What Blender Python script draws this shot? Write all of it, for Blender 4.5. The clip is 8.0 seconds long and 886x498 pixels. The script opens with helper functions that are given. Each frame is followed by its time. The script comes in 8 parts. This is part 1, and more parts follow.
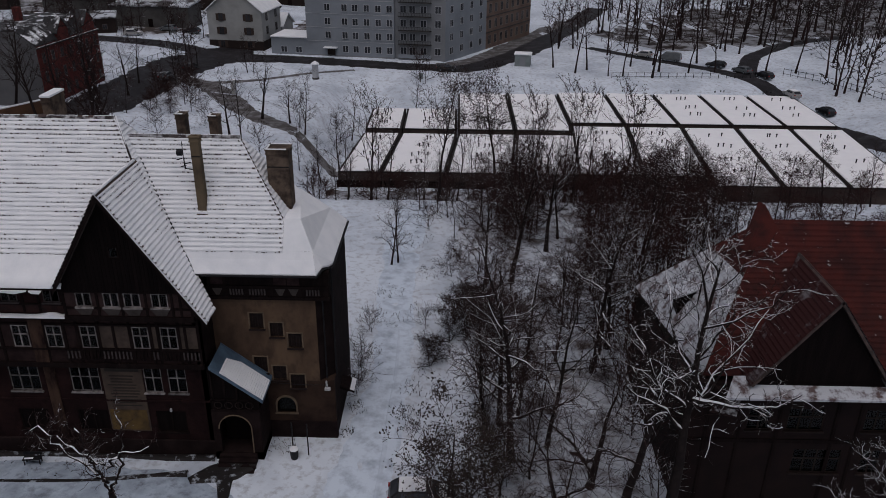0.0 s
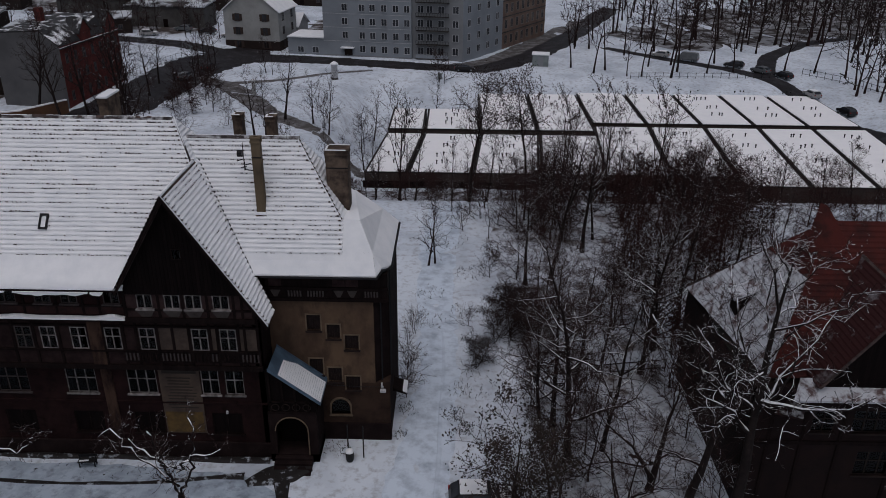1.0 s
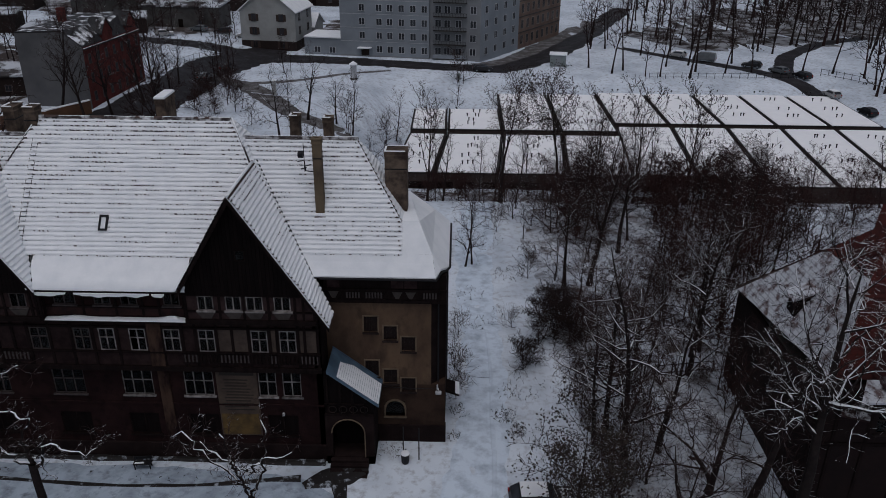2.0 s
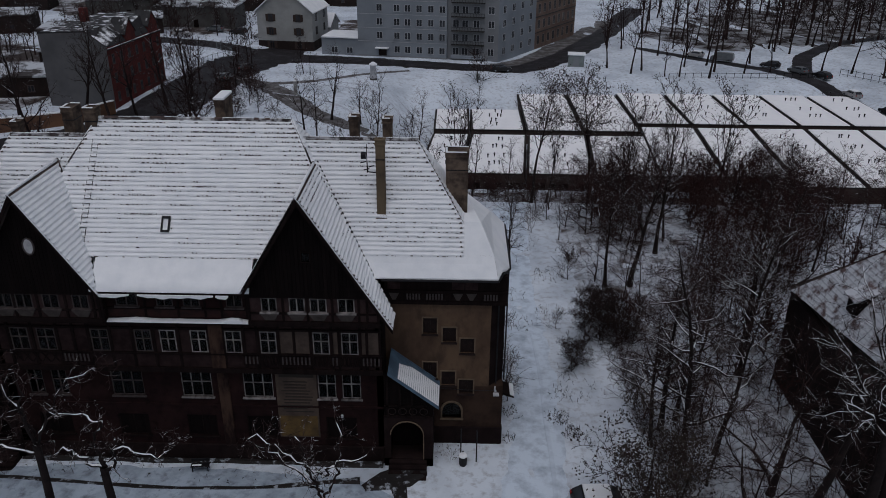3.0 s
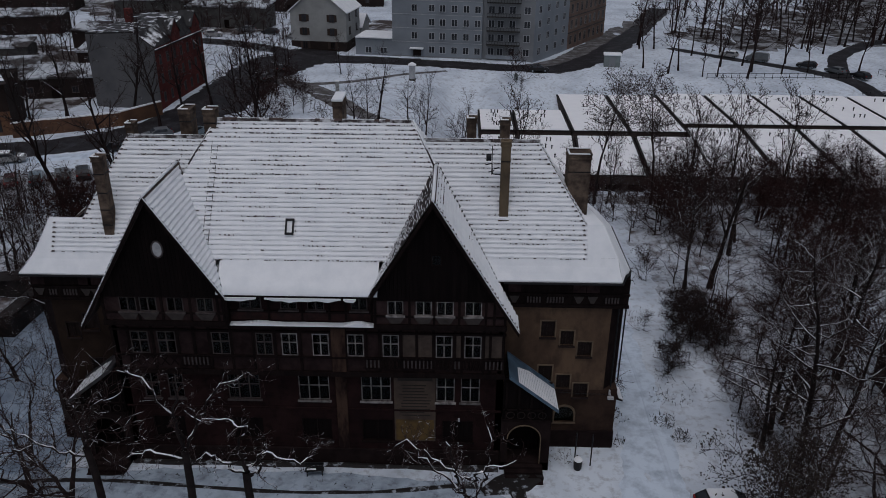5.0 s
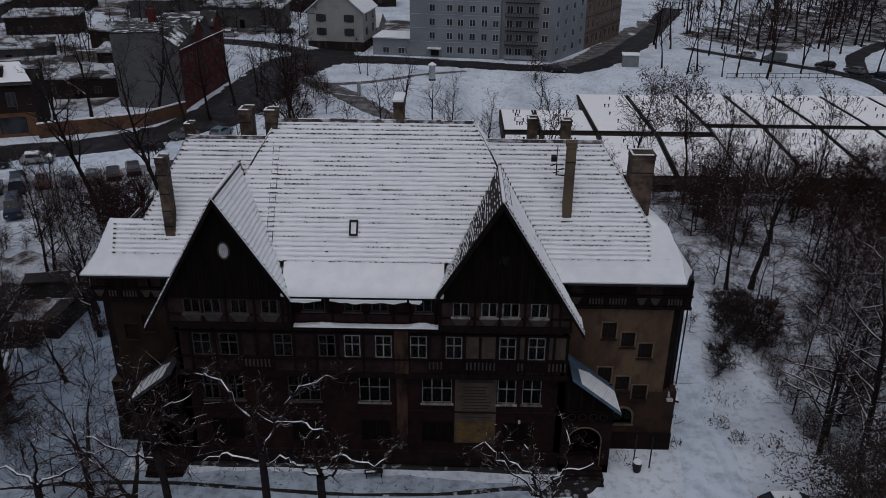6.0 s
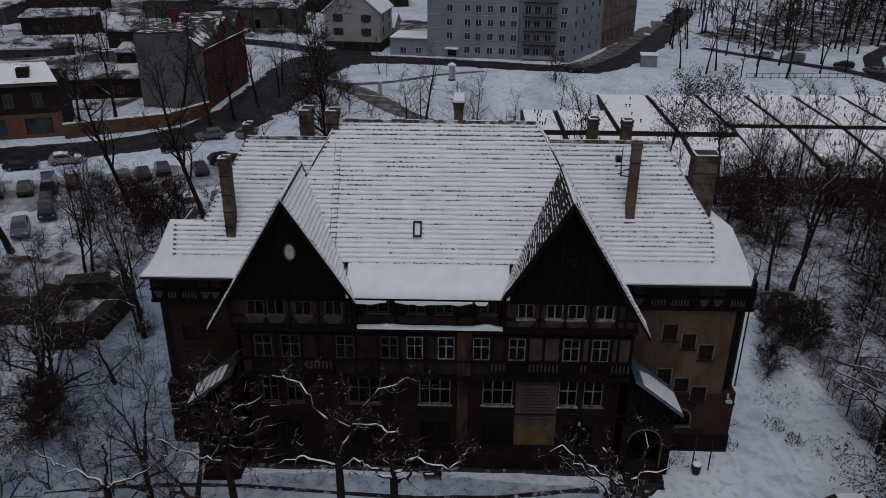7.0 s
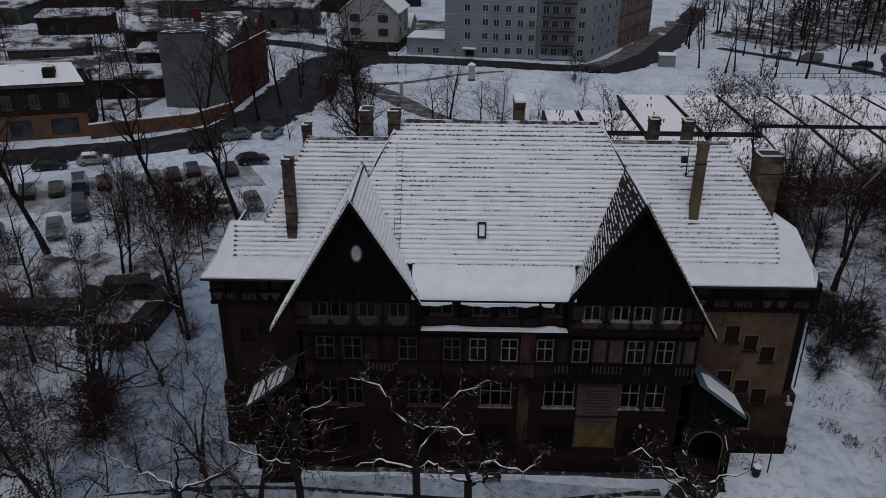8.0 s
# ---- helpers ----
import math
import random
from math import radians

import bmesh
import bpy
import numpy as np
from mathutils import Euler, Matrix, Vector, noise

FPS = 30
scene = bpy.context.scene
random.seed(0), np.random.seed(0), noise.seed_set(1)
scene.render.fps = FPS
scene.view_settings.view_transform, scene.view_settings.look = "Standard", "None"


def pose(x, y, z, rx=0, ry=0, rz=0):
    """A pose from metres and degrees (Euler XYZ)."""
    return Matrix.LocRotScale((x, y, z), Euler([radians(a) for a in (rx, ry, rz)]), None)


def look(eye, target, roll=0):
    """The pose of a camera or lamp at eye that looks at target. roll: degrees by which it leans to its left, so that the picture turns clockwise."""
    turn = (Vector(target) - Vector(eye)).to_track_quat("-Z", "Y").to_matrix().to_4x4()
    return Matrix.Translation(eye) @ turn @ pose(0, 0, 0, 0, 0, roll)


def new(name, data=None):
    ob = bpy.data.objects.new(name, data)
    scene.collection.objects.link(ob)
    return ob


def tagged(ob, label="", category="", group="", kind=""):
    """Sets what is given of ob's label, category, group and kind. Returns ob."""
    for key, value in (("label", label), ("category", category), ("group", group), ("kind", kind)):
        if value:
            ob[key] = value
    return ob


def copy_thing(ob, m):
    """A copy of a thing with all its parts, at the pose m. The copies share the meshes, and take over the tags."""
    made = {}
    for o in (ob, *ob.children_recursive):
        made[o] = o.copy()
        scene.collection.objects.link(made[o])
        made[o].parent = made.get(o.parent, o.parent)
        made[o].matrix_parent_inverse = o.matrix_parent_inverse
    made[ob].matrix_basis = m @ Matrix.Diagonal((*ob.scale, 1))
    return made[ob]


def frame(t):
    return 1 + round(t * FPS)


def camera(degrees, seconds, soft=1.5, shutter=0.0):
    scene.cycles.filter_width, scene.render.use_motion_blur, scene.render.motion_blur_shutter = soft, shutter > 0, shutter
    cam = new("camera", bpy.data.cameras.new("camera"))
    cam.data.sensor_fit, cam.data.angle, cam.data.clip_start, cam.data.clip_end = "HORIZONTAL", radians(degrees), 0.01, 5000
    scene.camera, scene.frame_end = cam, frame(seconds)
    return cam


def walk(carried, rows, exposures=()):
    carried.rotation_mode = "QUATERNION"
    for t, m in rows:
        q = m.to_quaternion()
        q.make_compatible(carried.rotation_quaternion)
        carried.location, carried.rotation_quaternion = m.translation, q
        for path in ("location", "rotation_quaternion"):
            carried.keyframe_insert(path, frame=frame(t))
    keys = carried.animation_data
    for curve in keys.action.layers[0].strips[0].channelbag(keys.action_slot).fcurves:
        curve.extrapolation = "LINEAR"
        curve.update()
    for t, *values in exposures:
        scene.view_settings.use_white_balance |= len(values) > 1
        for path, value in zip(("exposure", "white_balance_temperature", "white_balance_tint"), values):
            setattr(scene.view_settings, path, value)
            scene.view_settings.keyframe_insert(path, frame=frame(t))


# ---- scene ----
cam = camera(58.54, 8.0, soft=0.9)
# seconds, x, y, z, pitch, roll, yaw
ROWS = [
    (0.00, 28.136, -42.602, 35.511, -24.886, -0.525, 1.071),
    (0.50, 26.256, -42.505, 35.482, -24.886, -0.516, 1.077),
    (1.00, 24.371, -42.415, 35.456, -24.886, -0.508, 1.084),
    (1.50, 22.481, -42.331, 35.433, -24.886, -0.499, 1.090),
    (2.25, 19.641, -42.214, 35.400, -24.886, -0.486, 1.100),
    (3.00, 16.793, -42.103, 35.370, -24.886, -0.472, 1.110),
    (3.50, 14.892, -42.031, 35.349, -24.886, -0.464, 1.117),
    (4.00, 12.989, -41.958, 35.329, -24.886, -0.455, 1.123),
    (4.50, 11.084, -41.885, 35.307, -24.886, -0.446, 1.130),
    (5.25, 8.225, -41.769, 35.271, -24.886, -0.433, 1.140),
    (6.00, 5.366, -41.643, 35.230, -24.886, -0.420, 1.150),
    (6.50, 3.459, -41.552, 35.199, -24.886, -0.411, 1.156),
    (7.00, 1.554, -41.454, 35.164, -24.886, -0.402, 1.163),
    (7.50, -0.350, -41.346, 35.124, -24.886, -0.393, 1.169),
    (8.00, -2.253, -41.230, 35.080, -24.886, -0.384, 1.176),
]
walk(cam, [(t, pose(x, y, z, 90 + pitch, roll, yaw)) for t, x, y, z, pitch, roll, yaw in ROWS], [(0.0, -0.48, 6400, 17), (2.5, -0.58, 6080, 13), (8.0, -0.63, 6120, 14)])

# ---------- light ----------
world = bpy.data.worlds.new("overcast_sky")
scene.world = world
world.use_nodes = True
wn = world.node_tree.nodes
wl = world.node_tree.links
sky = wn.new("ShaderNodeTexSky")
sky.sky_type = 'NISHITA'
sky.sun_disc = False
sky.sun_elevation = radians(73)
sky.sun_rotation = radians(185)
sky.air_density = 1.6
sky.dust_density = 5.0
grey = wn.new("ShaderNodeHueSaturation")
grey.inputs["Saturation"].default_value = 0.55
wl.new(sky.outputs["Color"], grey.inputs["Color"])
wl.new(grey.outputs["Color"], wn["Background"].inputs["Color"])
wn["Background"].inputs["Strength"].default_value = 0.074

sun_data = bpy.data.lights.new("veiled_sun", 'SUN')
sun_data.energy = 0.76
sun_data.angle = radians(65)
sun_data.color = (1.0, 0.985, 0.97)
sun = new("veiled_sun", sun_data)
sun.matrix_world = look((-3, -22, 72), (0, 0, 0))


# ---------- mesh helpers ----------
class Shape:
    """Collects vertices and faces of one mesh."""

    def __init__(self):
        self.v, self.f, self.m = [], [], []

    def face(self, pts, m=0):
        k = len(self.v)
        self.v += [tuple(p) for p in pts]
        self.f.append(tuple(range(k, k + len(pts))))
        self.m.append(m)
        return self

    def box(self, x0, x1, y0, y1, z0, z1, m=0):
        k = len(self.v)
        self.v += [(x0, y0, z0), (x1, y0, z0), (x1, y1, z0), (x0, y1, z0), (x0, y0, z1), (x1, y0, z1), (x1, y1, z1), (x0, y1, z1)]
        for q in ((0, 3, 2, 1), (4, 5, 6, 7), (0, 1, 5, 4), (1, 2, 6, 5), (2, 3, 7, 6), (3, 0, 4, 7)):
            self.f.append(tuple(k + i for i in q))
            self.m.append(m)
        return self

    def cbox(self, x0, x1, y0, y1, z0, z1, c=0.02, m=0):
        """A box with chamfered upright and top edges."""
        k = len(self.v)
        for z, s in ((z0, 0.0), (z1 - c, 0.0), (z1, c)):
            a, b, d, e = x0 + s, x1 - s, y0 + s, y1 - s
            self.v += [(a + c, d, z), (b - c, d, z), (b, d + c, z), (b, e - c, z), (b - c, e, z), (a + c, e, z), (a, e - c, z), (a, d + c, z)]
        for r in (0, 8):
            for i in range(8):
                j = (i + 1) % 8
                self.f.append((k + r + i, k + r + j, k + r + 8 + j, k + r + 8 + i))
                self.m.append(m)
        self.f.append(tuple(k + 16 + i for i in range(8)))
        self.f.append(tuple(k + 7 - i for i in range(8)))
        self.m += [m, m]
        return self

    def prism(self, pts, d, m=0):
        """A flat polygon pushed along the vector d."""
        k, n = len(self.v), len(pts)
        d = Vector(d)
        self.v += [tuple(p) for p in pts] + [tuple(Vector(p) + d) for p in pts]
        self.f.append(tuple(k + n - 1 - i for i in range(n)))
        self.f.append(tuple(k + n + i for i in range(n)))
        for i in range(n):
            j = (i + 1) % n
            self.f.append((k + i, k + j, k + n + j, k + n + i))
        self.m += [m] * (n + 2)
        return self

    def tube(self, pts, radii, sides=6, m=0, cap=True):
        k = len(self.v)
        n = len(pts)
        for i in range(n):
            a = Vector(pts[max(i - 1, 0)])
            b = Vector(pts[min(i + 1, n - 1)])
            d = (b - a).normalized() if (b - a).length > 1e-6 else Vector((0, 0, 1))
            s = d.cross(Vector((0.31, 0.9, 0.29)) if abs(d.z) > 0.8 else Vector((0, 0, 1))).normalized()
            w = d.cross(s)
            p = Vector(pts[i])
            for j in range(sides):
                t = 2 * math.pi * j / sides
                self.v.append(tuple(p + (s * math.cos(t) + w * math.sin(t)) * radii[i]))
        for i in range(n - 1):
            for j in range(sides):
                jj = (j + 1) % sides
                self.f.append((k + i * sides + j, k + i * sides + jj, k + (i + 1) * sides + jj, k + (i + 1) * sides + j))
                self.m.append(m)
        if cap:
            self.f.append(tuple(k + sides - 1 - j for j in range(sides)))
            self.f.append(tuple(k + (n - 1) * sides + j for j in range(sides)))
            self.m += [m, m]
        return self

    def walls(self, x0, x1, z0, z1, y0, y1, holes, m=0):
        """One solid wall along x with rectangular openings through it."""
        xs = sorted({x0, x1, *[min(max(h[i], x0), x1) for h in holes for i in (0, 1)]})
        zs = sorted({z0, z1, *[min(max(h[i], z0), z1) for h in holes for i in (2, 3)]})
        nx, nz = len(xs), len(zs)

        def solid(i, j):
            if not (0 <= i < nx - 1 and 0 <= j < nz - 1):
                return False
            u, w = (xs[i] + xs[i + 1]) / 2, (zs[j] + zs[j + 1]) / 2
            return not any(h[0] < u < h[1] and h[2] < w < h[3] for h in holes)
        at = {}

        def vert(i, j, b):
            if (i, j, b) not in at:
                at[i, j, b] = len(self.v)
                self.v.append((xs[i], y1 if b else y0, zs[j]))
            return at[i, j, b]
        for i in range(nx - 1):
            for j in range(nz - 1):
                if not solid(i, j):
                    continue
                c = [(i, j), (i + 1, j), (i + 1, j + 1), (i, j + 1)]
                self.f += [tuple(vert(*q, 0) for q in c), tuple(vert(*q, 1) for q in c[::-1])]
                self.m += [m, m]
                for k, (di, dj) in enumerate(((0, -1), (1, 0), (0, 1), (-1, 0))):
                    if not solid(i + di, j + dj):
                        a, b = c[k], c[(k + 1) % 4]
                        self.f.append((vert(*b, 0), vert(*a, 0), vert(*a, 1), vert(*b, 1)))
                        self.m.append(m)
        return self

    def mesh(self, name, mats, smooth=False):
        me = bpy.data.meshes.new(name)
        me.from_pydata(self.v, [], self.f)
        for q in mats:
            me.materials.append(q)
        if len(mats) > 1:
            me.polygons.foreach_set("material_index", self.m)
        if smooth:
            me.polygons.foreach_set("use_smooth", [True] * len(me.polygons))
        me.update()
        return me


def part(name, shape, mats, parent=None, label="", smooth=False):
    """Links one shape as one mesh object, under a thing or a part."""
    if not isinstance(mats, (list, tuple)):
        mats = [mats]
    ob = new(name, shape if isinstance(shape, bpy.types.Mesh) else shape.mesh(name, mats, smooth))
    if parent is not None:
        ob.parent = parent
    if label:
        ob["label"] = label
    return ob


def thing(name, m, label, category, group="", kind=""):
    ob = new(name)
    ob.matrix_world = m
    return tagged(ob, label, category, group, kind)


# ---------- materials ----------
def material(name, base, second=None, scale=2.0, detail=6.0, lo=0.35, hi=0.65, rough=0.8, bump=0.2, bump_scale=12.0, third=None, fine=30.0, metal=0.0, stretch=(1, 1, 1), vary=0.0, spec=0.12):
    """Two tones mixed by a broad noise, a third by a fine one, with fine relief."""
    mt = bpy.data.materials.new(name)
    mt.use_nodes = True
    nd, lk = mt.node_tree.nodes, mt.node_tree.links
    bs = nd["Principled BSDF"]
    bs.inputs["Roughness"].default_value = rough
    bs.inputs["Metallic"].default_value = metal
    bs.inputs["Specular IOR Level"].default_value = spec
    co = nd.new("ShaderNodeTexCoord")
    mp = nd.new("ShaderNodeMapping")
    mp.inputs["Scale"].default_value = stretch
    geo = nd.new("ShaderNodeNewGeometry")
    lk.new(geo.outputs["Position"], mp.inputs["Vector"])

    def noise_at(s, d=detail):
        n = nd.new("ShaderNodeTexNoise")
        n.inputs["Scale"].default_value = s
        n.inputs["Detail"].default_value = d
        n.inputs["Roughness"].default_value = 0.62
        lk.new(mp.outputs["Vector"], n.inputs["Vector"])
        return n

    def ramp(n, a, b):
        r = nd.new("ShaderNodeMapRange")
        r.inputs["From Min"].default_value = a
        r.inputs["From Max"].default_value = b
        lk.new(n.outputs["Fac"], r.inputs["Value"])
        return r

    def mix(a, b, fac):
        x = nd.new("ShaderNodeMix")
        x.data_type = 'RGBA'
        for sock, val in ((6, a), (7, b)):
            if isinstance(val, tuple):
                x.inputs[sock].default_value = (*val, 1)
            else:
                lk.new(val, x.inputs[sock])
        lk.new(fac, x.inputs[0])
        return x.outputs[2]

    col = None
    if second:
        col = mix(base, second, ramp(noise_at(scale), lo, hi).outputs["Result"])
    if third:
        col = mix(col if col else base, third, ramp(noise_at(fine), 0.5, 0.75).outputs["Result"])
    if vary:
        info = nd.new("ShaderNodeObjectInfo")
        hs = nd.new("ShaderNodeHueSaturation")
        mr = nd.new("ShaderNodeMapRange")
        mr.inputs["To Min"].default_value = 1 - vary
        mr.inputs["To Max"].default_value = 1 + vary
        lk.new(info.outputs["Random"], mr.inputs["Value"])
        lk.new(mr.outputs["Result"], hs.inputs["Value"])
        if col:
            lk.new(col, hs.inputs["Color"])
        else:
            hs.inputs["Color"].default_value = (*base, 1)
        col = hs.outputs["Color"]
    if col:
        lk.new(col, bs.inputs["Base Color"])
    else:
        bs.inputs["Base Color"].default_value = (*base, 1)
    if bump:
        bp = nd.new("ShaderNodeBump")
        bp.inputs["Strength"].default_value = bump
        bp.inputs["Distance"].default_value = 0.05
        lk.new(noise_at(bump_scale).outputs["Fac"], bp.inputs["Height"])
        lk.new(bp.outputs["Normal"], bs.inputs["Normal"])
    return mt


def snow_lying(mt, low, high, snow=(0.78, 0.80, 0.83), patch=6.0, amount=0.15):
    """Lets snow lie on what faces upward, broken by noise."""
    nd, lk = mt.node_tree.nodes, mt.node_tree.links
    bs = nd["Principled BSDF"]
    geo = nd.new("ShaderNodeNewGeometry")
    sep = nd.new("ShaderNodeSeparateXYZ")
    lk.new(geo.outputs["Normal"], sep.inputs[0])
    n = nd.new("ShaderNodeTexNoise")
    n.inputs["Scale"].default_value = patch
    n.inputs["Detail"].default_value = 4
    lk.new(geo.outputs["Position"], n.inputs["Vector"])
    add = nd.new("ShaderNodeMath")
    add.operation = 'MULTIPLY_ADD'
    lk.new(n.outputs["Fac"], add.inputs[0])
    add.inputs[1].default_value = amount * 4
    lk.new(sep.outputs["Z"], add.inputs[2])
    mr = nd.new("ShaderNodeMapRange")
    mr.inputs["From Min"].default_value = low + amount * 2
    mr.inputs["From Max"].default_value = high + amount * 2
    lk.new(add.outputs[0], mr.inputs["Value"])
    x = nd.new("ShaderNodeMix")
    x.data_type = 'RGBA'
    x.inputs[7].default_value = (*snow, 1)
    old = bs.inputs["Base Color"]
    if old.links:
        lk.new(old.links[0].from_socket, x.inputs[6])
    else:
        x.inputs[6].default_value = tuple(old.default_value)
    lk.new(mr.outputs["Result"], x.inputs[0])
    lk.new(x.outputs[2], bs.inputs["Base Color"])
    return mt


SNOW = (0.80, 0.82, 0.85)
m_snow_roof = material("snow_on_roof", (0.80, 0.815, 0.84), (0.69, 0.715, 0.75), 0.9, 5, 0.4, 0.8, 0.7, 0.15, 9.0)
m_snow_ground = material("trodden_snow", (0.615, 0.67, 0.74), (0.43, 0.48, 0.55), 0.13, 9, 0.44, 0.66, 0.8, 0.6, 1.3, third=(0.30, 0.31, 0.34), fine=1.5)
m_snow_lot = material("grey_parking_snow", (0.38, 0.40, 0.435), (0.15, 0.15, 0.165), 0.35, 7, 0.40, 0.62, 0.8, 0.4, 2.0, third=(0.12, 0.115, 0.115), fine=1.1)
m_path = material("walked_path_snow", (0.57, 0.645, 0.735), (0.35, 0.405, 0.485), 0.9, 9, 0.44, 0.68, 0.75, 0.5, 2.5)
m_scrub = material("frozen_scrub_floor", (0.44, 0.47, 0.52), (0.05, 0.038, 0.035), 0.35, 8, 0.44, 0.58, 0.9, 0.8, 3.0, third=(0.10, 0.07, 0.06), fine=2.4)
m_riser = material("tile_edge_under_snow", (0.40, 0.42, 0.45), (0.03, 0.025, 0.024), 5.5, 6, 0.60, 0.66, 0.8, 0.2, 20.0, stretch=(0.7, 0.7, 2.5))
m_tile = material("dark_roof_tile", (0.085, 0.06, 0.055), (0.04, 0.032, 0.03), 2.0, 6, 0.4, 0.6, 0.7, 0.3, 15.0)
m_tile_bare = material("bare_wet_roof_tile", (0.030, 0.022, 0.021), (0.016, 0.012, 0.012), 2.0, 6, 0.4, 0.6, 0.7, 0.3, 15.0)
m_tile_snow = snow_lying(material("tile_with_thin_snow", (0.06, 0.05, 0.05), (0.035, 0.03, 0.03), 2.0, 6, 0.4, 0.6, 0.7, 0.3, 15.0), 0.44, 0.72, patch=1.9, amount=0.22)
m_red_tile = snow_lying(material("red_roof_tile", (0.062, 0.0135, 0.011), (0.030, 0.0095, 0.009), 0.7, 7, 0.4, 0.6, 0.75, 0.3, 9.0), 0.95, 1.12, patch=1.4, amount=0.30)
# crushed shadow tones are put into these near-black facade colours
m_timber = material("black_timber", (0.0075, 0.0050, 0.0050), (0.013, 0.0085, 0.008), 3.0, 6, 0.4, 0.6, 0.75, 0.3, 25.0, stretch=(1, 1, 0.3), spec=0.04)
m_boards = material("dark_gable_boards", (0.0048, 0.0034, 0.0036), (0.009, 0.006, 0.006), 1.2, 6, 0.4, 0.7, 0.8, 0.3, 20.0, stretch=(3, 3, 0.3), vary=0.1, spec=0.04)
m_infill = material("darkened_infill_plaster", (0.036, 0.0225, 0.022), (0.016, 0.0098, 0.0102), 1.1, 7, 0.4, 0.65, 0.9, 0.3, 14.0, vary=0.2, spec=0.04)
m_brick = material("darkened_brown_brickwork", (0.0150, 0.0078, 0.0080), (0.028, 0.0135, 0.0128), 0.45, 8, 0.42, 0.7, 0.88, 0.5, 9.0, third=(0.006, 0.0042, 0.0042), fine=1.6, spec=0.04)
m_pilaster = material("stained_plaster_strip", (0.062, 0.037, 0.027), (0.015, 0.009, 0.0088), 0.9, 8, 0.42, 0.58, 0.9, 0.3, 8.0, stretch=(1, 1, 0.35), spec=0.04)
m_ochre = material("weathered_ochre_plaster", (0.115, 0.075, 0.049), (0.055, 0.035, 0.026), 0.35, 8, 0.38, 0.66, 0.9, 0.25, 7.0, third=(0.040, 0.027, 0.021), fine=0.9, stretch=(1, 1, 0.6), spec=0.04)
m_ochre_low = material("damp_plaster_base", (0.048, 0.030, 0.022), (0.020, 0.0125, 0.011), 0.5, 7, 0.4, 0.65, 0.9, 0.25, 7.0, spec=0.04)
m_plinth = material("dark_plinth_and_wall", (0.011, 0.0072, 0.0072), (0.020, 0.013, 0.0125), 0.9, 7, 0.4, 0.65, 0.85, 0.5, 6.0, spec=0.04)
m_chimney = material("weathered_chimney_render", (0.135, 0.102, 0.066), (0.060, 0.045, 0.033), 0.8, 7, 0.38, 0.66, 0.9, 0.3, 10.0, stretch=(1, 1, 0.5))
m_chimney_grey = material("grey_chimney_render", (0.135, 0.100, 0.076), (0.040, 0.029, 0.024), 1.3, 9, 0.36, 0.62, 0.9, 0.3, 10.0)
m_iron = material("dark_iron", (0.02, 0.02, 0.022), rough=0.5, bump=0.1, metal=0.6)
m_white_frame = material("chipped_white_paint", (0.24, 0.22, 0.215), (0.07, 0.062, 0.060), 2.2, 6, 0.42, 0.62, 0.6, 0.2, 30.0, vary=0.25)
m_dim_frame = material("dim_paint", (0.066, 0.054, 0.053), (0.026, 0.021, 0.021), 4.0, 6, 0.4, 0.7, 0.7, 0.2, 30.0)
m_asphalt = material("wet_asphalt", (0.016, 0.0145, 0.016), (0.027, 0.025, 0.028), 0.25, 8, 0.45, 0.75, 0.6, 0.3, 20.0, third=(0.055, 0.055, 0.062), fine=0.5)
m_blue_metal = material("blue_grey_porch_tin", (0.085, 0.135, 0.19), (0.05, 0.08, 0.115), 1.0, 5, 0.4, 0.6, 0.45, 0.1, 10.0, spec=0.3)


def glass(name, tint=(0.8, 0.85, 0.9)):
    mt = bpy.data.materials.new(name)
    mt.use_nodes = True
    bs = mt.node_tree.nodes["Principled BSDF"]
    bs.inputs["Base Color"].default_value = (*tint, 1)
    bs.inputs["Roughness"].default_value = 0.04
    bs.inputs["Transmission Weight"].default_value = 1.0
    # low IOR keeps reflections of sky and snow weak
    bs.inputs["IOR"].default_value = 1.22
    return mt


# near-black tint paints in the darkness behind the panes
m_glass = glass("darkened_window_glass", (0.05, 0.05, 0.055))
# near-black base colour stands in for unlit rooms
m_room = material("painted_room_darkness", (0.02, 0.018, 0.017), (0.03, 0.026, 0.024), 0.5, 3, 0.4, 0.6, 0.9, 0.0)


# ---------- ground ----------
def step(a):
    a = min(max(a, 0.0), 1.0)
    return a * a * (3 - 2 * a)


def height(x, y):
    """The lie of the land: a hollow round the flat roofs, a rise to the street."""
    h = 1.3 * step((-x - 20) / 15) * step((y - 18) / 25)
    h += 0.8 * step((-x - 25) / 20) * step((y - 70) / 30)
    h -= 4.6 * step((x - 2) / 9) * step((y - 46) / 15) * (1 - step((y - 100) / 22)) * (1 - 0.6 * step((x - 92) / 14))
    h -= 0.5 * step((y - 100) / 22) * step((x - 20) / 10) * (1 - step((y - 170) / 40))
    h += 0.10 * noise.noise((x * 0.25, y * 0.25, 3.1)) + 0.05 * noise.noise((x * 0.9, y * 0.9, 7.7))
    return h


def spaced(lo, hi, near_lo, near_hi, fine, coarse):
    out, a = [], near_lo
    while a < near_hi:
        out.append(a)
        a += fine
    s, a = coarse, near_hi
    while a < hi:
        out.append(a)
        a += s
        s *= 1.35
    out.append(hi)
    s, a = coarse, near_lo - coarse
    while a > lo:
        out.append(a)
        s *= 1.35
        a -= s
    out.append(lo)
    return sorted(set(out))


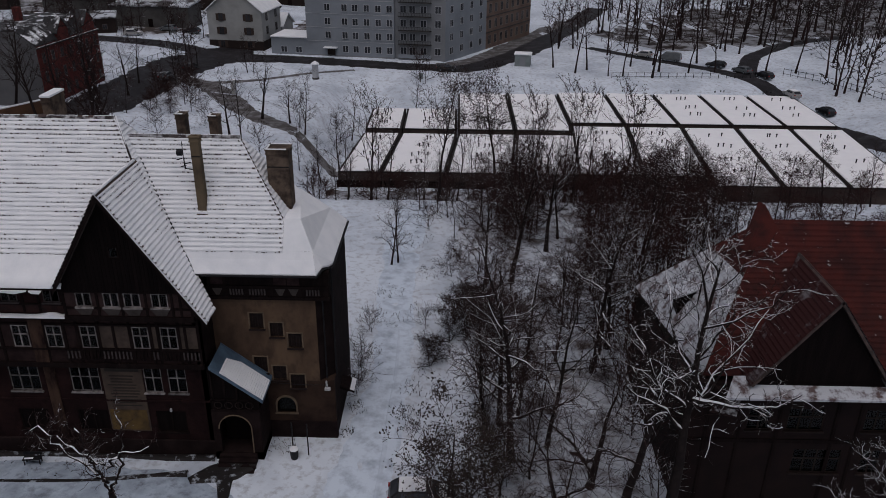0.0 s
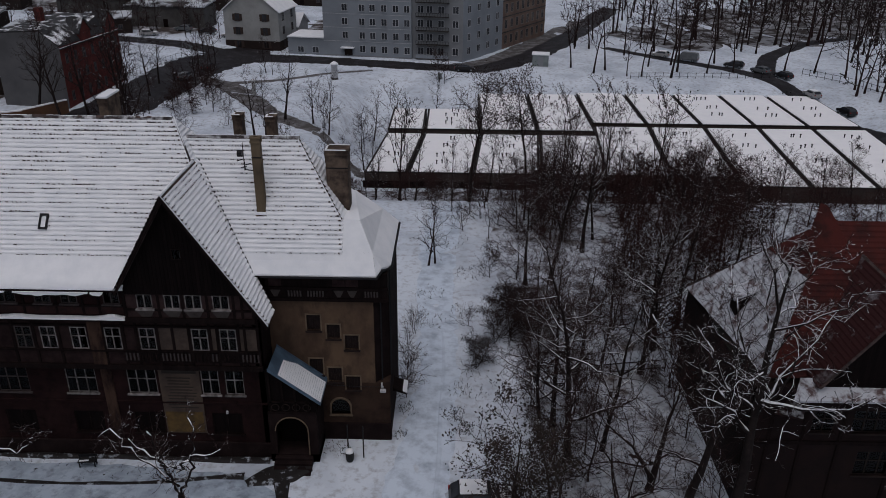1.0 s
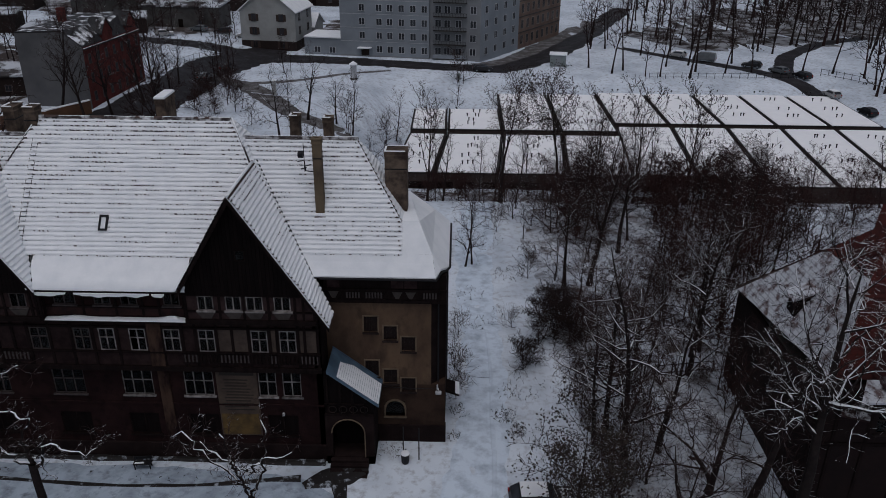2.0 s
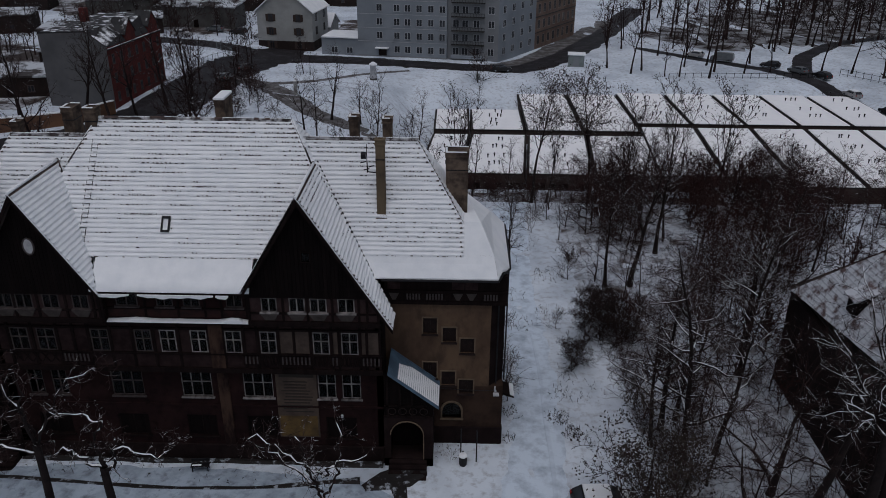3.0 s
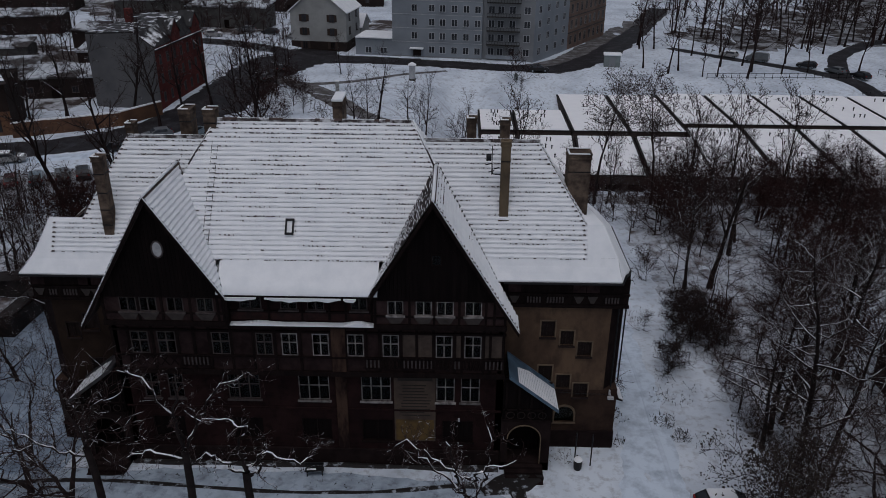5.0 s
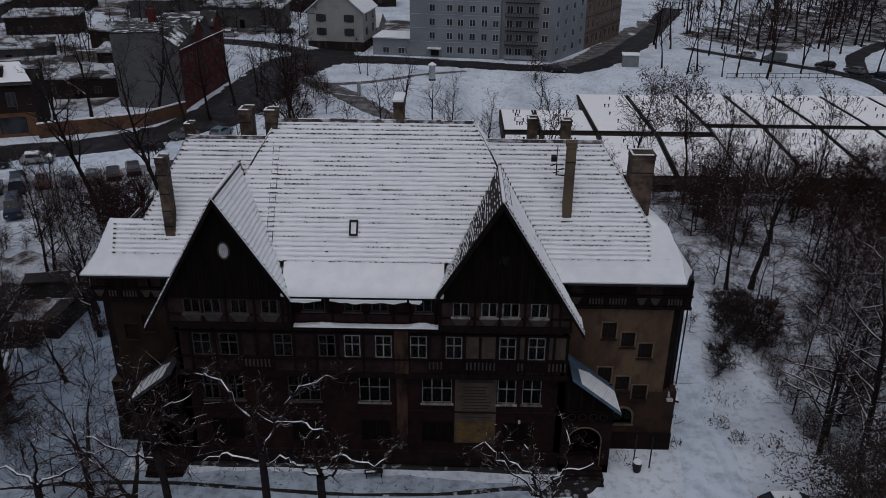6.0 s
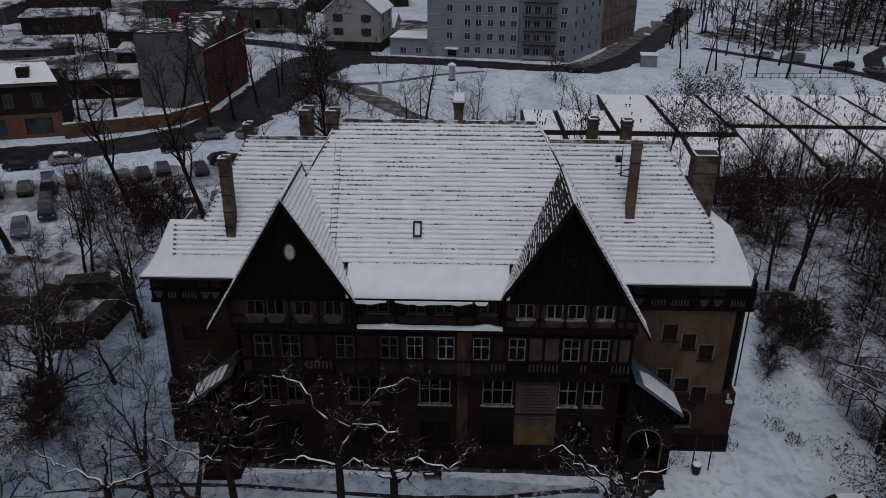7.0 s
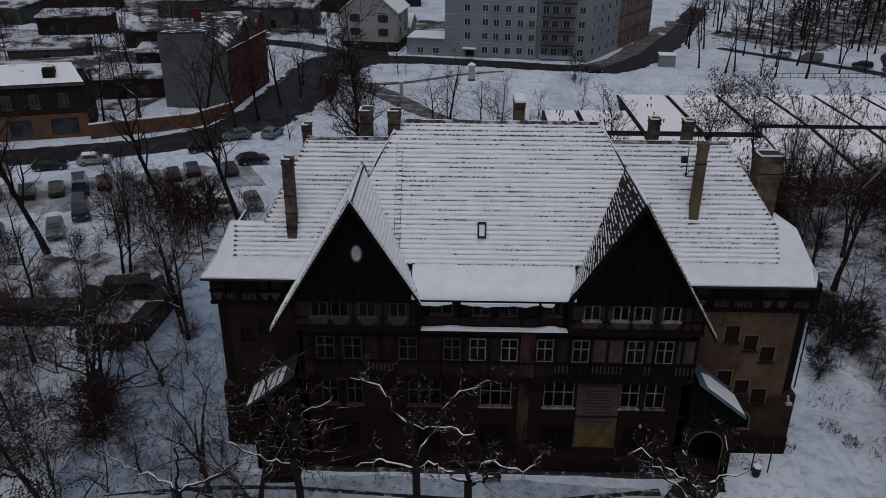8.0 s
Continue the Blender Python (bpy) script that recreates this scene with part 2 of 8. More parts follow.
def ground_sheet():
    xs = spaced(-1500, 1500, -80, 110, 1.3, 6)
    ys = spaced(-600, 2000, -50, 150, 1.3, 6)
    sh = Shape()
    for y in ys:
        for x in xs:
            sh.v.append((x, y, height(x, y)))
    n = len(xs)
    for j in range(len(ys) - 1):
        for i in range(n - 1):
            k = j * n + i
            sh.f.append((k, k + 1, k + n + 1, k + n))
            sh.m.append(0)
    ob = part("ground", sh, m_snow_ground, smooth=True)
    return tagged(ob, "uneven snow-covered ground with trodden and bare patches", "ground", kind="structure")


ground_sheet()


def strip(name, pts, widths, mat, lift, label, category="road"):
    """A ribbon laid on the ground along a line."""
    sh = Shape()
    fine, wd = [], []
    for i in range(len(pts) - 1):
        a, b = Vector(pts[i]), Vector(pts[i + 1])
        n = max(2, int((b - a).length / 2.0))
        for j in range(n):
            s = j / n
            fine.append(a.lerp(b, s))
            wd.append(widths[i] + (widths[i + 1] - widths[i]) * s)
    fine.append(Vector(pts[-1]))
    wd.append(widths[-1])
    for _ in range(6):
        fine = [fine[0]] + [(fine[i - 1] + fine[i] * 2 + fine[i + 1]) / 4 for i in range(1, len(fine) - 1)] + [fine[-1]]
    k = 7
    for i, p in enumerate(fine):
        d = (fine[min(i + 1, len(fine) - 1)] - fine[max(i - 1, 0)]).normalized()
        s = Vector((-d.y, d.x))
        for j in range(k):
            o = (j / (k - 1) - 0.5) * wd[i]
            q = p + s * (o * (1 + 0.12 * noise.noise((i * 0.3, j * 3.0, 1.0))))
            sh.v.append((q.x, q.y, height(q.x, q.y) + lift * (1 if 0 < j < k - 1 else -0.6)))
    for i in range(len(fine) - 1):
        for j in range(k - 1):
            a = i * k + j
            sh.f.append((a, a + k, a + k + 1, a + 1))
            sh.m.append(0)
    ob = part(name, sh, mat, smooth=True)
    return tagged(ob, label, category, kind="structure")


# ---------- the old house ----------
house = thing("old_house", pose(0, 0, 0), "large dark half-timbered house under a snow-covered tiled roof", "house")


def window(parent, x0, x1, z0, z1, y, cols=2, rows=2, frame_mat=None, sill=True, fw=0.062, depth=0.12, bars=False, board=None):
    """A casement window in an opening of a wall whose face is at y."""
    fm = frame_mat or m_white_frame
    yb = y + depth
    s = Shape()
    s.box(x0, x0 + fw, yb - 0.07, yb, z0, z1).box(x1 - fw, x1, yb - 0.07, yb, z0, z1)
    s.box(x0 + fw, x1 - fw, yb - 0.07, yb, z1 - fw, z1).box(x0 + fw, x1 - fw, yb - 0.07, yb, z0, z0 + fw)
    w = part("window", s, fm, parent)
    g = Shape()
    for i in range(1, cols):
        c = x0 + (x1 - x0) * i / cols
        g.box(c - 0.036, c + 0.036, yb - 0.085, yb - 0.01, z0 + fw, z1 - fw)
    if rows > 1:
        c = z0 + (z1 - z0) * (0.60 if rows == 2 else 0.5)
        g.box(x0 + fw, x1 - fw, yb - 0.095, yb - 0.012, c - 0.03, c + 0.03)
    if bars:
        n = max(2, int((x1 - x0) / 0.16))
        for i in range(1, n):
            c = x0 + (x1 - x0) * i / n
            g.box(c - 0.012, c + 0.012, y + 0.01, y + 0.03, z0, z1)
    if g.v:
        part("glazing_bar", g, fm, w)
    part("pane", Shape().box(x0 + fw, x1 - fw, yb - 0.035, yb - 0.025, z0 + fw, z1 - fw), board or m_glass, w)
    if sill:
        part("sill", Shape().cbox(x0 - 0.1, x1 + 0.1, y - 0.14, y + 0.05, z0 - 0.10, z0, 0.015), fm, w)
    return w


def roof_slope(parent, name, corners, course=0.30, thick=0.085, mats=None, label="", jag=0.020, bare=0.0):
    """A tiled slope: corners run eave-start, eave-end, then round; each course is a piece with its own raised lower edge."""
    mats = mats or [m_snow_roof, m_riser]
    P = [Vector(c) for c in corners]
    o = P[0]
    n = (P[1] - P[0]).cross(P[-1] - P[0]).normalized()
    if n.z < 0:
        n = -n
    u = Vector((0, 0, 1)).cross(n).normalized()
    v = n.cross(u).normalized()
    if v.z < 0:
        v = -v
    q = [((p - o).dot(u), (p - o).dot(v)) for p in P]
    lo, hi = min(b for a, b in q), max(b for a, b in q)

    def span(t):
        xs = []
        for i in range(len(q)):
            (a, b), (c, d) = q[i], q[(i + 1) % len(q)]
            if abs(b - d) < 1e-6:
                if abs(b - t) < 1e-4:
                    xs += [a, c]
            elif min(b, d) - 1e-6 <= t <= max(b, d) + 1e-6:
                xs.append(a + (c - a) * (t - b) / (d - b))
        return (min(xs), max(xs)) if xs else None

    base = Shape()
    base.prism([o + u * a + v * b - n * 0.02 for a, b in q], -n * 0.16)
    slope = part(name, base, m_tile, parent, label)
    k = max(1, round((hi - lo) / course))
    h = (hi - lo) / k
    for i in range(k):
        b0, b1 = lo + i * h, lo + (i + 1) * h
        s0, s1 = span(b0 + 1e-4), span(b1 - 1e-4)
        if not s0 or not s1:
            continue
        cols = max(2, int((s0[1] - s0[0]) / 0.28))
        sh = Shape()
        for j in range(cols + 1):
            f = j / cols
            a0 = s0[0] + (s0[1] - s0[0]) * f
            a1 = s1[0] + (s1[1] - s1[0]) * f
            w = jag * noise.noise((a0 * 2.1, b0 * 5.3, 4.0)) * 2
            t0 = thick * (1 + 0.35 * noise.noise((a0 * 0.9, b0 * 2.0, 9.0)) + 0.35 * noise.noise((a0 * 3.1, b0 * 4.0, 2.0)))
            e = o + u * a0 + v * (b0 - 0.03 + w)
            lip = e.lerp(o + u * a1 + v * b1, 0.30)
            sh.v += [tuple(e), tuple(e + n * t0 * 0.62), tuple(lip + n * t0), tuple(o + u * a1 + v * b1 + n * 0.004)]
        for j in range(cols):
            r = j * 4
            sh.f += [(r, r + 4, r + 5, r + 1), (r + 1, r + 5, r + 6, r + 2), (r + 2, r + 6, r + 7, r + 3)]
            sh.m += [1, 0, 0]
        part("tile_course", sh, mats, slope)
    if bare:
        rng = random.Random(int(abs(o.x) * 31 + o.z * 7))
        d = Shape()

        def tick(i, a, w, th):
            sp = span(lo + i * h + 1e-4)
            if not sp or a < sp[0] or a + w > sp[1]:
                return
            e = o + u * a + v * (lo + i * h - 0.05 + rng.uniform(-0.01, 0.012)) + n * 0.035
            d.prism([e, e + u * w, e + u * (w * rng.uniform(0.6, 1.0)) + v * th, e + v * th], n * 0.055)

        for _ in range(int(bare * (hi - lo) * abs(q[1][0] - q[0][0]) * 0.2)):
            i = min(k - 1, int(k * rng.random() ** 0.85))
            sp = span(lo + i * h + 1e-4)
            if not sp or sp[1] - sp[0] < 0.8:
                continue
            a = sp[0] + (sp[1] - sp[0]) * rng.random()
            for _ in range(rng.choice((1, 1, 2, 3, 4, 6, 9))):
                w = rng.choice((0.04, 0.05, 0.07, 0.09, 0.12, 0.18))
                tick(i, a, w, rng.uniform(0.03, 0.06))
                a += w + rng.uniform(0.05, 0.28)
        # dark teeth at the hips, along the lowest course and near the top
        for i in range(k):
            sp = span(lo + i * h + 1e-4)
            if sp and sp[1] - sp[0] > 0.8:
                for a in (sp[0] + 0.02, sp[1] - 0.26):
                    if rng.random() < 0.75:
                        tick(i, a + rng.uniform(0, 0.06), rng.uniform(0.09, 0.2), 0.085)
                if i == 0 or i > k - 4:
                    a = sp[0]
                    while a < sp[1]:
                        w = rng.uniform(0.05, 0.22)
                        tick(i, a, w, rng.uniform(0.02, 0.05))
                        a += w + rng.choice((0.08, 0.2, 0.5, 0.9))
        if d.v:
            part("bare_tile_edge", d, m_tile, slope, "dark tile edges showing through the snow")["kind"] = "stuff"
    return slope


m_bay = material("pale_bay_plaster", (0.062, 0.052, 0.048), (0.034, 0.028, 0.026), 2.0, 6, 0.4, 0.7, 0.9, 0.2)
ZR = 21.75          # main ridge
YR = 6.2
EAVE_W = 13.06      # wing eaves


def main_roof():
    k = 1.2
    zb, yb = 14.8, 0.44
    hipx = 0.60
    top_l, top_r = (-5.8, YR, ZR), (6.5, YR, ZR)
    dz = ZR - zb
    front = [(-5.8 - hipx * dz, yb, zb), (6.5 + hipx * dz - 0.1, yb, zb), top_r, top_l]
    roof_slope(house, "main_roof_slope", front, bare=5.2, label="steep front roof slope under even snow")
    back = [(6.5 + hipx * dz, 2 * YR - yb, zb), (-5.8 - hipx * dz, 2 * YR - yb, zb), top_l, top_r]
    roof_slope(house, "main_roof_slope", back, course=0.9)
    for x, sx in ((-5.8, -1), (6.5, 1)):
        e = x + sx * hipx * dz
        a, b = (e, yb, zb), (e, 2 * YR - yb, zb)
        roof_slope(house, "main_roof_hip", [b, a, (x, YR, ZR)] if sx < 0 else [a, b, (x, YR, ZR)], course=0.30)
    # flared smooth eave between the gables
    s = Shape()
    n = 26
    pr = ((0.50, 14.86, 0.06), (-0.1, 14.24, 0.10), (-0.75, 13.66, 0.13), (-1.22, 13.30, 0.12))
    for i in range(n + 1):
        x = -4.75 + 9.5 * i / n
        for y, z, t in pr:
            s.v.append((x, y, z + t * (0.8 + 0.35 * noise.noise((x * 0.7, y, 2.0)))))
        s.v.append((x, -1.22 + 0.02 * noise.noise((x * 2, 0, 0)), 13.27))
    for i in range(n):
        for j in range(4):
            a = i * 5 + j
            s.f.append((a, a + 1, a + 6, a + 5))
            s.m.append(0)
    fl = part("flared_eave_snow", s, m_snow_roof, house, "smooth unbroken snow on the flared eave", smooth=True)
    part("eave_board", Shape().prism([(-4.75, 0.4, 14.72), (-4.75, -1.18, 13.25), (-4.75, -1.18, 13.12), (-4.75, 0.4, 14.5)], (9.5, 0, 0)), m_timber, house)
    # ragged snow hanging at the gutter
    for a, b in ((-4.4, -2.4), (-1.9, 2.6), (2.75, 3.5)):
        g = Shape()
        m = max(4, int((b - a) / 0.15))
        for i in range(m + 1):
            x = a + (b - a) * i / m
            e = min(i, m - i) / m
            z = 13.10 - (0.05 + 0.22 * min(1, e * 6) * (0.55 + 0.6 * noise.noise((x * 1.3, 5, 5))))
            g.v += [(x, -1.28, z), (x, -1.28, 13.12), (x, -1.16, 13.12), (x, -1.16, z + 0.03)]
        for i in range(m):
            k = i * 4
            for j in range(4):
                g.f.append((k + j, k + 4 + j, k + 4 + (j + 1) % 4, k + (j + 1) % 4))
                g.m.append(0)
        part("hanging_snow", g, m_snow_roof, house)
    # ridge tiles
    r = Shape()
    x = -5.75
    while x < 6.4:
        w = min(0.42, 6.45 - x)
        z = ZR + 0.03 + 0.03 * noise.noise((x, 0, 0))
        r.prism([(x, YR - 0.16, z - 0.12), (x, YR - 0.06, z + 0.06), (x, YR + 0.06, z + 0.06), (x, YR + 0.16, z - 0.12)], (w - 0.015, 0, 0))
        x += 0.42
    part("ridge_tiles", r, [m_tile_snow], house)
    rng = random.Random(5)
    x = -5.4
    while x < 6.0:
        w = rng.choice((0.3, 0.5, 0.9, 1.6))
        part("bare_ridge_tile", Shape().prism([(x, YR - 0.15, ZR + 0.0), (x, YR - 0.07, ZR + 0.10), (x, YR + 0.02, ZR + 0.11), (x, YR + 0.02, ZR - 0.02)], (w, 0, 0)), m_tile, house)
        x += w + rng.choice((0.4, 0.9, 2.0))


main_roof()


def tile_snow(corners):
    """Small cushions of snow left on single tiles of a slope, closer together towards its foot."""
    a, b, c, d = [Vector(p) for p in corners]
    n = (b - a).cross(d - a).normalized()
    n = n if n.z > 0 else -n
    rng = random.Random(17)
    sh = Shape()
    rows, cols = 27, 12
    for i in range(rows):
        low = 1 - i / rows
        for j in range(cols):
            if rng.random() > 0.62 + 0.45 * low:
                continue
            f0 = (i + 0.06 + rng.uniform(0, 0.10)) / rows
            f1 = (i + 0.40 + rng.uniform(-0.08, 0.10) + 0.42 * low ** 3) / rows
            g0 = (j + rng.choice((0.0, 0.0, 0.15, 0.4))) / cols
            g1 = (j + rng.choice((1.0, 1.0, 0.9, 0.7))) / cols
            q = []
            for f, g in ((f0, g0), (f0, g1), (f1 - rng.uniform(0, 0.006), g1), (f1, g0)):
                q.append(a.lerp(d, f).lerp(b.lerp(c, f), min(g, 1)) + n * 0.088)
            sh.prism(q, n * 0.012)
    part("tile_snow", sh, m_snow_roof, house, "small cushions of snow on single tiles")["kind"] = "stuff"


def gable(sx):
    """One of the two steep cross gables; sx is -1 or 1."""
    ax = 8.0 * sx
    za, yf, yk = 19.5, -1.62, 4.5
    k = 1.665

    def at(z):
        return (za - z) / k

    inner = [(ax - sx * at(13.25), -1.35, 13.25), (ax - sx * at(14.8), 0.9, 14.8), (ax, yk, za), (ax, yf, za)]
    outer = [(ax + sx * at(10.95), -1.0, 10.95), (ax + sx * at(10.95), 0.75, 10.95), (ax + sx * at(13.0), 1.75, 13.0), (ax, yk, za), (ax, yf, za)]
    roof_slope(house, "gable_roof_slope", inner if sx < 0 else inner[::-1][3:] + inner[::-1][:3], mats=[m_snow_roof, m_riser] if sx < 0 else [m_tile_bare, m_tile_bare], label="" if sx < 0 else "gable slope with dark tiles showing through thin snow")
    if sx > 0:
        tile_snow(inner)
    roof_slope(house, "gable_roof_slope", outer if sx > 0 else outer[::-1][4:] + outer[::-1][:4], bare=1.5)
    # dark valley line where the gable meets the main slope
    va, vb = Vector(inner[1]) + Vector((0, -0.10, 0.12)), Vector(inner[2]) + Vector((0, -0.10, 0.10))
    vd = Vector((sx * 0.07, -0.02, 0))
    part("valley_gutter", Shape().prism([va - vd, vb - vd, vb + vd, va + vd], (0, -0.03, 0.04)), m_tile, house)
    # boarded gable wall
    y = -1.02
    hw = at(13.0)
    n = 34
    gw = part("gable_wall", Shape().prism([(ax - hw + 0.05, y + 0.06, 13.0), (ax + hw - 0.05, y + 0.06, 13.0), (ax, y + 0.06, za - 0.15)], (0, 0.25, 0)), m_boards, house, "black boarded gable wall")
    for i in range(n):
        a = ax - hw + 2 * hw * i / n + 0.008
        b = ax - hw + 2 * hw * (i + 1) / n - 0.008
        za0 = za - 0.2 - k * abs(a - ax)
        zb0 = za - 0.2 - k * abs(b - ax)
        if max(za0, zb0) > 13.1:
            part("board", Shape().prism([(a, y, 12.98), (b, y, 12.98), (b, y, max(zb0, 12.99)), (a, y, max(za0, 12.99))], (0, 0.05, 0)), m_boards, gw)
    # barge boards
    for side in (-1, 1):
        zend = 13.2 if side == -sx else 10.9
        e = at(zend)
        ye = -1.36 if side == -sx else -1.02
        s = Shape()
        p0, p1 = Vector((ax, yf - 0.03, za - 0.02)), Vector((ax + side * e, ye - 0.03, zend - 0.03))
        d = Vector((0, 0, -0.34))
        s.prism([p0, p1, p1 + d * 0.9, p0 + d * 1.2], (0, 0.06, 0))
        part("barge_board", s, m_timber, house)
        t = Shape()
        m = 60
        for i in range(m + 1):
            a = p0.lerp(p1, i / m) + Vector((0, -0.02, 0))
            up = Vector((0, 0, max(0.012, 0.06 + 0.06 * noise.noise((i * 0.6, sx, side)) - 0.05 * (i % 4 == 3))))
            t.v += [tuple(a), tuple(a + up), tuple(a + up + Vector((0, 0.14, 0))), tuple(a + Vector((0, 0.14, 0)))]
        for i in range(m):
            for j in range(4):
                t.f.append((i * 4 + j, i * 4 + (j + 1) % 4, i * 4 + 4 + (j + 1) % 4, i * 4 + 4 + j))
                t.m.append(0)
        if side == sx or sx < 0:
            part("verge_snow", t, m_snow_roof, house)
    # soffit closes the overhang
    if sx < 0:
        c = (-7.84, 16.07)
        ring, pane = Shape(), Shape()
        N = 20
        for i in range(N):
            t0, t1 = 2 * math.pi * i / N, 2 * math.pi * (i + 1) / N
            q = [(c[0] + 0.36 * math.cos(t), y - 0.05, c[1] + 0.56 * math.sin(t)) for t in (t0, t1)]
            w = [(c[0] + 0.27 * math.cos(t), y - 0.05, c[1] + 0.46 * math.sin(t)) for t in (t1, t0)]
            ring.prism(q + w, (0, 0.06, 0))
        pane.prism([(c[0] + 0.28 * math.cos(2 * math.pi * i / N), y - 0.03, c[1] + 0.47 * math.sin(2 * math.pi * i / N)) for i in range(N)], (0, 0.025, 0))
        o = part("oval_window", ring, m_dim_frame, house)
        part("panel", pane, m_oval, o, "pale boarded oval opening")
    else:
        w = window(house, 7.9, 8.5, 15.3, 16.0, y - 0.02, 1, 1, m_timber, sill=False, depth=0.03)


m_oval = material("pale_painted_board", (0.42, 0.42, 0.43), (0.28, 0.28, 0.29), 3.0, 5, 0.4, 0.7, 0.7, 0.1)
gable(-1)
gable(1)


def line_strip(name, pts, r, mat):
    """A thin dark strip along a roof junction."""
    part(name, Shape().tube(pts, [r] * len(pts), 6), mat, house, smooth=True)


for sx in (-1, 1):
    line_strip("valley_gutter", [(8.0 * sx, 4.35, 19.42), (5.2 * sx, 0.85, 14.95), (4.42 * sx, -1.0, 13.55)], 0.05, m_iron)
    line_strip("valley_gutter", [(8.0 * sx, 5.33, 19.55), (10.04 * sx, 3.33, 16.17), (11.87 * sx, 1.54, 13.12)], 0.05, m_iron)
    line_strip("ridge_snow", [(8.0 * sx, -1.62, 19.55), (8.0 * sx, 1.5, 19.57), (8.0 * sx, 4.3, 19.53)], 0.10, m_snow_roof)
    e = 6.5 if sx > 0 else -5.8
    line_strip("hip_line", [(e, YR, ZR + 0.06), (e + sx * 0.60 * 2.4, 4.22, ZR - 2.34)], 0.06, m_tile_snow)


def wing_roof(sx, x_ridge, x_hip, x_ledge, x_eave):
    """The lower roof of a side wing with a clipped end above a flared skirt."""
    k = 1.7
    zr, zl = 20.67, 16.1
    yr = 6.0
    yl = yr - (zr - zl) / k
    ye = 1.50
    x0 = 4.0 * sx
    ze = EAVE_W
    front_up = [(x0, yl, zl), (x_hip, yl, zl), (x_ridge, yr, zr), (x0, yr, zr)]
    back_up = [(p[0], 2 * yr - p[1], p[2]) for p in front_up]
    flip = lambda c: c if sx > 0 else [c[1], c[0], *c[:1:-1]]
    roof_slope(house, "wing_roof_slope", flip(front_up), bare=5.0)
    roof_slope(house, "wing_roof_slope", back_up, course=0.9)
    roof_slope(house, "wing_roof_hip", [(x_hip, yl, zl), (x_hip, 2 * yr - yl, zl), (x_ridge, yr, zr)])
    # skirt, in a steep and a flared part
    ym, zm = yl - (zl - 14.3) / 1.72, 14.3
    xm = x_ledge + (x_eave - x_ledge) * 0.45
    xt = x_ledge - 1.05 if sx > 0 else x_ledge + 0.25
    roof_slope(house, "skirt_roof_slope", flip([(x0, ym, zm), (xt, ym, zm), (xt, yl, zl), (x0, yl, zl)]), bare=1.6)
    s = Shape()
    up = 0.07
    s.face([(xt, ym, zm + up), (xm, ym, zm + up), (x_ledge, yl, zl + up), (xt, yl, zl + up)])
    part("skirt_snow", s, m_snow_roof, house, "smooth snow on the flared skirt roof")
    # flared eave all round, smooth snow
    e = Shape()
    N = 20
    rows = []
    for j in range(4):
        f = j / 3
        y = ym + (ye - ym) * f
        z = zm + (ze - zm) * (f ** 0.88) + 0.07
        xo = xm + ((19.55 if sx > 0 else x_eave) - xm) * f
        rows.append([(x0 + (xo - x0) * i / N, y, z + 0.02 * noise.noise((i * 0.5, f * 3, sx))) for i in range(N + 1)])
    for a, b in zip(rows, rows[1:]):
        for i in range(N):
            e.face([a[i], b[i], b[i + 1], a[i + 1]])
    last = rows[-1]
    for i in range(N):
        e.face([last[i], (last[i][0], last[i][1], ze - 0.03), (last[i + 1][0], last[i + 1][1], ze - 0.03), last[i + 1]])
    part("flared_eave_snow", e, m_snow_roof, house, "smooth snow on the flared wing eave")
    # end skirt
    yb = 2 * yr - yl
    if sx > 0:
        es = Shape()
        es.prism([(xm, ym, zm + up), (xm, 2 * yr - ym, zm + up), (x_hip + 0.15, yb, zl + up), (x_ledge, yl, zl + up)], (0, 0, -0.1))
        es.prism([(x_eave, 3.3, ze + up), (x_eave, 2 * yr - ye, ze + up), (xm, 2 * yr - ym, zm + up), (xm, ym, zm + up)], (0, 0, -0.1))
        part("skirt_end_snow", es, m_snow_roof, house, "smooth snow on the end of the skirt roof")
    else:
        roof_slope(house, "skirt_end_slope", [(xm, ym + 3.6, zm), (xm, ym, zm), (x_ledge, yl, zl)])
    yc = 3.3 if sx > 0 else ye
    if sx < 0:
        roof_slope(house, "skirt_end_slope", [(x_eave, yc, ze), (x_eave, 2 * yr - ye, ze), (xm, 2 * yr - ym, zm), (xm, ym, zm)])
    if sx > 0:
        # snow over the clipped corner, its edge lifted in the middle
        tip = [Vector((19.55, ye, ze + 0.07)), Vector((19.85, 2.15, ze + 0.36)), Vector((20.15, 2.8, ze + 0.12)), Vector((x_eave, yc, ze + 0.09))]
        top = Vector((xm, ym, zm + 0.08))
        cs = Shape()
        for p, q in zip(tip, tip[1:]):
            cs.face([top, p, q])
            cs.face([p, p - Vector((0, 0, 0.12)), q - Vector((0, 0, 0.12)), q])
        part("corner_snow", cs, m_snow_roof, house, "smooth snow over the clipped roof corner")
        part("corner_board", Shape().prism([tip[0] - Vector((0, 0, 0.2)), tip[1] - Vector((0, 0, 0.25)), tip[3] - Vector((0, 0, 0.2)), Vector((19.55, yc, ze - 0.12))], (0, 0, -0.1)), m_timber, house)
    xa, xb = min(x_hip, x_ledge), max(x_hip, x_ledge)
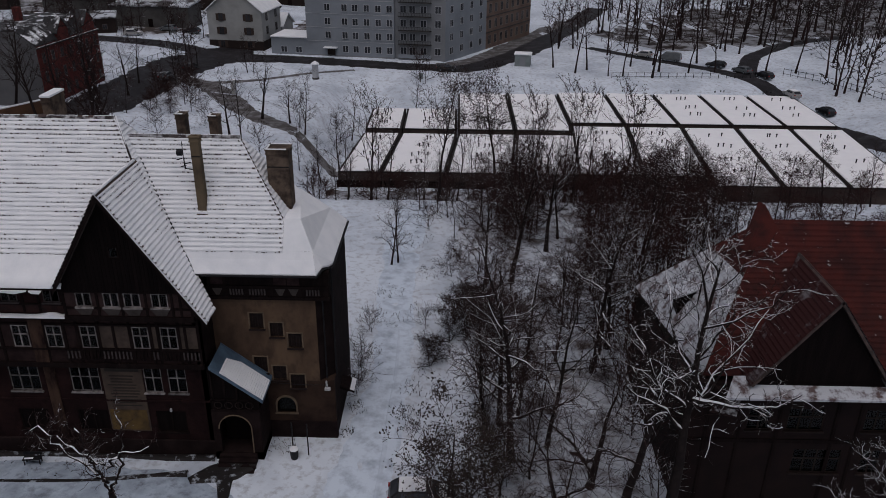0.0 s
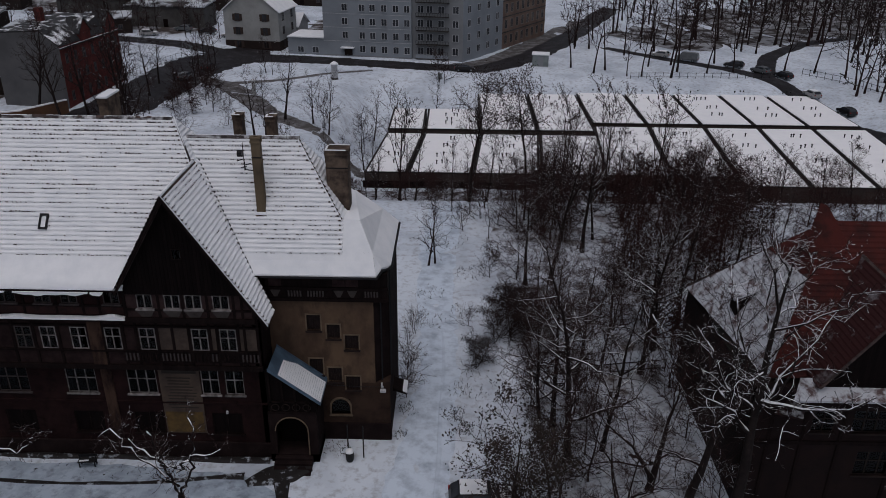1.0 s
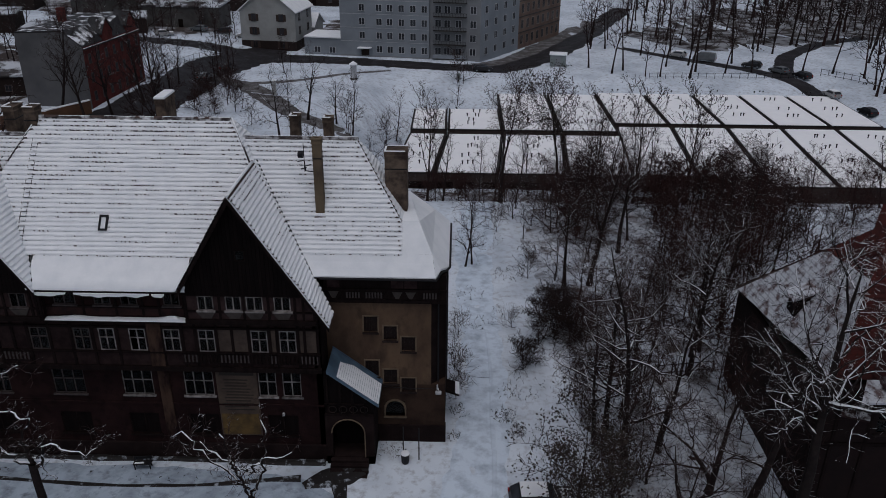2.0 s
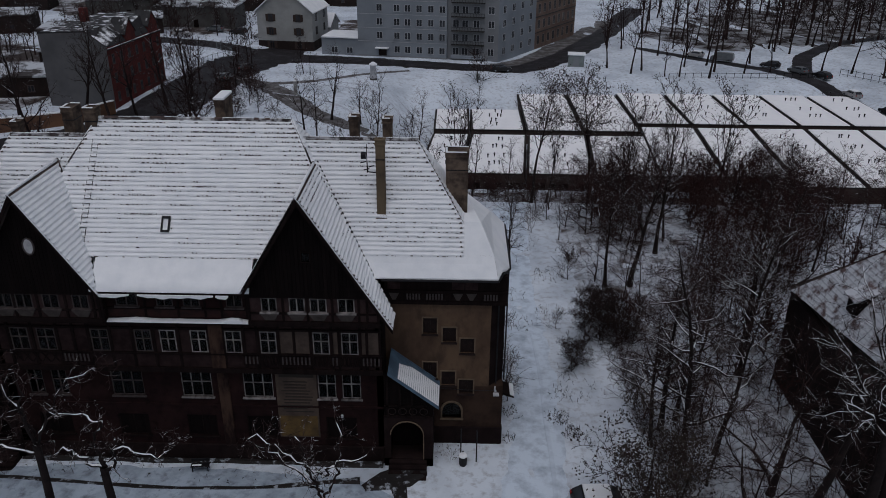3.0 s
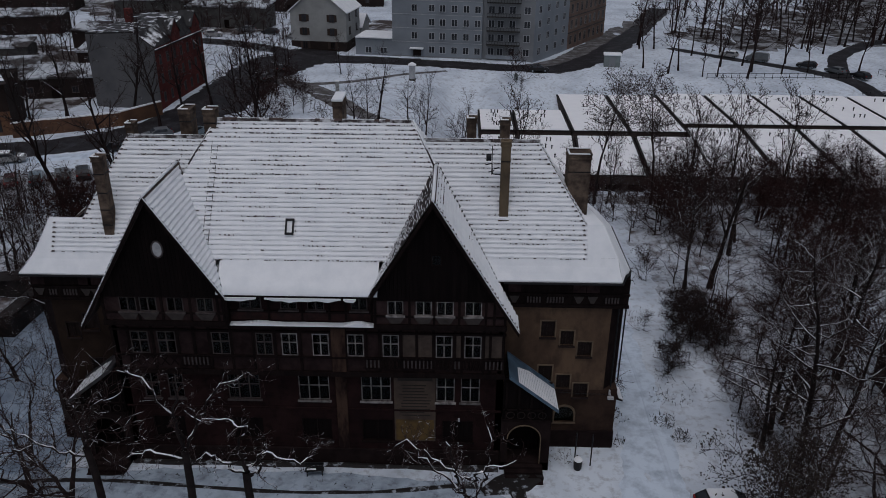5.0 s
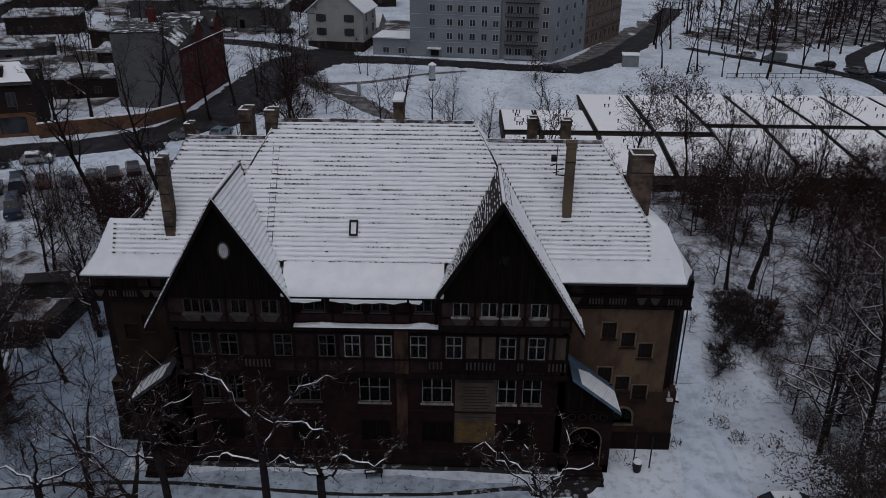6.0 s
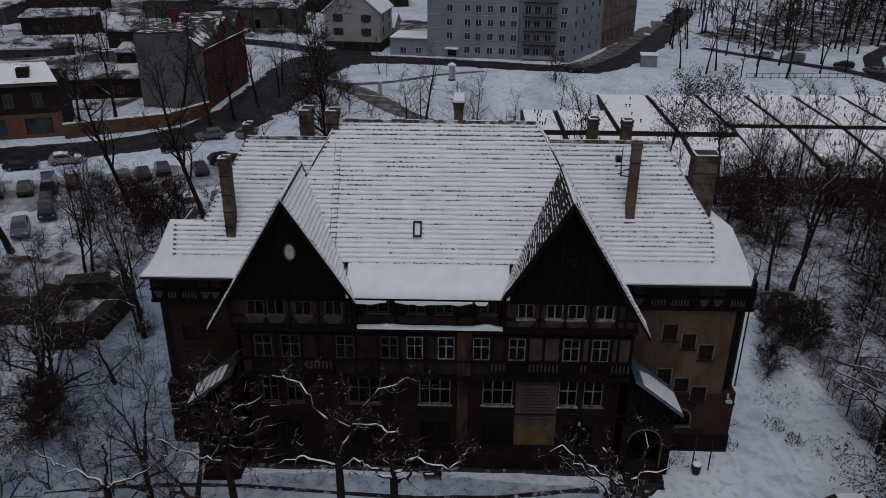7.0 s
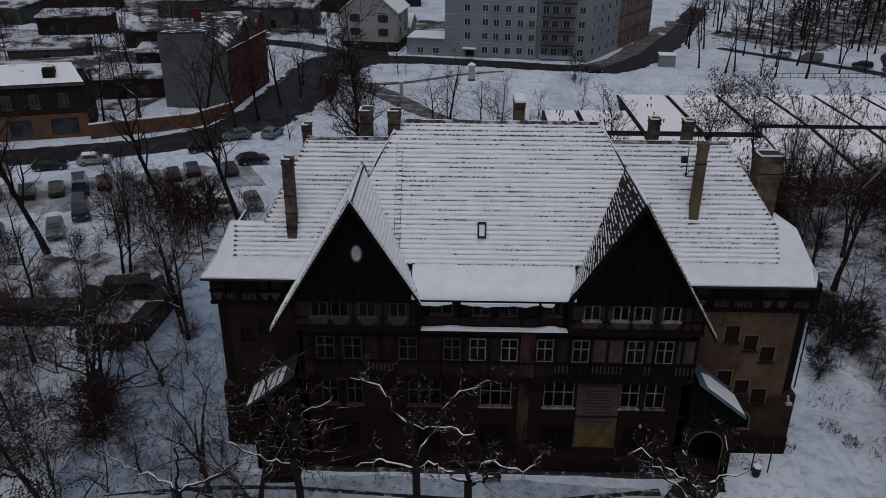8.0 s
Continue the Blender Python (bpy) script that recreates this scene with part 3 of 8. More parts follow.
    if sx > 0:
        ledge = Shape().prism([(xa - 0.3, yl + 0.05, 13.3), (xb, yl + 0.05, 13.3), (x_hip + 0.15, yb, 13.3), (xa - 0.3, yb, 13.3)], (0, 0, zl + 0.04 - 13.3))
        part("roof_ledge", ledge, m_snow_roof, house)
    else:
        part("roof_ledge", Shape().prism([(xa, yl, zl + 0.06), (xa, yl + 2.4, 13.2), (xa, yl, 13.2)], (xb - xa, 0, 0)), m_snow_roof, house)
    roof_slope(house, "wing_back_slope", [(x_eave if sx > 0 else x_hip, 2 * yr - ye, ze), (x0, 2 * yr - ye, ze), (x0, yb, zl), (x_hip, yb, zl)], course=0.9)
    # gutter and soffit
    bend = [(19.6, ye - 0.08, ze - 0.08), (19.88, 2.05, ze + 0.14), (20.2, 2.7, ze - 0.02), (x_eave + 0.06, yc, ze - 0.08)] if sx > 0 else [(x_eave, ye - 0.08, ze - 0.08)]
    line = [(x0 + 8.3 * sx, ye - 0.08, ze - 0.08), *bend, (x_eave + 0.08 * sx, 2 * yr - ye, ze - 0.08)]
    part("gutter", Shape().tube(line, [0.07] * len(line), 8), m_iron, house)
    edge = [(19.55, ye), (x_eave, yc)] if sx > 0 else [(x_eave, ye)]
    part("soffit", Shape().prism([(x0, ye, ze - 0.12), *[(a, b, ze - 0.12) for a, b in edge], (x_eave, 2 * yr - ye, ze - 0.12), (x0, 2 * yr - ye, ze - 0.12)], (0, 0, 0.1)), m_timber, house)
    r = Shape()
    x = min(x0, x_ridge)
    while x < max(x0, x_ridge) - 0.1:
        r.prism([(x, yr - 0.15, zr - 0.1), (x, yr - 0.05, zr + 0.09), (x, yr + 0.05, zr + 0.09), (x, yr + 0.15, zr - 0.1)], (0.4, 0, 0))
        x += 0.42
    part("ridge_tiles", r, m_tile_snow, house)


wing_roof(1, 14.35, 17.35, 18.45, 20.35)
wing_roof(-1, -11.5, -14.0, -16.1, -17.75)

# walls --------------------------------------------------------
X0, X1 = -11.8, 12.4
gf = [(3.41, 5.31), (-0.58, 1.38), (-5.1, -3.05), (8.2, 9.36), (9.76, 10.96), (-10.5, -9.5), (-8.95, -7.95)]
base_open = [(3.4, 5.4), (-0.55, 1.4), (-5.1, -3.1), (8.6, 10.6), (-10.3, -8.2)]
ff = [(-10.62, -9.52), (-8.97, -7.84), (-5.62, -4.5), (-2.89, -1.85), (-1.32, -0.33), (0.58, 1.6), (2.72, 3.74), (4.89, 5.9), (8.16, 9.18), (9.92, 10.96)]
at_r = [(5.29, 6.24), (6.97, 7.92), (8.22, 9.23), (9.89, 10.9)]
at_l = [(-10.71, -9.68), (-9.50, -8.47), (-7.87, -6.87), (-6.07, -5.07)]
at_m = [(-3.66, -2.33), (-1.2, -0.18), (0.43, 1.45), (3.05, 4.05)]

g0 = [(a, b, 5.08, 6.92) for a, b in gf] + [(a, b, 1.95, 3.6) for a, b in base_open]
part("ground_floor_wall", Shape().walls(X0, X1, -0.4, 7.4, 0.0, 0.45, g0), m_brick, house, "near-black brown brick wall of the lower storeys")
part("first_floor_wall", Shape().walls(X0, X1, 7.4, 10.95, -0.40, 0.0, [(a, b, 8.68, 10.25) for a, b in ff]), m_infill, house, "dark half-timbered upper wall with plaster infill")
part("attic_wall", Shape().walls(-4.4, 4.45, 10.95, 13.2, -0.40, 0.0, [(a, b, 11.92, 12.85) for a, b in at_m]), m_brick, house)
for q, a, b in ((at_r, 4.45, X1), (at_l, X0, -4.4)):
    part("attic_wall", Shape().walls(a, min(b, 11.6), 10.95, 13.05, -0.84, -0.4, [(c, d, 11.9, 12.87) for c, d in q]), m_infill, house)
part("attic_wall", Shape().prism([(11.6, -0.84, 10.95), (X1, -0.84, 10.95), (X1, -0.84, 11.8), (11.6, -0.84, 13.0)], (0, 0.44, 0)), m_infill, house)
# frames further left take the dim paint: weaker light put into colour
for a, b in gf:
    window(house, a, b, 5.08, 6.92, 0.0, 3 if b - a > 1.5 else 2, 2, m_white_frame if a > -1 else m_dim_frame)
for a, b in base_open:
    window(house, a, b, 1.95, 3.6, 0.0, 2, 1, m_timber, True, board=m_boards)
for a, b in ff:
    window(house, a, b, 8.68, 10.25, -0.40, 2, 2, m_white_frame if a > -2 else m_dim_frame, False, depth=0.04)
for a, b in at_m:
    window(house, a, b, 11.92, 12.85, -0.40, 2, 1, m_dim_frame, True, depth=0.06)
for a, b in at_r + at_l:
    window(house, a, b, 11.9, 12.87, -0.84, 2, 1, m_white_frame if a > 0 else m_dim_frame, True, depth=0.04)
    c, w = (a + b) / 2, (b - a) / 2
    part("bay_panel", Shape().prism([(c - w - 0.05, -0.98, 11.78), (c + w + 0.05, -0.98, 11.78), (c + w * 0.6, -0.90, 11.34), (c - w * 0.6, -0.90, 11.34)], (0, 0.14, 0)), m_bay, house, "pale tapered plaster panel under a window")


def rails(name, x0, x1, z0, z1, y, step_x, w=0.09, mat=None, parent=None):
    t = part(name, Shape().box(x0, x1, y - 0.03, y + 0.06, z1 - 0.08, z1).box(x0, x1, y - 0.03, y + 0.06, z0, z0 + 0.08), m_timber, parent or house)
    x = x0 + step_x / 2
    while x < x1 - w:
        part("baluster", Shape().box(x, x + w, y - 0.015, y + 0.03, z0 + 0.08, z1 - 0.08), mat or m_dim_frame, t)
        x += step_x
    return t
m_slate = material("dark_porch_tin", (0.03, 0.03, 0.034), (0.055, 0.055, 0.06), 1.2, 5, 0.4, 0.6, 0.6, 0.1)
m_brown_plaster = material("dark_brown_plaster", (0.030, 0.020, 0.015), (0.014, 0.0095, 0.008), 0.5, 7, 0.4, 0.7, 0.9, 0.2, spec=0.04)

m_infill_pale = material("paler_infill_plaster", (0.075, 0.055, 0.045), (0.042, 0.031, 0.026), 1.3, 7, 0.4, 0.65, 0.9, 0.3, 14.0)
m_redband = material("dull_red_boards", (0.030, 0.013, 0.012), (0.016, 0.009, 0.009), 2.0, 6, 0.4, 0.6, 0.8, 0.2)
m_sign = material("faded_sign_paint", (0.085, 0.062, 0.048), (0.048, 0.035, 0.029), 0.9, 6, 0.4, 0.7, 0.85, 0.1)
m_sign_yellow = material("yellowed_sign_paint", (0.115, 0.072, 0.027), (0.035, 0.025, 0.017), 0.9, 6, 0.4, 0.7, 0.85, 0.1)
m_sign_ink = material("sign_ink", (0.03, 0.025, 0.022), rough=0.8, bump=0)
m_surround = material("pale_window_surround", (0.15, 0.11, 0.075), (0.085, 0.062, 0.045), 2.0, 6, 0.4, 0.7, 0.9, 0.1)
m_brown_frame = material("brown_window_wood", (0.014, 0.0095, 0.009), (0.026, 0.016, 0.014), 3.0, 5, 0.4, 0.7, 0.7, 0.1)

# timber frame of the upper storeys
def post(x, z0, z1, y, w=0.17):
    part("timber_post", Shape().box(x - w / 2, x + w / 2, y - 0.07, y + 0.02, z0, z1), m_timber, house)


def beam(x0, x1, z, y, h=0.2, d=0.09):
    part("timber_beam", Shape().box(x0, x1, y - d, y + 0.02, z - h / 2, z + h / 2), m_timber, house)


for x in (-11.7, -10.75, -9.25, -7.7, -6.7, -5.75, -4.4, -3.05, -1.7, -0.15, 2.62, 3.9, 4.72, 6.05, 7.0, 8.02, 9.33, 9.78, 11.1, 11.5, 12.3):
    post(x, 7.5, 10.9, -0.40)
beam(X0 - 0.05, X1 + 0.05, 10.85, -0.40, 0.26, 0.14)
beam(X0 - 0.05, X1 + 0.05, 10.38, -0.40, 0.14)
beam(X0 - 0.05, X1 + 0.05, 8.60, -0.40, 0.12, 0.13)
beam(X0 - 0.05, X1 + 0.05, 7.42, -0.40, 0.34, 0.16)
for a, b in ((6.05, 8.0), (11.1, 12.3), (-7.6, -5.8), (3.75, 4.75), (9.2, 9.8)):
    rails("balustrade", a, b, 7.85, 8.58, -0.50, 0.24)
for a, b in ((8.05, 9.2), (9.85, 11.05), (4.8, 6.0), (-10.7, -7.8)):
    s = Shape()
    n = 5
    for i in range(n):
        c, d = a + (b - a) * i / n, a + (b - a) * (i + 1) / n
        s.prism([(c, -0.52, 7.85), (c + 0.09, -0.52, 7.85), (d, -0.52, 8.55), (d - 0.09, -0.52, 8.55)], (0, 0.05, 0))
        s.prism([(d - 0.09, -0.50, 7.85), (d, -0.50, 7.85), (c + 0.09, -0.50, 8.55), (c, -0.50, 8.55)], (0, 0.04, 0))
    part("lattice_panel", s, m_timber, house)
# pale boards beside the windows
for a, b in ((6.12, 6.92), (7.08, 7.96), (11.15, 11.45), (11.58, 12.22), (9.42, 9.7)):
    part("infill_panel", Shape().box(a, b, -0.425, -0.39, 8.72, 10.28), m_infill_pale, house, "paler plaster infill panel")
for q, a, b in ((at_r, 4.45, X1), (at_l, X0, -4.4)):
    beam(a, min(b, 12.2), 11.82, -0.84, 0.10, 0.1)
    beam(a, b, 11.12, -0.84, 0.32, 0.14)
    beam(max(a, -11.6), min(b, 11.6), 12.97, -0.84, 0.16, 0.12)
    xs = [a + 0.1] + [(q[i][1] + q[i + 1][0]) / 2 for i in range(3)] + [q[3][1] + 0.25, q[3][1] + 0.75, b - 0.1]
    for x in xs:
        post(x, 11.0, min(13.0, 19.0 - 1.665 * (abs(x) - 8.0)), -0.84, 0.15)
beam(-4.4, 4.45, 11.78, -0.40, 0.12)
beam(-4.4, 4.45, 13.05, -0.40, 0.2, 0.3)
for x in (-4.3, -1.9, 0.1, 1.75, 2.75, 4.3):
    post(x, 11.2, 13.0, -0.40, 0.14)
part("red_band", Shape().box(-4.4, 4.45, -0.43, -0.38, 11.2, 11.72), m_redband, house, "dull red boarded band")
# pent ledge with snow
part("pent_ledge", Shape().prism([(-4.35, -0.35, 11.08), (-4.35, -0.86, 10.98), (-4.35, -0.86, 10.92), (-4.35, -0.35, 10.92)], (8.85, 0, 0)), m_timber, house)
s = Shape()
n = 60
rim, top = [], []
for i in range(n + 1):
    x = -4.25 + 8.7 * i / n
    heap = 0.26 * math.exp(-((x + 2.4) / 0.8) ** 2) + 0.36 * math.exp(-((x - 3.5) / 0.7) ** 2) + 0.06 * math.exp(-((x - 0.5) / 1.5) ** 2)
    t = 0.02 + heap * (0.8 + 0.7 * noise.noise((x * 2.6, 0, 0)) + 0.3 * noise.noise((x * 7, 1, 0)))
    if x > 4.25:
        t *= 0.3
    t = max(t, 0.015)
    rim.append(((x, -0.84, 10.99), (x, -0.82, 10.99 + t * 0.8), (x, -0.68, 11.02 + t), (x, -0.45, 11.06 + t * 0.5)))
for i in range(n):
    for j in range(3):
        s.face([rim[i][j], rim[i + 1][j], rim[i + 1][j + 1], rim[i][j + 1]])
part("ledge_snow", s, m_snow_roof, house, "ragged heaps of snow on the pent ledge")
# stained strip, sign board
part("pilaster", Shape().cbox(1.75, 2.62, -0.52, -0.4, 7.55, 10.7, 0.03), m_pilaster, house, "stained plaster strip")
part("pilaster", Shape().cbox(1.8, 2.5, -0.10, 0.02, 1.2, 7.2, 0.03), m_pilaster, house)
sign = part("sign_board", Shape().cbox(5.5, 8.15, -0.06, 0.02, 2.0, 7.15, 0.02), m_sign, house, "faded painted sign board with a yellow foot")
part("yellow_field", Shape().box(5.6, 8.05, -0.085, -0.064, 2.1, 3.7), m_sign_yellow, sign)
random.seed(5)
part("heading_bar", Shape().box(5.75, 7.95, -0.085, -0.064, 6.70, 6.98), m_sign_ink, sign)
for i in range(11):
    z = 6.35 - i * 0.23
    a = 5.8 + random.random() * 0.3
    b = 7.9 - random.random() * 0.5
    part("text_bar", Shape().box(a, b, -0.082, -0.064, z - 0.035, z + 0.035), m_sign_ink, sign)
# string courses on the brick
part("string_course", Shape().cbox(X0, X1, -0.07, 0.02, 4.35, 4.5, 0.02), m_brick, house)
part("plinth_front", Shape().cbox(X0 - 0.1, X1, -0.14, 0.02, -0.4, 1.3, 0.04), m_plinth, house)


# wings
def wing(sx, xi, xo, win):
    """A plastered side wing; its outer corner is cut above the base."""
    a, b = min(xi, xo), max(xi, xo)
    yw, yd = 2.2, 9.8
    cut = 0.95
    holes = [(w[0], w[1], w[2], w[3]) for w in win]
    fa, fb = (a, b - cut) if sx > 0 else (a + cut, b)
    # the left wing takes darker colours than the right one
    part("wing_wall", Shape().walls(fa, fb, 4.7, 11.15, yw, yw + 0.4, holes), m_ochre if sx > 0 else m_brown_plaster, house, "weathered ochre plaster wall" if sx > 0 else "dark brown plaster wall")
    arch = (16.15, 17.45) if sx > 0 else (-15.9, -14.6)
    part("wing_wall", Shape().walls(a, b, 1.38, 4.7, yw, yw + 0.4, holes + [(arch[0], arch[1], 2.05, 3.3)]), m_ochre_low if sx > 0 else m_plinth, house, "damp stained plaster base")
    part("plinth", Shape().cbox(a, b + 0.06 if sx > 0 else b, yw - 0.1, yw + 0.4, -0.6, 1.38, 0.04) if sx > 0 else Shape().cbox(a - 0.06, b, yw - 0.1, yw + 0.4, -0.6, 1.38, 0.04), m_plinth, house)
    # cut corner and side wall, both darker than the plastered front
    c0 = Vector((xo - sx * cut, yw, 0))
    c1 = Vector((xo, yw + cut, 0))
    inn = Vector((-sx * 0.28, 0.28, 0))
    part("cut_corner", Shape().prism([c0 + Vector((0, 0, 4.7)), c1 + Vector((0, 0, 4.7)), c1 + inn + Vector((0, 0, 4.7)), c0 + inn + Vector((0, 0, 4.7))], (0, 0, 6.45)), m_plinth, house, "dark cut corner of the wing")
    part("corner_cap", Shape().prism([(xo, yw, 4.7), (xo - sx * cut, yw, 4.7), (xo, yw + cut, 4.7)], (0, 0, 0.05)), m_ochre_low, house)
    x0, x1 = (xo - 0.4, xo) if sx > 0 else (xo, xo + 0.4)
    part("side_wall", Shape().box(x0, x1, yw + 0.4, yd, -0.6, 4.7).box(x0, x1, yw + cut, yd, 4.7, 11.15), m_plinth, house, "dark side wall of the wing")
    # jettied half-timbered band under the eave
    part("band_wall", Shape().box(a, b - 0.0, yw - 0.12, yw + 0.3, 11.15, 13.0), m_timber, house)
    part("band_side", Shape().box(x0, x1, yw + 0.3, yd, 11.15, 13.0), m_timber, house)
    yb = yw - 0.12
    L = b - a
    for f0, f1 in ((0.17, 0.30), (0.33, 0.50), (0.80, 0.93)):
        r = rails("band_balustrade", a + L * f0, a + L * f1, 11.25, 11.85, yb - 0.06, 0.19, 0.10)
    for f in (0.08, 0.60, 0.71):
        x = a + L * f
        part("pointed_panel", Shape().prism([(x - 0.33, yb - 0.05, 11.78), (x + 0.33, yb - 0.05, 11.78), (x + 0.10, yb - 0.05, 11.30), (x - 0.10, yb - 0.05, 11.30)], (0, 0.06, 0)), m_bay, house)
        part("upper_panel", Shape().box(x - 0.4, x + 0.4, yb - 0.03, yb + 0.02, 12.05, 12.6), m_infill, house)
    part("timber_beam", Shape().box(a - 0.05, b + 0.05, yb - 0.1, yb + 0.02, 11.0, 11.22), m_timber, house)
    part("timber_beam", Shape().box(a - 0.05, b + 0.05, yb - 0.1, yb + 0.02, 11.86, 12.0), m_timber, house)
    for w in win:
        q = window(house, w[0], w[1], w[2], w[3], yw, 2, 1, m_brown_frame, True, fw=0.06, depth=0.2, bars=True, board=m_brown_frame)
        s = Shape()
        t = 0.09
        s.box(w[0] - t, w[0], yw - 0.035, yw + 0.02, w[2], w[3] + t).box(w[1], w[1] + t, yw - 0.035, yw + 0.02, w[2], w[3] + t).box(w[0], w[1], yw - 0.035, yw + 0.02, w[3], w[3] + t)
        part("surround", s, m_surround if sx > 0 else m_brown_frame, q, "pale plaster surround" if sx > 0 else "dark brown window surround")
    # arched window
    s, c, r = Shape(), (arch[0] + arch[1]) / 2, (arch[1] - arch[0]) / 2
    for i in range(14):
        t0, t1 = math.pi * i / 14, math.pi * (i + 1) / 14
        pts = [(c + (r + d) * math.cos(t), yw - 0.05, 2.72 + (r + d) * math.sin(t)) for t, d in ((t0, 0.11), (t1, 0.11), (t1, -0.03), (t0, -0.03))]
        s.prism(pts, (0, 0.1, 0))
    for x in (arch[0] - 0.1, arch[1]):
        s.box(x, x + 0.1, yw - 0.05, yw + 0.05, 2.05, 2.72)
    s.box(arch[0] - 0.15, arch[1] + 0.15, yw - 0.1, yw + 0.05, 1.95, 2.05)
    q = part("arched_window", s, m_surround, house, "arched window with a pale rim")
    part("pane", Shape().box(arch[0], arch[1], yw + 0.15, yw + 0.17, 2.05, 3.3), m_glass, q)


wing(1, 12.4, 20.2, [(14.86, 15.75, 8.72, 9.9), (16.14, 17.0, 8.12, 9.2), (17.3, 18.2, 7.3, 8.4), (14.86, 15.75, 5.3, 6.55), (16.08, 16.98, 4.74, 5.85), (17.25, 18.2, 4.12, 5.2)])
wing(-1, -11.8, -17.5, [(-14.7, -13.8, 8.72, 9.9), (-15.9, -15.1, 8.12, 9.2), (-14.7, -13.8, 5.3, 6.5)])
m_lamp = material("pale_lamp_enamel", (0.46, 0.46, 0.47), (0.30, 0.30, 0.31), 3.0, 4, 0.4, 0.7, 0.5, 0.0)
for y, x in ((2.35, 19.72), (2.9, 20.28)):
    part("drainpipe", Shape().tube([(x, y - 0.12, 13.0), (x, y - 0.1, 11.6), (x, y - 0.08, 4.9)], [0.05] * 3, 7), m_iron, house)
part("wall_lamp", Shape().cbox(19.55, 19.95, 1.85, 2.1, 4.15, 4.32, 0.03).tube([(19.75, 2.15, 4.45), (19.75, 1.98, 4.4), (19.75, 1.95, 4.3)], [0.03] * 3, 6).cbox(19.62, 19.72, 2.0, 2.2, 4.4, 4.75, 0.02), m_lamp, house, "pale lamp on an iron bracket")
part("wall_lamp", Shape().cbox(9.6, 9.74, -0.12, 0.0, 3.62, 3.84, 0.02), m_lamp, house, "small pale wall lamp")
part("cable", Shape().tube([(16.0, 2.1, 4.55), (17.2, 2.14, 4.45), (18.4, 2.14, 4.4), (19.7, 2.12, 4.42)], [0.018] * 4, 5), m_iron, house)
can = part("side_canopy", Shape().prism([(20.2, 4.4, 2.75), (21.2, 4.4, 2.35), (21.2, 4.4, 2.22), (20.2, 4.4, 2.55)], (0, 1.5, 0)), m_timber, house, "small dark canopy on the side wall")
part("canopy_snow", Shape().prism([(20.9, 4.42, 2.48), (21.2, 4.42, 2.36), (21.2, 4.42, 2.42), (20.9, 4.42, 2.55)], (0, 1.45, 0)), m_snow_roof, can)
# inner closing walls; unseen floors and partitions carry room darkness in colour
part("back_wall", Shape().box(-17.1, 19.8, 9.4, 9.8, -0.6, 13.0), m_plinth, house)
for a, b in ((X0, X0 + 0.4), (X1 - 0.4, X1)):
    part("return_wall", Shape().prism([(a, -0.4, 7.4), (a, 0.0, 7.4), (a, 0.0, -0.4), (a, 2.2, -0.4), (a, 2.2, 11.8 if a > 0 else 12.8), (a, -0.4, 11.8 if a > 0 else 12.8)], (b - a, 0, 0)), m_plinth, house)
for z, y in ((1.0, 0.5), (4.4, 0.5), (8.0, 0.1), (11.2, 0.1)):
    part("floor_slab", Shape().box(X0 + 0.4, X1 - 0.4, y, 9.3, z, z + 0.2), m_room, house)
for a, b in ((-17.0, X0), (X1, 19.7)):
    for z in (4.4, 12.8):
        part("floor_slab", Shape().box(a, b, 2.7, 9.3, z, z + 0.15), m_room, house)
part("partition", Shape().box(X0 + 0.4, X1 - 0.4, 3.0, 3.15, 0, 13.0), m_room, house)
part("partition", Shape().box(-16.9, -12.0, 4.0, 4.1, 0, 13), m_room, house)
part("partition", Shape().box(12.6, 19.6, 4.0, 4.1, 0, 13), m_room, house)


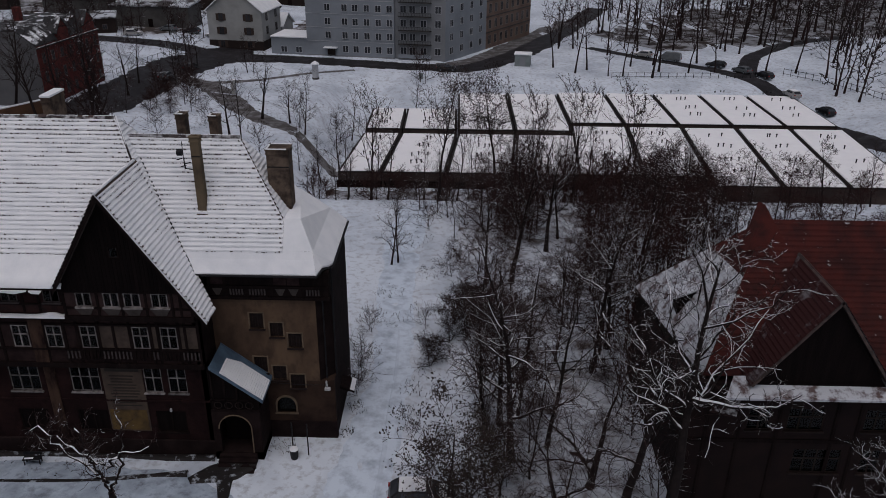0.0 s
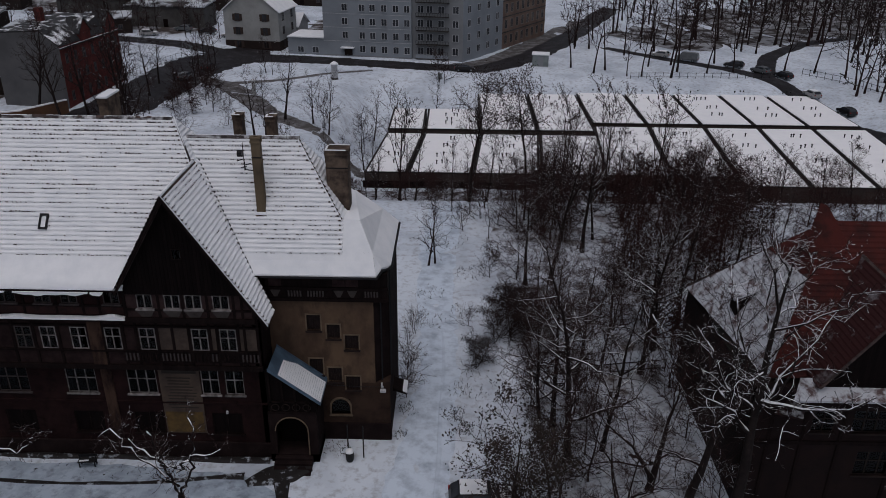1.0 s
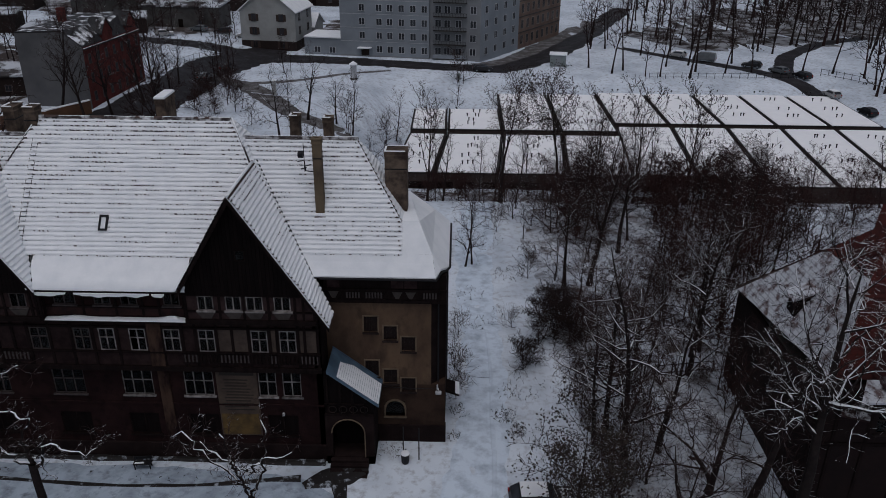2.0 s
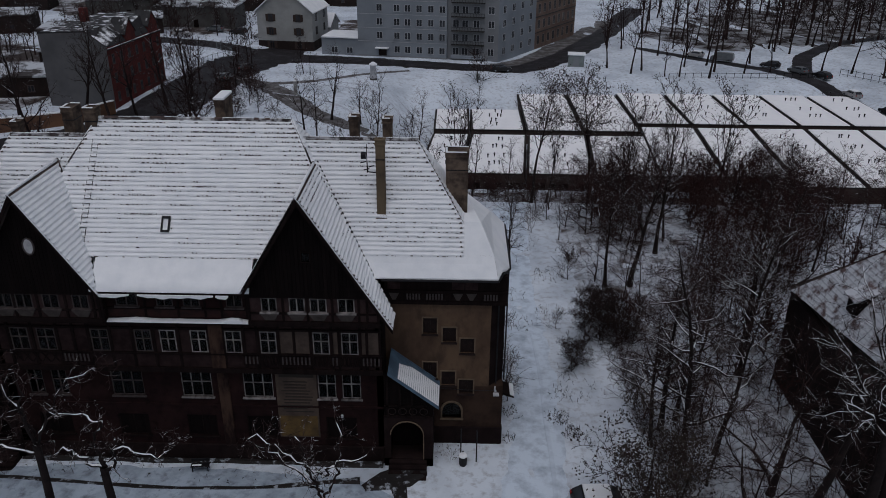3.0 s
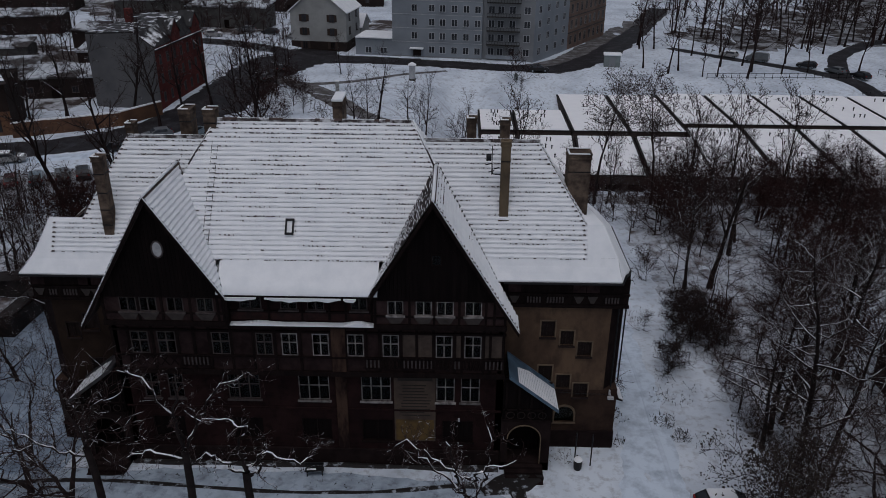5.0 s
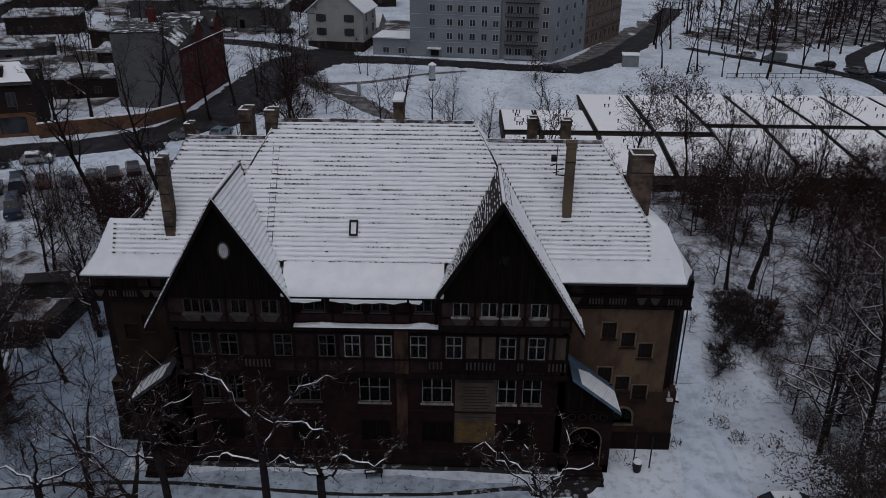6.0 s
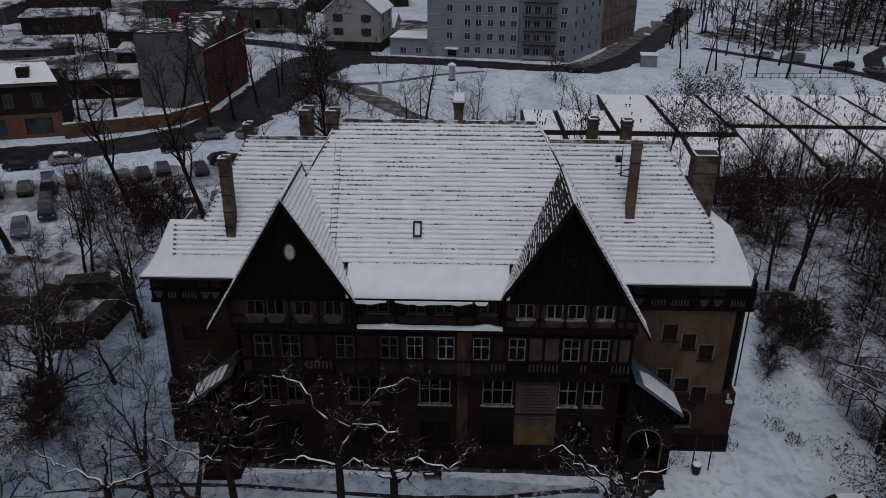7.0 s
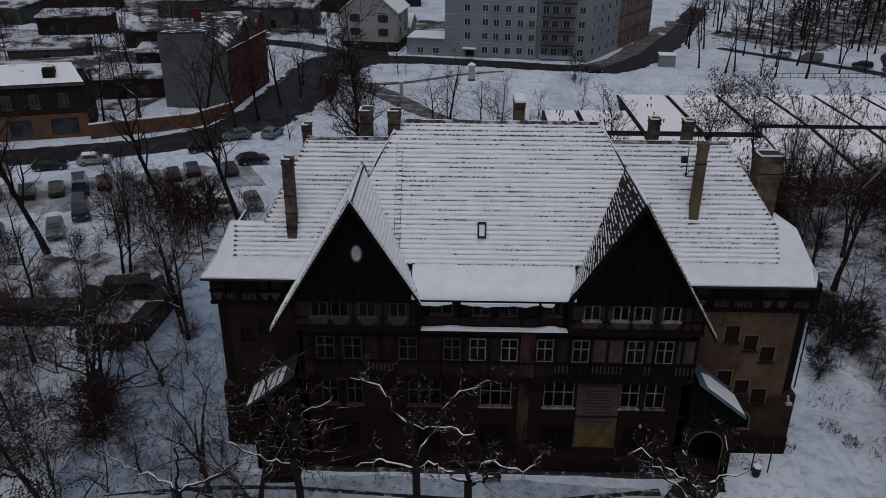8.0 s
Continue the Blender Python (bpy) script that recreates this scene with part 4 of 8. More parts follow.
# porches on both sides
def porch(sx):
    def X(x):
        return 12.4 + (x - 12.4) if sx > 0 else -11.8 - (x - 12.4)
    y0, y1 = -0.35, 2.1
    t = Vector((0, 0, 0.16))
    pts = [Vector((X(12.75), -0.7, 7.38)), Vector((X(15.98), -0.7, 4.85)), Vector((X(15.98), 2.15, 4.85)), Vector((X(12.75), 2.15, 7.38))]
    p = part("porch_roof", Shape().prism(pts if sx > 0 else pts[::-1], t), m_blue_metal if sx > 0 else m_slate, house, "blue-grey tin porch roof half covered with ribbed snow" if sx > 0 else "dark tin porch roof under patchy snow")
    d = (pts[1] - pts[0])
    n = 26
    for i in range(5, n):
        if sx < 0 and i % 4 == 1:
            continue
        f0, f1 = i / n, (i + 0.84) / n
        a, b = pts[0] + d * f0 + t, pts[0] + d * f1 + t
        w = 0.45 + 0.5 * max(0, 1 - (i - 5) / 6)
        q = Shape()
        q.prism([(a.x, a.y + 0.10, a.z), (b.x, b.y + 0.10, b.z), (b.x, 2.1 - w, b.z), (a.x, 2.1 - w, a.z)] if sx > 0 else [(a.x, 2.1 - w, a.z), (b.x, 2.1 - w, b.z), (b.x, b.y + 0.10, b.z), (a.x, a.y + 0.10, a.z)], (0, 0, 0.05))
        part("snow_rib", q, m_snow_roof, p)
    for yy in (-0.74, 2.12):
        part("roof_edge", Shape().prism([pts[0] + Vector((0, yy + 0.7, 0.02)), pts[1] + Vector((0, yy + 0.7, 0.02)), pts[1] + Vector((0, yy + 0.7, 0.25)), pts[0] + Vector((0, yy + 0.7, 0.25))], (0, 0.07, 0)), m_blue_metal if sx > 0 else m_slate, p)
    # front with an arched doorway
    s = Shape()
    a0, a1, ztop = 12.85, 14.95, 3.6
    c, r = (a0 + a1) / 2, (a1 - a0) / 2
    zs = ztop - r
    lo, hi = min(X(12.4), X(a0)), max(X(12.4), X(a0))
    s.box(lo, hi, y0, y0 + 0.35, -0.4, 4.0)
    lo, hi = min(X(a1), X(15.6)), max(X(a1), X(15.6))
    s.box(lo, hi, y0, y0 + 0.35, -0.4, 4.0)
    N = 12
    for i in range(N):
        t0, t1 = math.pi * i / N, math.pi * (i + 1) / N
        q = [(X(c + r * math.cos(t0)), y0, zs + r * math.sin(t0)), (X(c + r * math.cos(t1)), y0, zs + r * math.sin(t1)), (X(c + r * math.cos(t1)), y0, 4.0), (X(c + r * math.cos(t0)), y0, 4.0)]
        s.prism(q, (0, 0.35, 0))
    part("porch_wall", s, m_plinth, house, "dark porch wall with an arched doorway")
    rim = Shape()
    for i in range(N):
        t0, t1 = math.pi * i / N, math.pi * (i + 1) / N
        rim.prism([(X(c + (r + w) * math.cos(t)), y0 - 0.06, zs + (r + w) * math.sin(t)) for t, w in ((t0, 0), (t1, 0), (t1, 0.07), (t0, 0.07))], (0, 0.08, 0))
    rim.box(min(X(a1), X(a1 + 0.07)), max(X(a1), X(a1 + 0.07)), y0 - 0.06, y0 + 0.02, 0.6, zs)
    part("arch_rim", rim, m_surround if sx > 0 else m_brown_frame, house)
    part("side_of_porch", Shape().box(min(X(15.3), X(15.6)), max(X(15.3), X(15.6)), y0 + 0.35, 2.1, -0.4, 4.0), m_plinth, house)
    # dark floor added so the porch stays black inside
    part("porch_floor", Shape().box(min(X(12.4), X(15.6)), max(X(12.4), X(15.6)), y0, 2.1, -0.4, 0.62), m_plinth, house)
    part("porch_door", Shape().box(min(X(a0), X(a1)), max(X(a0), X(a1)), 1.0, 1.1, -0.2, 3.6), m_boards, house)
    # half-timbered gusset under the slope
    part("porch_gusset", Shape().prism([(X(12.45), y0 + 0.05, 4.0), (X(15.6), y0 + 0.05, 4.0), (X(15.6), y0 + 0.05, 5.0), (X(12.8), y0 + 0.05, 7.2), (X(12.45), y0 + 0.05, 7.2)], (0, 0.2, 0)), m_boards, house)
    for q0, q1, z0, z1 in ((12.45, 15.65, 3.92, 4.08), (12.45, 15.2, 4.75, 4.87), (12.6, 12.72, 4.08, 7.0), (13.4, 13.52, 4.08, 6.5), (14.2, 14.32, 4.08, 5.9), (15.0, 15.12, 4.08, 5.3)):
        part("porch_timber", Shape().box(min(X(q0), X(q1)), max(X(q0), X(q1)), y0 - 0.04 - 0.01 * (z0 < 4.05), y0 + 0.06, z0, z1), m_timber, house)
    for i in range(4):
        cx = 12.95 + i * 0.68
        turn = [2 * math.pi * j / 12 for j in range(13)]
        rg = Shape().tube([(X(cx + 0.25 * math.cos(t)), y0 - 0.02, 4.42 + 0.25 * math.sin(t)) for t in turn], [0.035] * 13, 5)
        part("ring_ornament", rg, m_brown_frame, house)
    for i in range(4):
        part("doorstep", Shape().cbox(min(X(12.7), X(15.2)), max(X(12.7), X(15.2)), y0 - 0.35 * (i + 1), y0 - 0.35 * i, -0.4, 0.55 - 0.17 * i, 0.02), m_plinth, house)


porch(1)
porch(-1)


# chimneys
def chimney(x0, x1, y0, y1, z0, z1, mat, bands=(), pots=0, snow=True):
    s = Shape()
    s.cbox(x0, x1, y0, y1, z0, z1 - 0.30, 0.02)
    c = part("chimney", s, mat, house)
    cap = Shape().cbox(x0 - 0.05, x1 + 0.05, y0 - 0.05, y1 + 0.05, z1 - 0.34, z1 - 0.24, 0.02).cbox(x0 - 0.02, x1 + 0.02, y0 - 0.02, y1 + 0.02, z1 - 0.24, z1 - 0.05, 0.02)
    t = 0.13
    for q in ((x0 - 0.06, x1 + 0.06, y0 - 0.06, y0 + t), (x0 - 0.06, x1 + 0.06, y1 - t, y1 + 0.06), (x0 - 0.06, x0 + t, y0 + t, y1 - t), (x1 - t, x1 + 0.06, y0 + t, y1 - t)):
        cap.box(q[0], q[1], q[2], q[3], z1 - 0.05, z1)
    part("cap", cap, mat, c)
    if snow:
        rim = Shape()
        for q in ((x0 - 0.02, x1 - 0.1, y0 - 0.03, y0 + 0.09), (x0 + 0.1, x1 + 0.02, y1 - 0.09, y1 + 0.03), (x0 - 0.03, x0 + 0.09, y0 + t, y1 - 0.2)):
            rim.cbox(q[0], q[1], q[2], q[3], z1, z1 + 0.05, 0.02)
        part("cap_snow", rim, m_snow_roof, c)
    for z in bands:
        part("iron_band", Shape().box(x0 - 0.02, x1 + 0.02, y0 - 0.02, y1 + 0.02, z - 0.03, z + 0.03), m_iron, c)
    return c


c = chimney(11.95, 12.5, 3.5, 4.0, 15.9, 21.35, m_chimney, (20.1,), 0, False)
part("flashing", Shape().prism([(11.88, 3.4, 16.2), (12.57, 3.4, 16.2), (12.57, 3.5, 16.45), (11.88, 3.5, 16.45)], (0, -0.05, 0.04)), m_chimney_grey, c)
s = Shape()
s.tube([(11.95, 3.7, 19.2), (11.45, 3.7, 19.25), (11.4, 3.7, 19.9)], [0.04] * 3, 6)
for dx, dz in ((0, 0), (0.3, 0.2), (-0.2, 0.45)):
    s.tube([(11.2 + dx, 3.6, 19.4 + dz), (11.55 + dx, 3.6, 19.5 + dz)], [0.035] * 2, 6)
s.tube([(11.05, 3.7, 20.3), (11.35, 3.7, 20.3)], [0.22, 0.22], 12)
s.tube([(11.4, 3.7, 19.2), (11.4, 3.7, 21.0)], [0.025] * 2, 6)
part("aerial", s, m_iron, c, "small dish and aerial arms")
c = chimney(-12.55, -11.95, 2.75, 3.5, 14.4, 20.3, m_chimney_grey, (19.2, 18.0, 16.9, 15.9))
chimney(16.2, 17.6, 4.95, 6.2, 14.8, 20.15, m_chimney_grey, (19.0,))
chimney(-8.35, -7.62, 6.7, 7.9, 18.5, 22.2, m_chimney_grey, (21.4,))
chimney(-6.5, -5.75, 5.75, 6.6, 20.0, 22.45, m_chimney_grey, (21.6,))
chimney(-12.1, -11.6, 7.2, 8.0, 18.0, 21.1, m_chimney_grey)
chimney(9.9, 10.5, 7.3, 8.1, 18.0, 21.7, m_chimney_grey)
chimney(12.05, 12.65, 7.3, 8.1, 18.0, 21.6, m_chimney_grey)
c = chimney(1.35, 1.95, 7.2, 9.2, 18.5, 22.7, m_chimney_grey, snow=False)
part("slatted_cap", Shape().cbox(1.3, 2.0, 7.15, 9.25, 22.7, 22.84, 0.03), m_snow_roof, c)
# roof hatch and ladder
o = Vector((-0.97, 1.42, 15.98))
vv = Vector((0, 0.64, 0.768))
nn = Vector((0, -0.768, 0.64))
s = Shape()
for a, b, cdn, dd in ((0, 0.10, 0, 1.0), (0.42, 0.52, 0, 1.0), (0.10, 0.42, 0, 0.12), (0.10, 0.42, 0.86, 1.0)):
    q = [o + Vector((a, 0, 0)) + vv * cdn, o + Vector((b, 0, 0)) + vv * cdn, o + Vector((b, 0, 0)) + vv * dd, o + Vector((a, 0, 0)) + vv * dd]
    s.prism(q, nn * 0.2)
h = part("roof_hatch", s, m_iron, house, "small roof hatch with a dark metal frame")
part("pane", Shape().prism([o + Vector((0.1, 0, 0)) + vv * 0.12, o + Vector((0.42, 0, 0)) + vv * 0.12, o + Vector((0.42, 0, 0)) + vv * 0.86, o + Vector((0.1, 0, 0)) + vv * 0.86], nn * 0.12), m_snow_roof, h)
foot, run = Vector((-5.9, 0.95, 15.4)) + nn * 0.08, Vector((0, 4.35, 5.22))
rng = random.Random(12)
for k, x in enumerate((0.0, 0.36)):
    r = Shape()
    for i in range(46):
        if rng.random() < 0.62:
            p, q = foot + run * (i / 46) + Vector((x, 0, 0)), foot + run * ((i + rng.uniform(0.3, 0.9)) / 46) + Vector((x, 0, 0))
            w = Vector((0.018, 0, 0))
            r.prism([p - w, p + w, q + w, q - w], nn * 0.03)
    if k == 0:
        lad = part("roof_ladder", r, m_iron, house, "iron roof ladder half buried in snow")
    else:
        part("rail", r, m_iron, lad)
for i in range(22):
    p = Vector((-5.9, 0.98, 15.44)) + (Vector((0, 4.3, 5.16)) * (i / 22)) + nn * 0.09
    a = 0.02 + 0.12 * (i % 3 == 1)
    part("rung", Shape().prism([p + Vector((a, 0, 0)), p + Vector((0.40, 0, 0)), p + Vector((0.40, 0, 0)) + vv * 0.03, p + Vector((a, 0, 0)) + vv * 0.03], nn * 0.02), m_iron, lad)


# ---------- town behind ----------
m_block = material("grey_block_render", (0.25, 0.275, 0.305), (0.19, 0.21, 0.235), 0.15, 7, 0.4, 0.7, 0.9, 0.1)
m_block_dark = material("darker_block_render", (0.22, 0.23, 0.245), (0.165, 0.172, 0.182), 0.15, 7, 0.4, 0.7, 0.9, 0.1)
m_tenement = material("brown_tenement_brick", (0.20, 0.145, 0.12), (0.125, 0.085, 0.072), 0.3, 7, 0.4, 0.7, 0.9, 0.2)
m_trim = material("pale_window_trim", (0.42, 0.43, 0.45), (0.30, 0.31, 0.325), 1.0, 4, 0.4, 0.7, 0.7, 0.0)
m_redbrick = material("dark_red_brickwork", (0.120, 0.032, 0.029), (0.068, 0.021, 0.020), 0.5, 8, 0.4, 0.7, 0.9, 0.3, 10.0, third=(0.05, 0.02, 0.018), fine=3.0)
m_greywall = material("grey_blind_wall", (0.115, 0.115, 0.12), (0.075, 0.075, 0.08), 0.2, 8, 0.4, 0.7, 0.9, 0.15)
m_whitewall = material("cream_house_render", (0.34, 0.345, 0.34), (0.25, 0.255, 0.25), 0.3, 6, 0.4, 0.7, 0.9, 0.1)
m_shutter = material("brown_shutter", (0.05, 0.035, 0.03), rough=0.8, bump=0)
m_tentrim = material("pale_tenement_trim", (0.24, 0.21, 0.19), (0.17, 0.145, 0.13), 0.6, 5, 0.4, 0.7, 0.9, 0.1)
m_orange = material("faded_orange_wall", (0.15, 0.080, 0.048), (0.085, 0.050, 0.036), 0.4, 8, 0.4, 0.66, 0.9, 0.2)
m_darkbrown = material("dark_brown_render", (0.028, 0.020, 0.018), (0.017, 0.013, 0.012), 0.4, 7, 0.4, 0.7, 0.9, 0.2)
m_concrete = material("stained_concrete", (0.085, 0.082, 0.08), (0.045, 0.043, 0.042), 0.4, 8, 0.4, 0.7, 0.9, 0.2)
m_black_gap = material("tar_black", (0.018, 0.016, 0.016), (0.035, 0.03, 0.03), 0.6, 6, 0.4, 0.7, 0.85, 0.2)


def face_window(parent, p, along, out, w, h, frame_mat, name="window", bars=2, proud=0.05):
    """A small far window: frame, glazing bar and pane on a wall; p is its lower middle."""
    a, o, u = Vector(along), Vector(out), Vector((0, 0, 1))
    p = Vector(p)
    fr = Shape()

    def slab(sh, x0, x1, z0, z1, d0, d1):
        q = [p + a * x0 + u * z0 + o * d0, p + a * x1 + u * z0 + o * d0, p + a * x1 + u * z1 + o * d0, p + a * x0 + u * z1 + o * d0]
        sh.prism(q, o * (d1 - d0))
    t = 0.09
    slab(fr, -w / 2 - t, -w / 2, 0, h, 0, proud + 0.03)
    slab(fr, w / 2, w / 2 + t, 0, h, 0, proud + 0.03)
    slab(fr, -w / 2 - t, w / 2 + t, h, h + t, 0, proud + 0.03)
    slab(fr, -w / 2 - t - 0.05, w / 2 + t + 0.05, -t, 0, 0, proud + 0.1)
    for i in range(1, bars):
        x = -w / 2 + w * i / bars
        slab(fr, x - 0.05, x + 0.05, 0, h, 0, proud + 0.02)
    win = part(name, fr, frame_mat, parent)
    pn = Shape()
    slab(pn, -w / 2, w / 2, 0, h, 0.01, proud)
    part("pane", pn, m_far_glass, win)
    return win


m_far_glass = material("dark_window_pane", (0.025, 0.028, 0.033), (0.05, 0.055, 0.065), 0.4, 2, 0.4, 0.6, 0.12, 0.0)


def apartment_block():
    b = thing("apartment_building", pose(0, 0, 0), "grey rendered multi-storey apartment building with rows of small windows", "building")
    zg = -0.7
    A, B = Vector((-5.3, 136.6, 0)), Vector((25.5, 131.6, 0))
    along = (B - A).normalized()
    out = Vector((along.y, -along.x, 0))
    back = -out
    L = (B - A).length
    H = 19.0
    split = 20.0

    def wall(s0, s1, z0, z1, depth, set_back, mat, name):
        q = [A + along * s0 + back * set_back, A + along * s1 + back * set_back, A + along * s1 + back * depth, A + along * s0 + back * depth]
        return part(name, Shape().prism([Vector((p.x, p.y, z0)) for p in q], (0, 0, z1 - z0)), mat, b)
    wall(0, split, zg - 1, H, 14, 0, m_block, "front_wall")
    wall(split, L, zg - 1, H, 14, 0.8, m_block_dark, "balcony_wall")
    wall(0, L + 0.3, H, H + 0.5, 14, -0.3, m_block_dark, "roof_slab")
    wall(-0.05, split, zg - 1, zg + 1.0, 14, -0.06, m_block_dark, "plinth")
    for r in range(6):
        z = zg + 1.75 + 2.95 * r
        if r:
            part("string_course", Shape().prism([A + out * 0.05 + Vector((0, 0, z - 0.75)), A + along * split + out * 0.05 + Vector((0, 0, z - 0.75)), A + along * split + Vector((0, 0, z - 0.75)), A + Vector((0, 0, z - 0.75))], (0, 0, 0.10)), m_trim, b)
        for i, s in enumerate((5.0, 8.9, 11.3, 13.9, 16.5, 19.0)):
            if r == 0 and i == 0:
                continue
            face_window(b, A + along * s + Vector((0, 0, z)), along, out, 1.15, 1.35, m_trim)
        for s in (21.9, 23.9, 26.4, 29.6):
            face_window(b, A + along * s + back * 0.8 + Vector((0, 0, z)), along, out, 1.2, 1.4, m_trim)
        bal = Shape()
        p0, p1 = A + along * 21.0 + back * 0.8, A + along * 28.2 + back * 0.8
        zz = z - 0.85
        up = Vector((0, 0, 1))
        bal.prism([p0 + up * zz, p1 + up * zz, p1 + out * 1.2 + up * zz, p0 + out * 1.2 + up * zz], (0, 0, 0.14))
        bo = part("balcony", bal, m_concrete, b)
        par = Shape()
        par.prism([p0 + out * 1.12 + up * (zz + 0.14), p1 + out * 1.12 + up * (zz + 0.14), p1 + out * 1.2 + up * (zz + 0.14), p0 + out * 1.2 + up * (zz + 0.14)], (0, 0, 0.85 if r == 0 else 0.12))
        par.prism([p0 + out * 1.12 + up * (zz + 0.9), p1 + out * 1.12 + up * (zz + 0.9), p1 + out * 1.2 + up * (zz + 0.9), p0 + out * 1.2 + up * (zz + 0.9)], (0, 0, 0.08))
        for k in range(13):
            p = p0.lerp(p1, k / 12) + out * 1.13 + up * (zz + 0.14)
            par.prism([p, p + along * 0.06, p + along * 0.06 + out * 0.05, p + out * 0.05], (0, 0, 0.8))
        part("railing", par, m_block if r == 0 else m_iron, bo)
    # door with canopy
    p = A + along * 5.6 + Vector((0, 0, zg))
    part("entrance_door", Shape().prism([p - along * 0.9, p + along * 0.9, p + along * 0.9 + out * 0.06, p - along * 0.9 + out * 0.06], (0, 0, 2.3)), m_darkbrown, b)
    part("door_canopy", Shape().prism([p - along * 1.5 + Vector((0, 0, 2.6)), p + along * 1.5 + Vector((0, 0, 2.6)), p + along * 1.5 + out * 1.3 + Vector((0, 0, 2.6)), p - along * 1.5 + out * 1.3 + Vector((0, 0, 2.6))], (0, 0, 0.2)), m_snow_roof, b)
    # side face along the curving street
    C = B + back * 0.8
    D = Vector((35.0, 148.5, 0))
    side = (D - C).normalized()
    so = Vector((side.y, -side.x, 0))
    q = [C, D, D - so * 9, C + back * 11]
    part("side_wall", Shape().prism([Vector((v.x, v.y, zg - 1)) for v in q], (0, 0, H + 1)), m_block, b)
    Ls = (D - C).length
    for r in range(6):
        for i in range(4):
            face_window(b, C + side * (2.6 + i * 4.4) + Vector((0, 0, zg + 1.75 + 2.95 * r)), side, so, 1.2, 1.4, m_trim)
    # lower annex on the far side
    q = [A - along * 8.5, A, A + back * 9, A - along * 8.5 + back * 9]
    an = part("annex_wall", Shape().prism([Vector((v.x, v.y, -1.5)) for v in q], (0, 0, 5.2)), m_block, b)
    part("annex_roof", Shape().prism([Vector((v.x, v.y, 3.7)) + out * 0.3 for v in q], (0, 0, 0.25)), m_snow_roof, b)
    for s in (2.0, 5.5):
        face_window(b, A - along * s + Vector((0, 0, zg + 1.2)), along, out, 1.3, 1.2, m_trim)
    return D, side, so


D, side, so = apartment_block()


def tenement(D, side, so):
    t = thing("tenement_house", pose(0, 0, 0), "tall brown brick tenement with rows of arched-looking windows", "building")
    E = D + side * 24
    q = [D, E, E - so * 12, D - so * 12]
    part("wall", Shape().prism([Vector((v.x, v.y, -2)) for v in q], (0, 0, 21)), m_tenement, t)
    for r in range(5):
        z = 0.6 + 3.6 * r
        part("cornice", Shape().prism([D + so * 0.12 + Vector((0, 0, z + 2.6)), E + so * 0.12 + Vector((0, 0, z + 2.6)), E + Vector((0, 0, z + 2.6)), D + Vector((0, 0, z + 2.6))], (0, 0, 0.2)), m_concrete, t)
        for i in range(8):
            face_window(t, D + side * (1.8 + i * 2.9) + Vector((0, 0, z)), side, so, 1.1, 1.9, m_tentrim)
    part("roof", Shape().prism([Vector((v.x, v.y, 19)) + so * 0.4 for v in q], (0, 0, 0.5)), m_snow_roof, t)


tenement(D, side, so)


def gabled_house(name, m, w, d, h, ridge, wall_mat, roof_mat, label, rows=2, cols=3, shutters=False, win=(1.0, 1.4), trim=None, base=None):
    """A plain house in its own axes: front along x at y=0, ridge along y."""
    t = thing(name, m, label, "house")
    part("wall", Shape().prism([(-w / 2, 0, -2), (w / 2, 0, -2), (w / 2, 0, h), (0, 0, ridge - 0.1), (-w / 2, 0, h)], (0, d, 0)), wall_mat, t)
    for sx in (-1, 1):
        a = Vector((sx * (w / 2 + 0.5), -0.5, h - 0.5 * (ridge - h) / (w / 2)))
        b = Vector((0, -0.5, ridge))
        pts = [a, b, b + Vector((0, d + 1, 0)), a + Vector((0, d + 1, 0))]
        part("roof", Shape().prism(pts if sx < 0 else pts[::-1], (0, 0, 0.22)), roof_mat, t)
    if base:
        part("base_wall", Shape().box(-w / 2 - 0.05, w / 2 + 0.05, -0.05, d + 0.05, -2, 2.5), base, t)
    for r in range(rows):
        z = 0.9 + 3.0 * r
        for i in range(cols):
            x = -w / 2 + w * (i + 0.5) / cols
            fw = face_window(t, (x, 0, z), (1, 0, 0), (0, -1, 0), win[0], win[1], trim or m_trim)
            if shutters:
                for s0, s1 in ((-win[0] - 0.15, -win[0] / 2 - 0.1), (win[0] / 2 + 0.1, win[0] + 0.15)):
                    part("shutter", Shape().box(x + s0, x + s1, -0.08, 0, z, z + win[1]), m_shutter, fw)
        for i in range(max(2, cols)):
            y = d * (i + 0.5) / max(2, cols)
            for sx in (-1, 1):
                face_window(t, (sx * w / 2, y, z), (0, sx, 0), (sx, 0, 0), win[0], win[1], trim or m_trim)
    return t


# house with brown shutters beside the block
gabled_house("shuttered_house", pose(-22.5, 141.5, -0.4, 0, 0, -8), 13.0, 12.0, 9.2, 14.5, m_whitewall, m_snow_roof, "cream rendered house with brown shutters and snowy gable roof", 3, 2, True, (1.0, 1.5), m_shutter, m_darkbrown)
gabled_house("low_house", pose(-13.5, 156, -0.4, 0, 0, 80), 7.0, 9.0, 4.2, 6.6, m_whitewall, m_snow_roof, "small rendered house with a snow-covered roof", 1, 2)


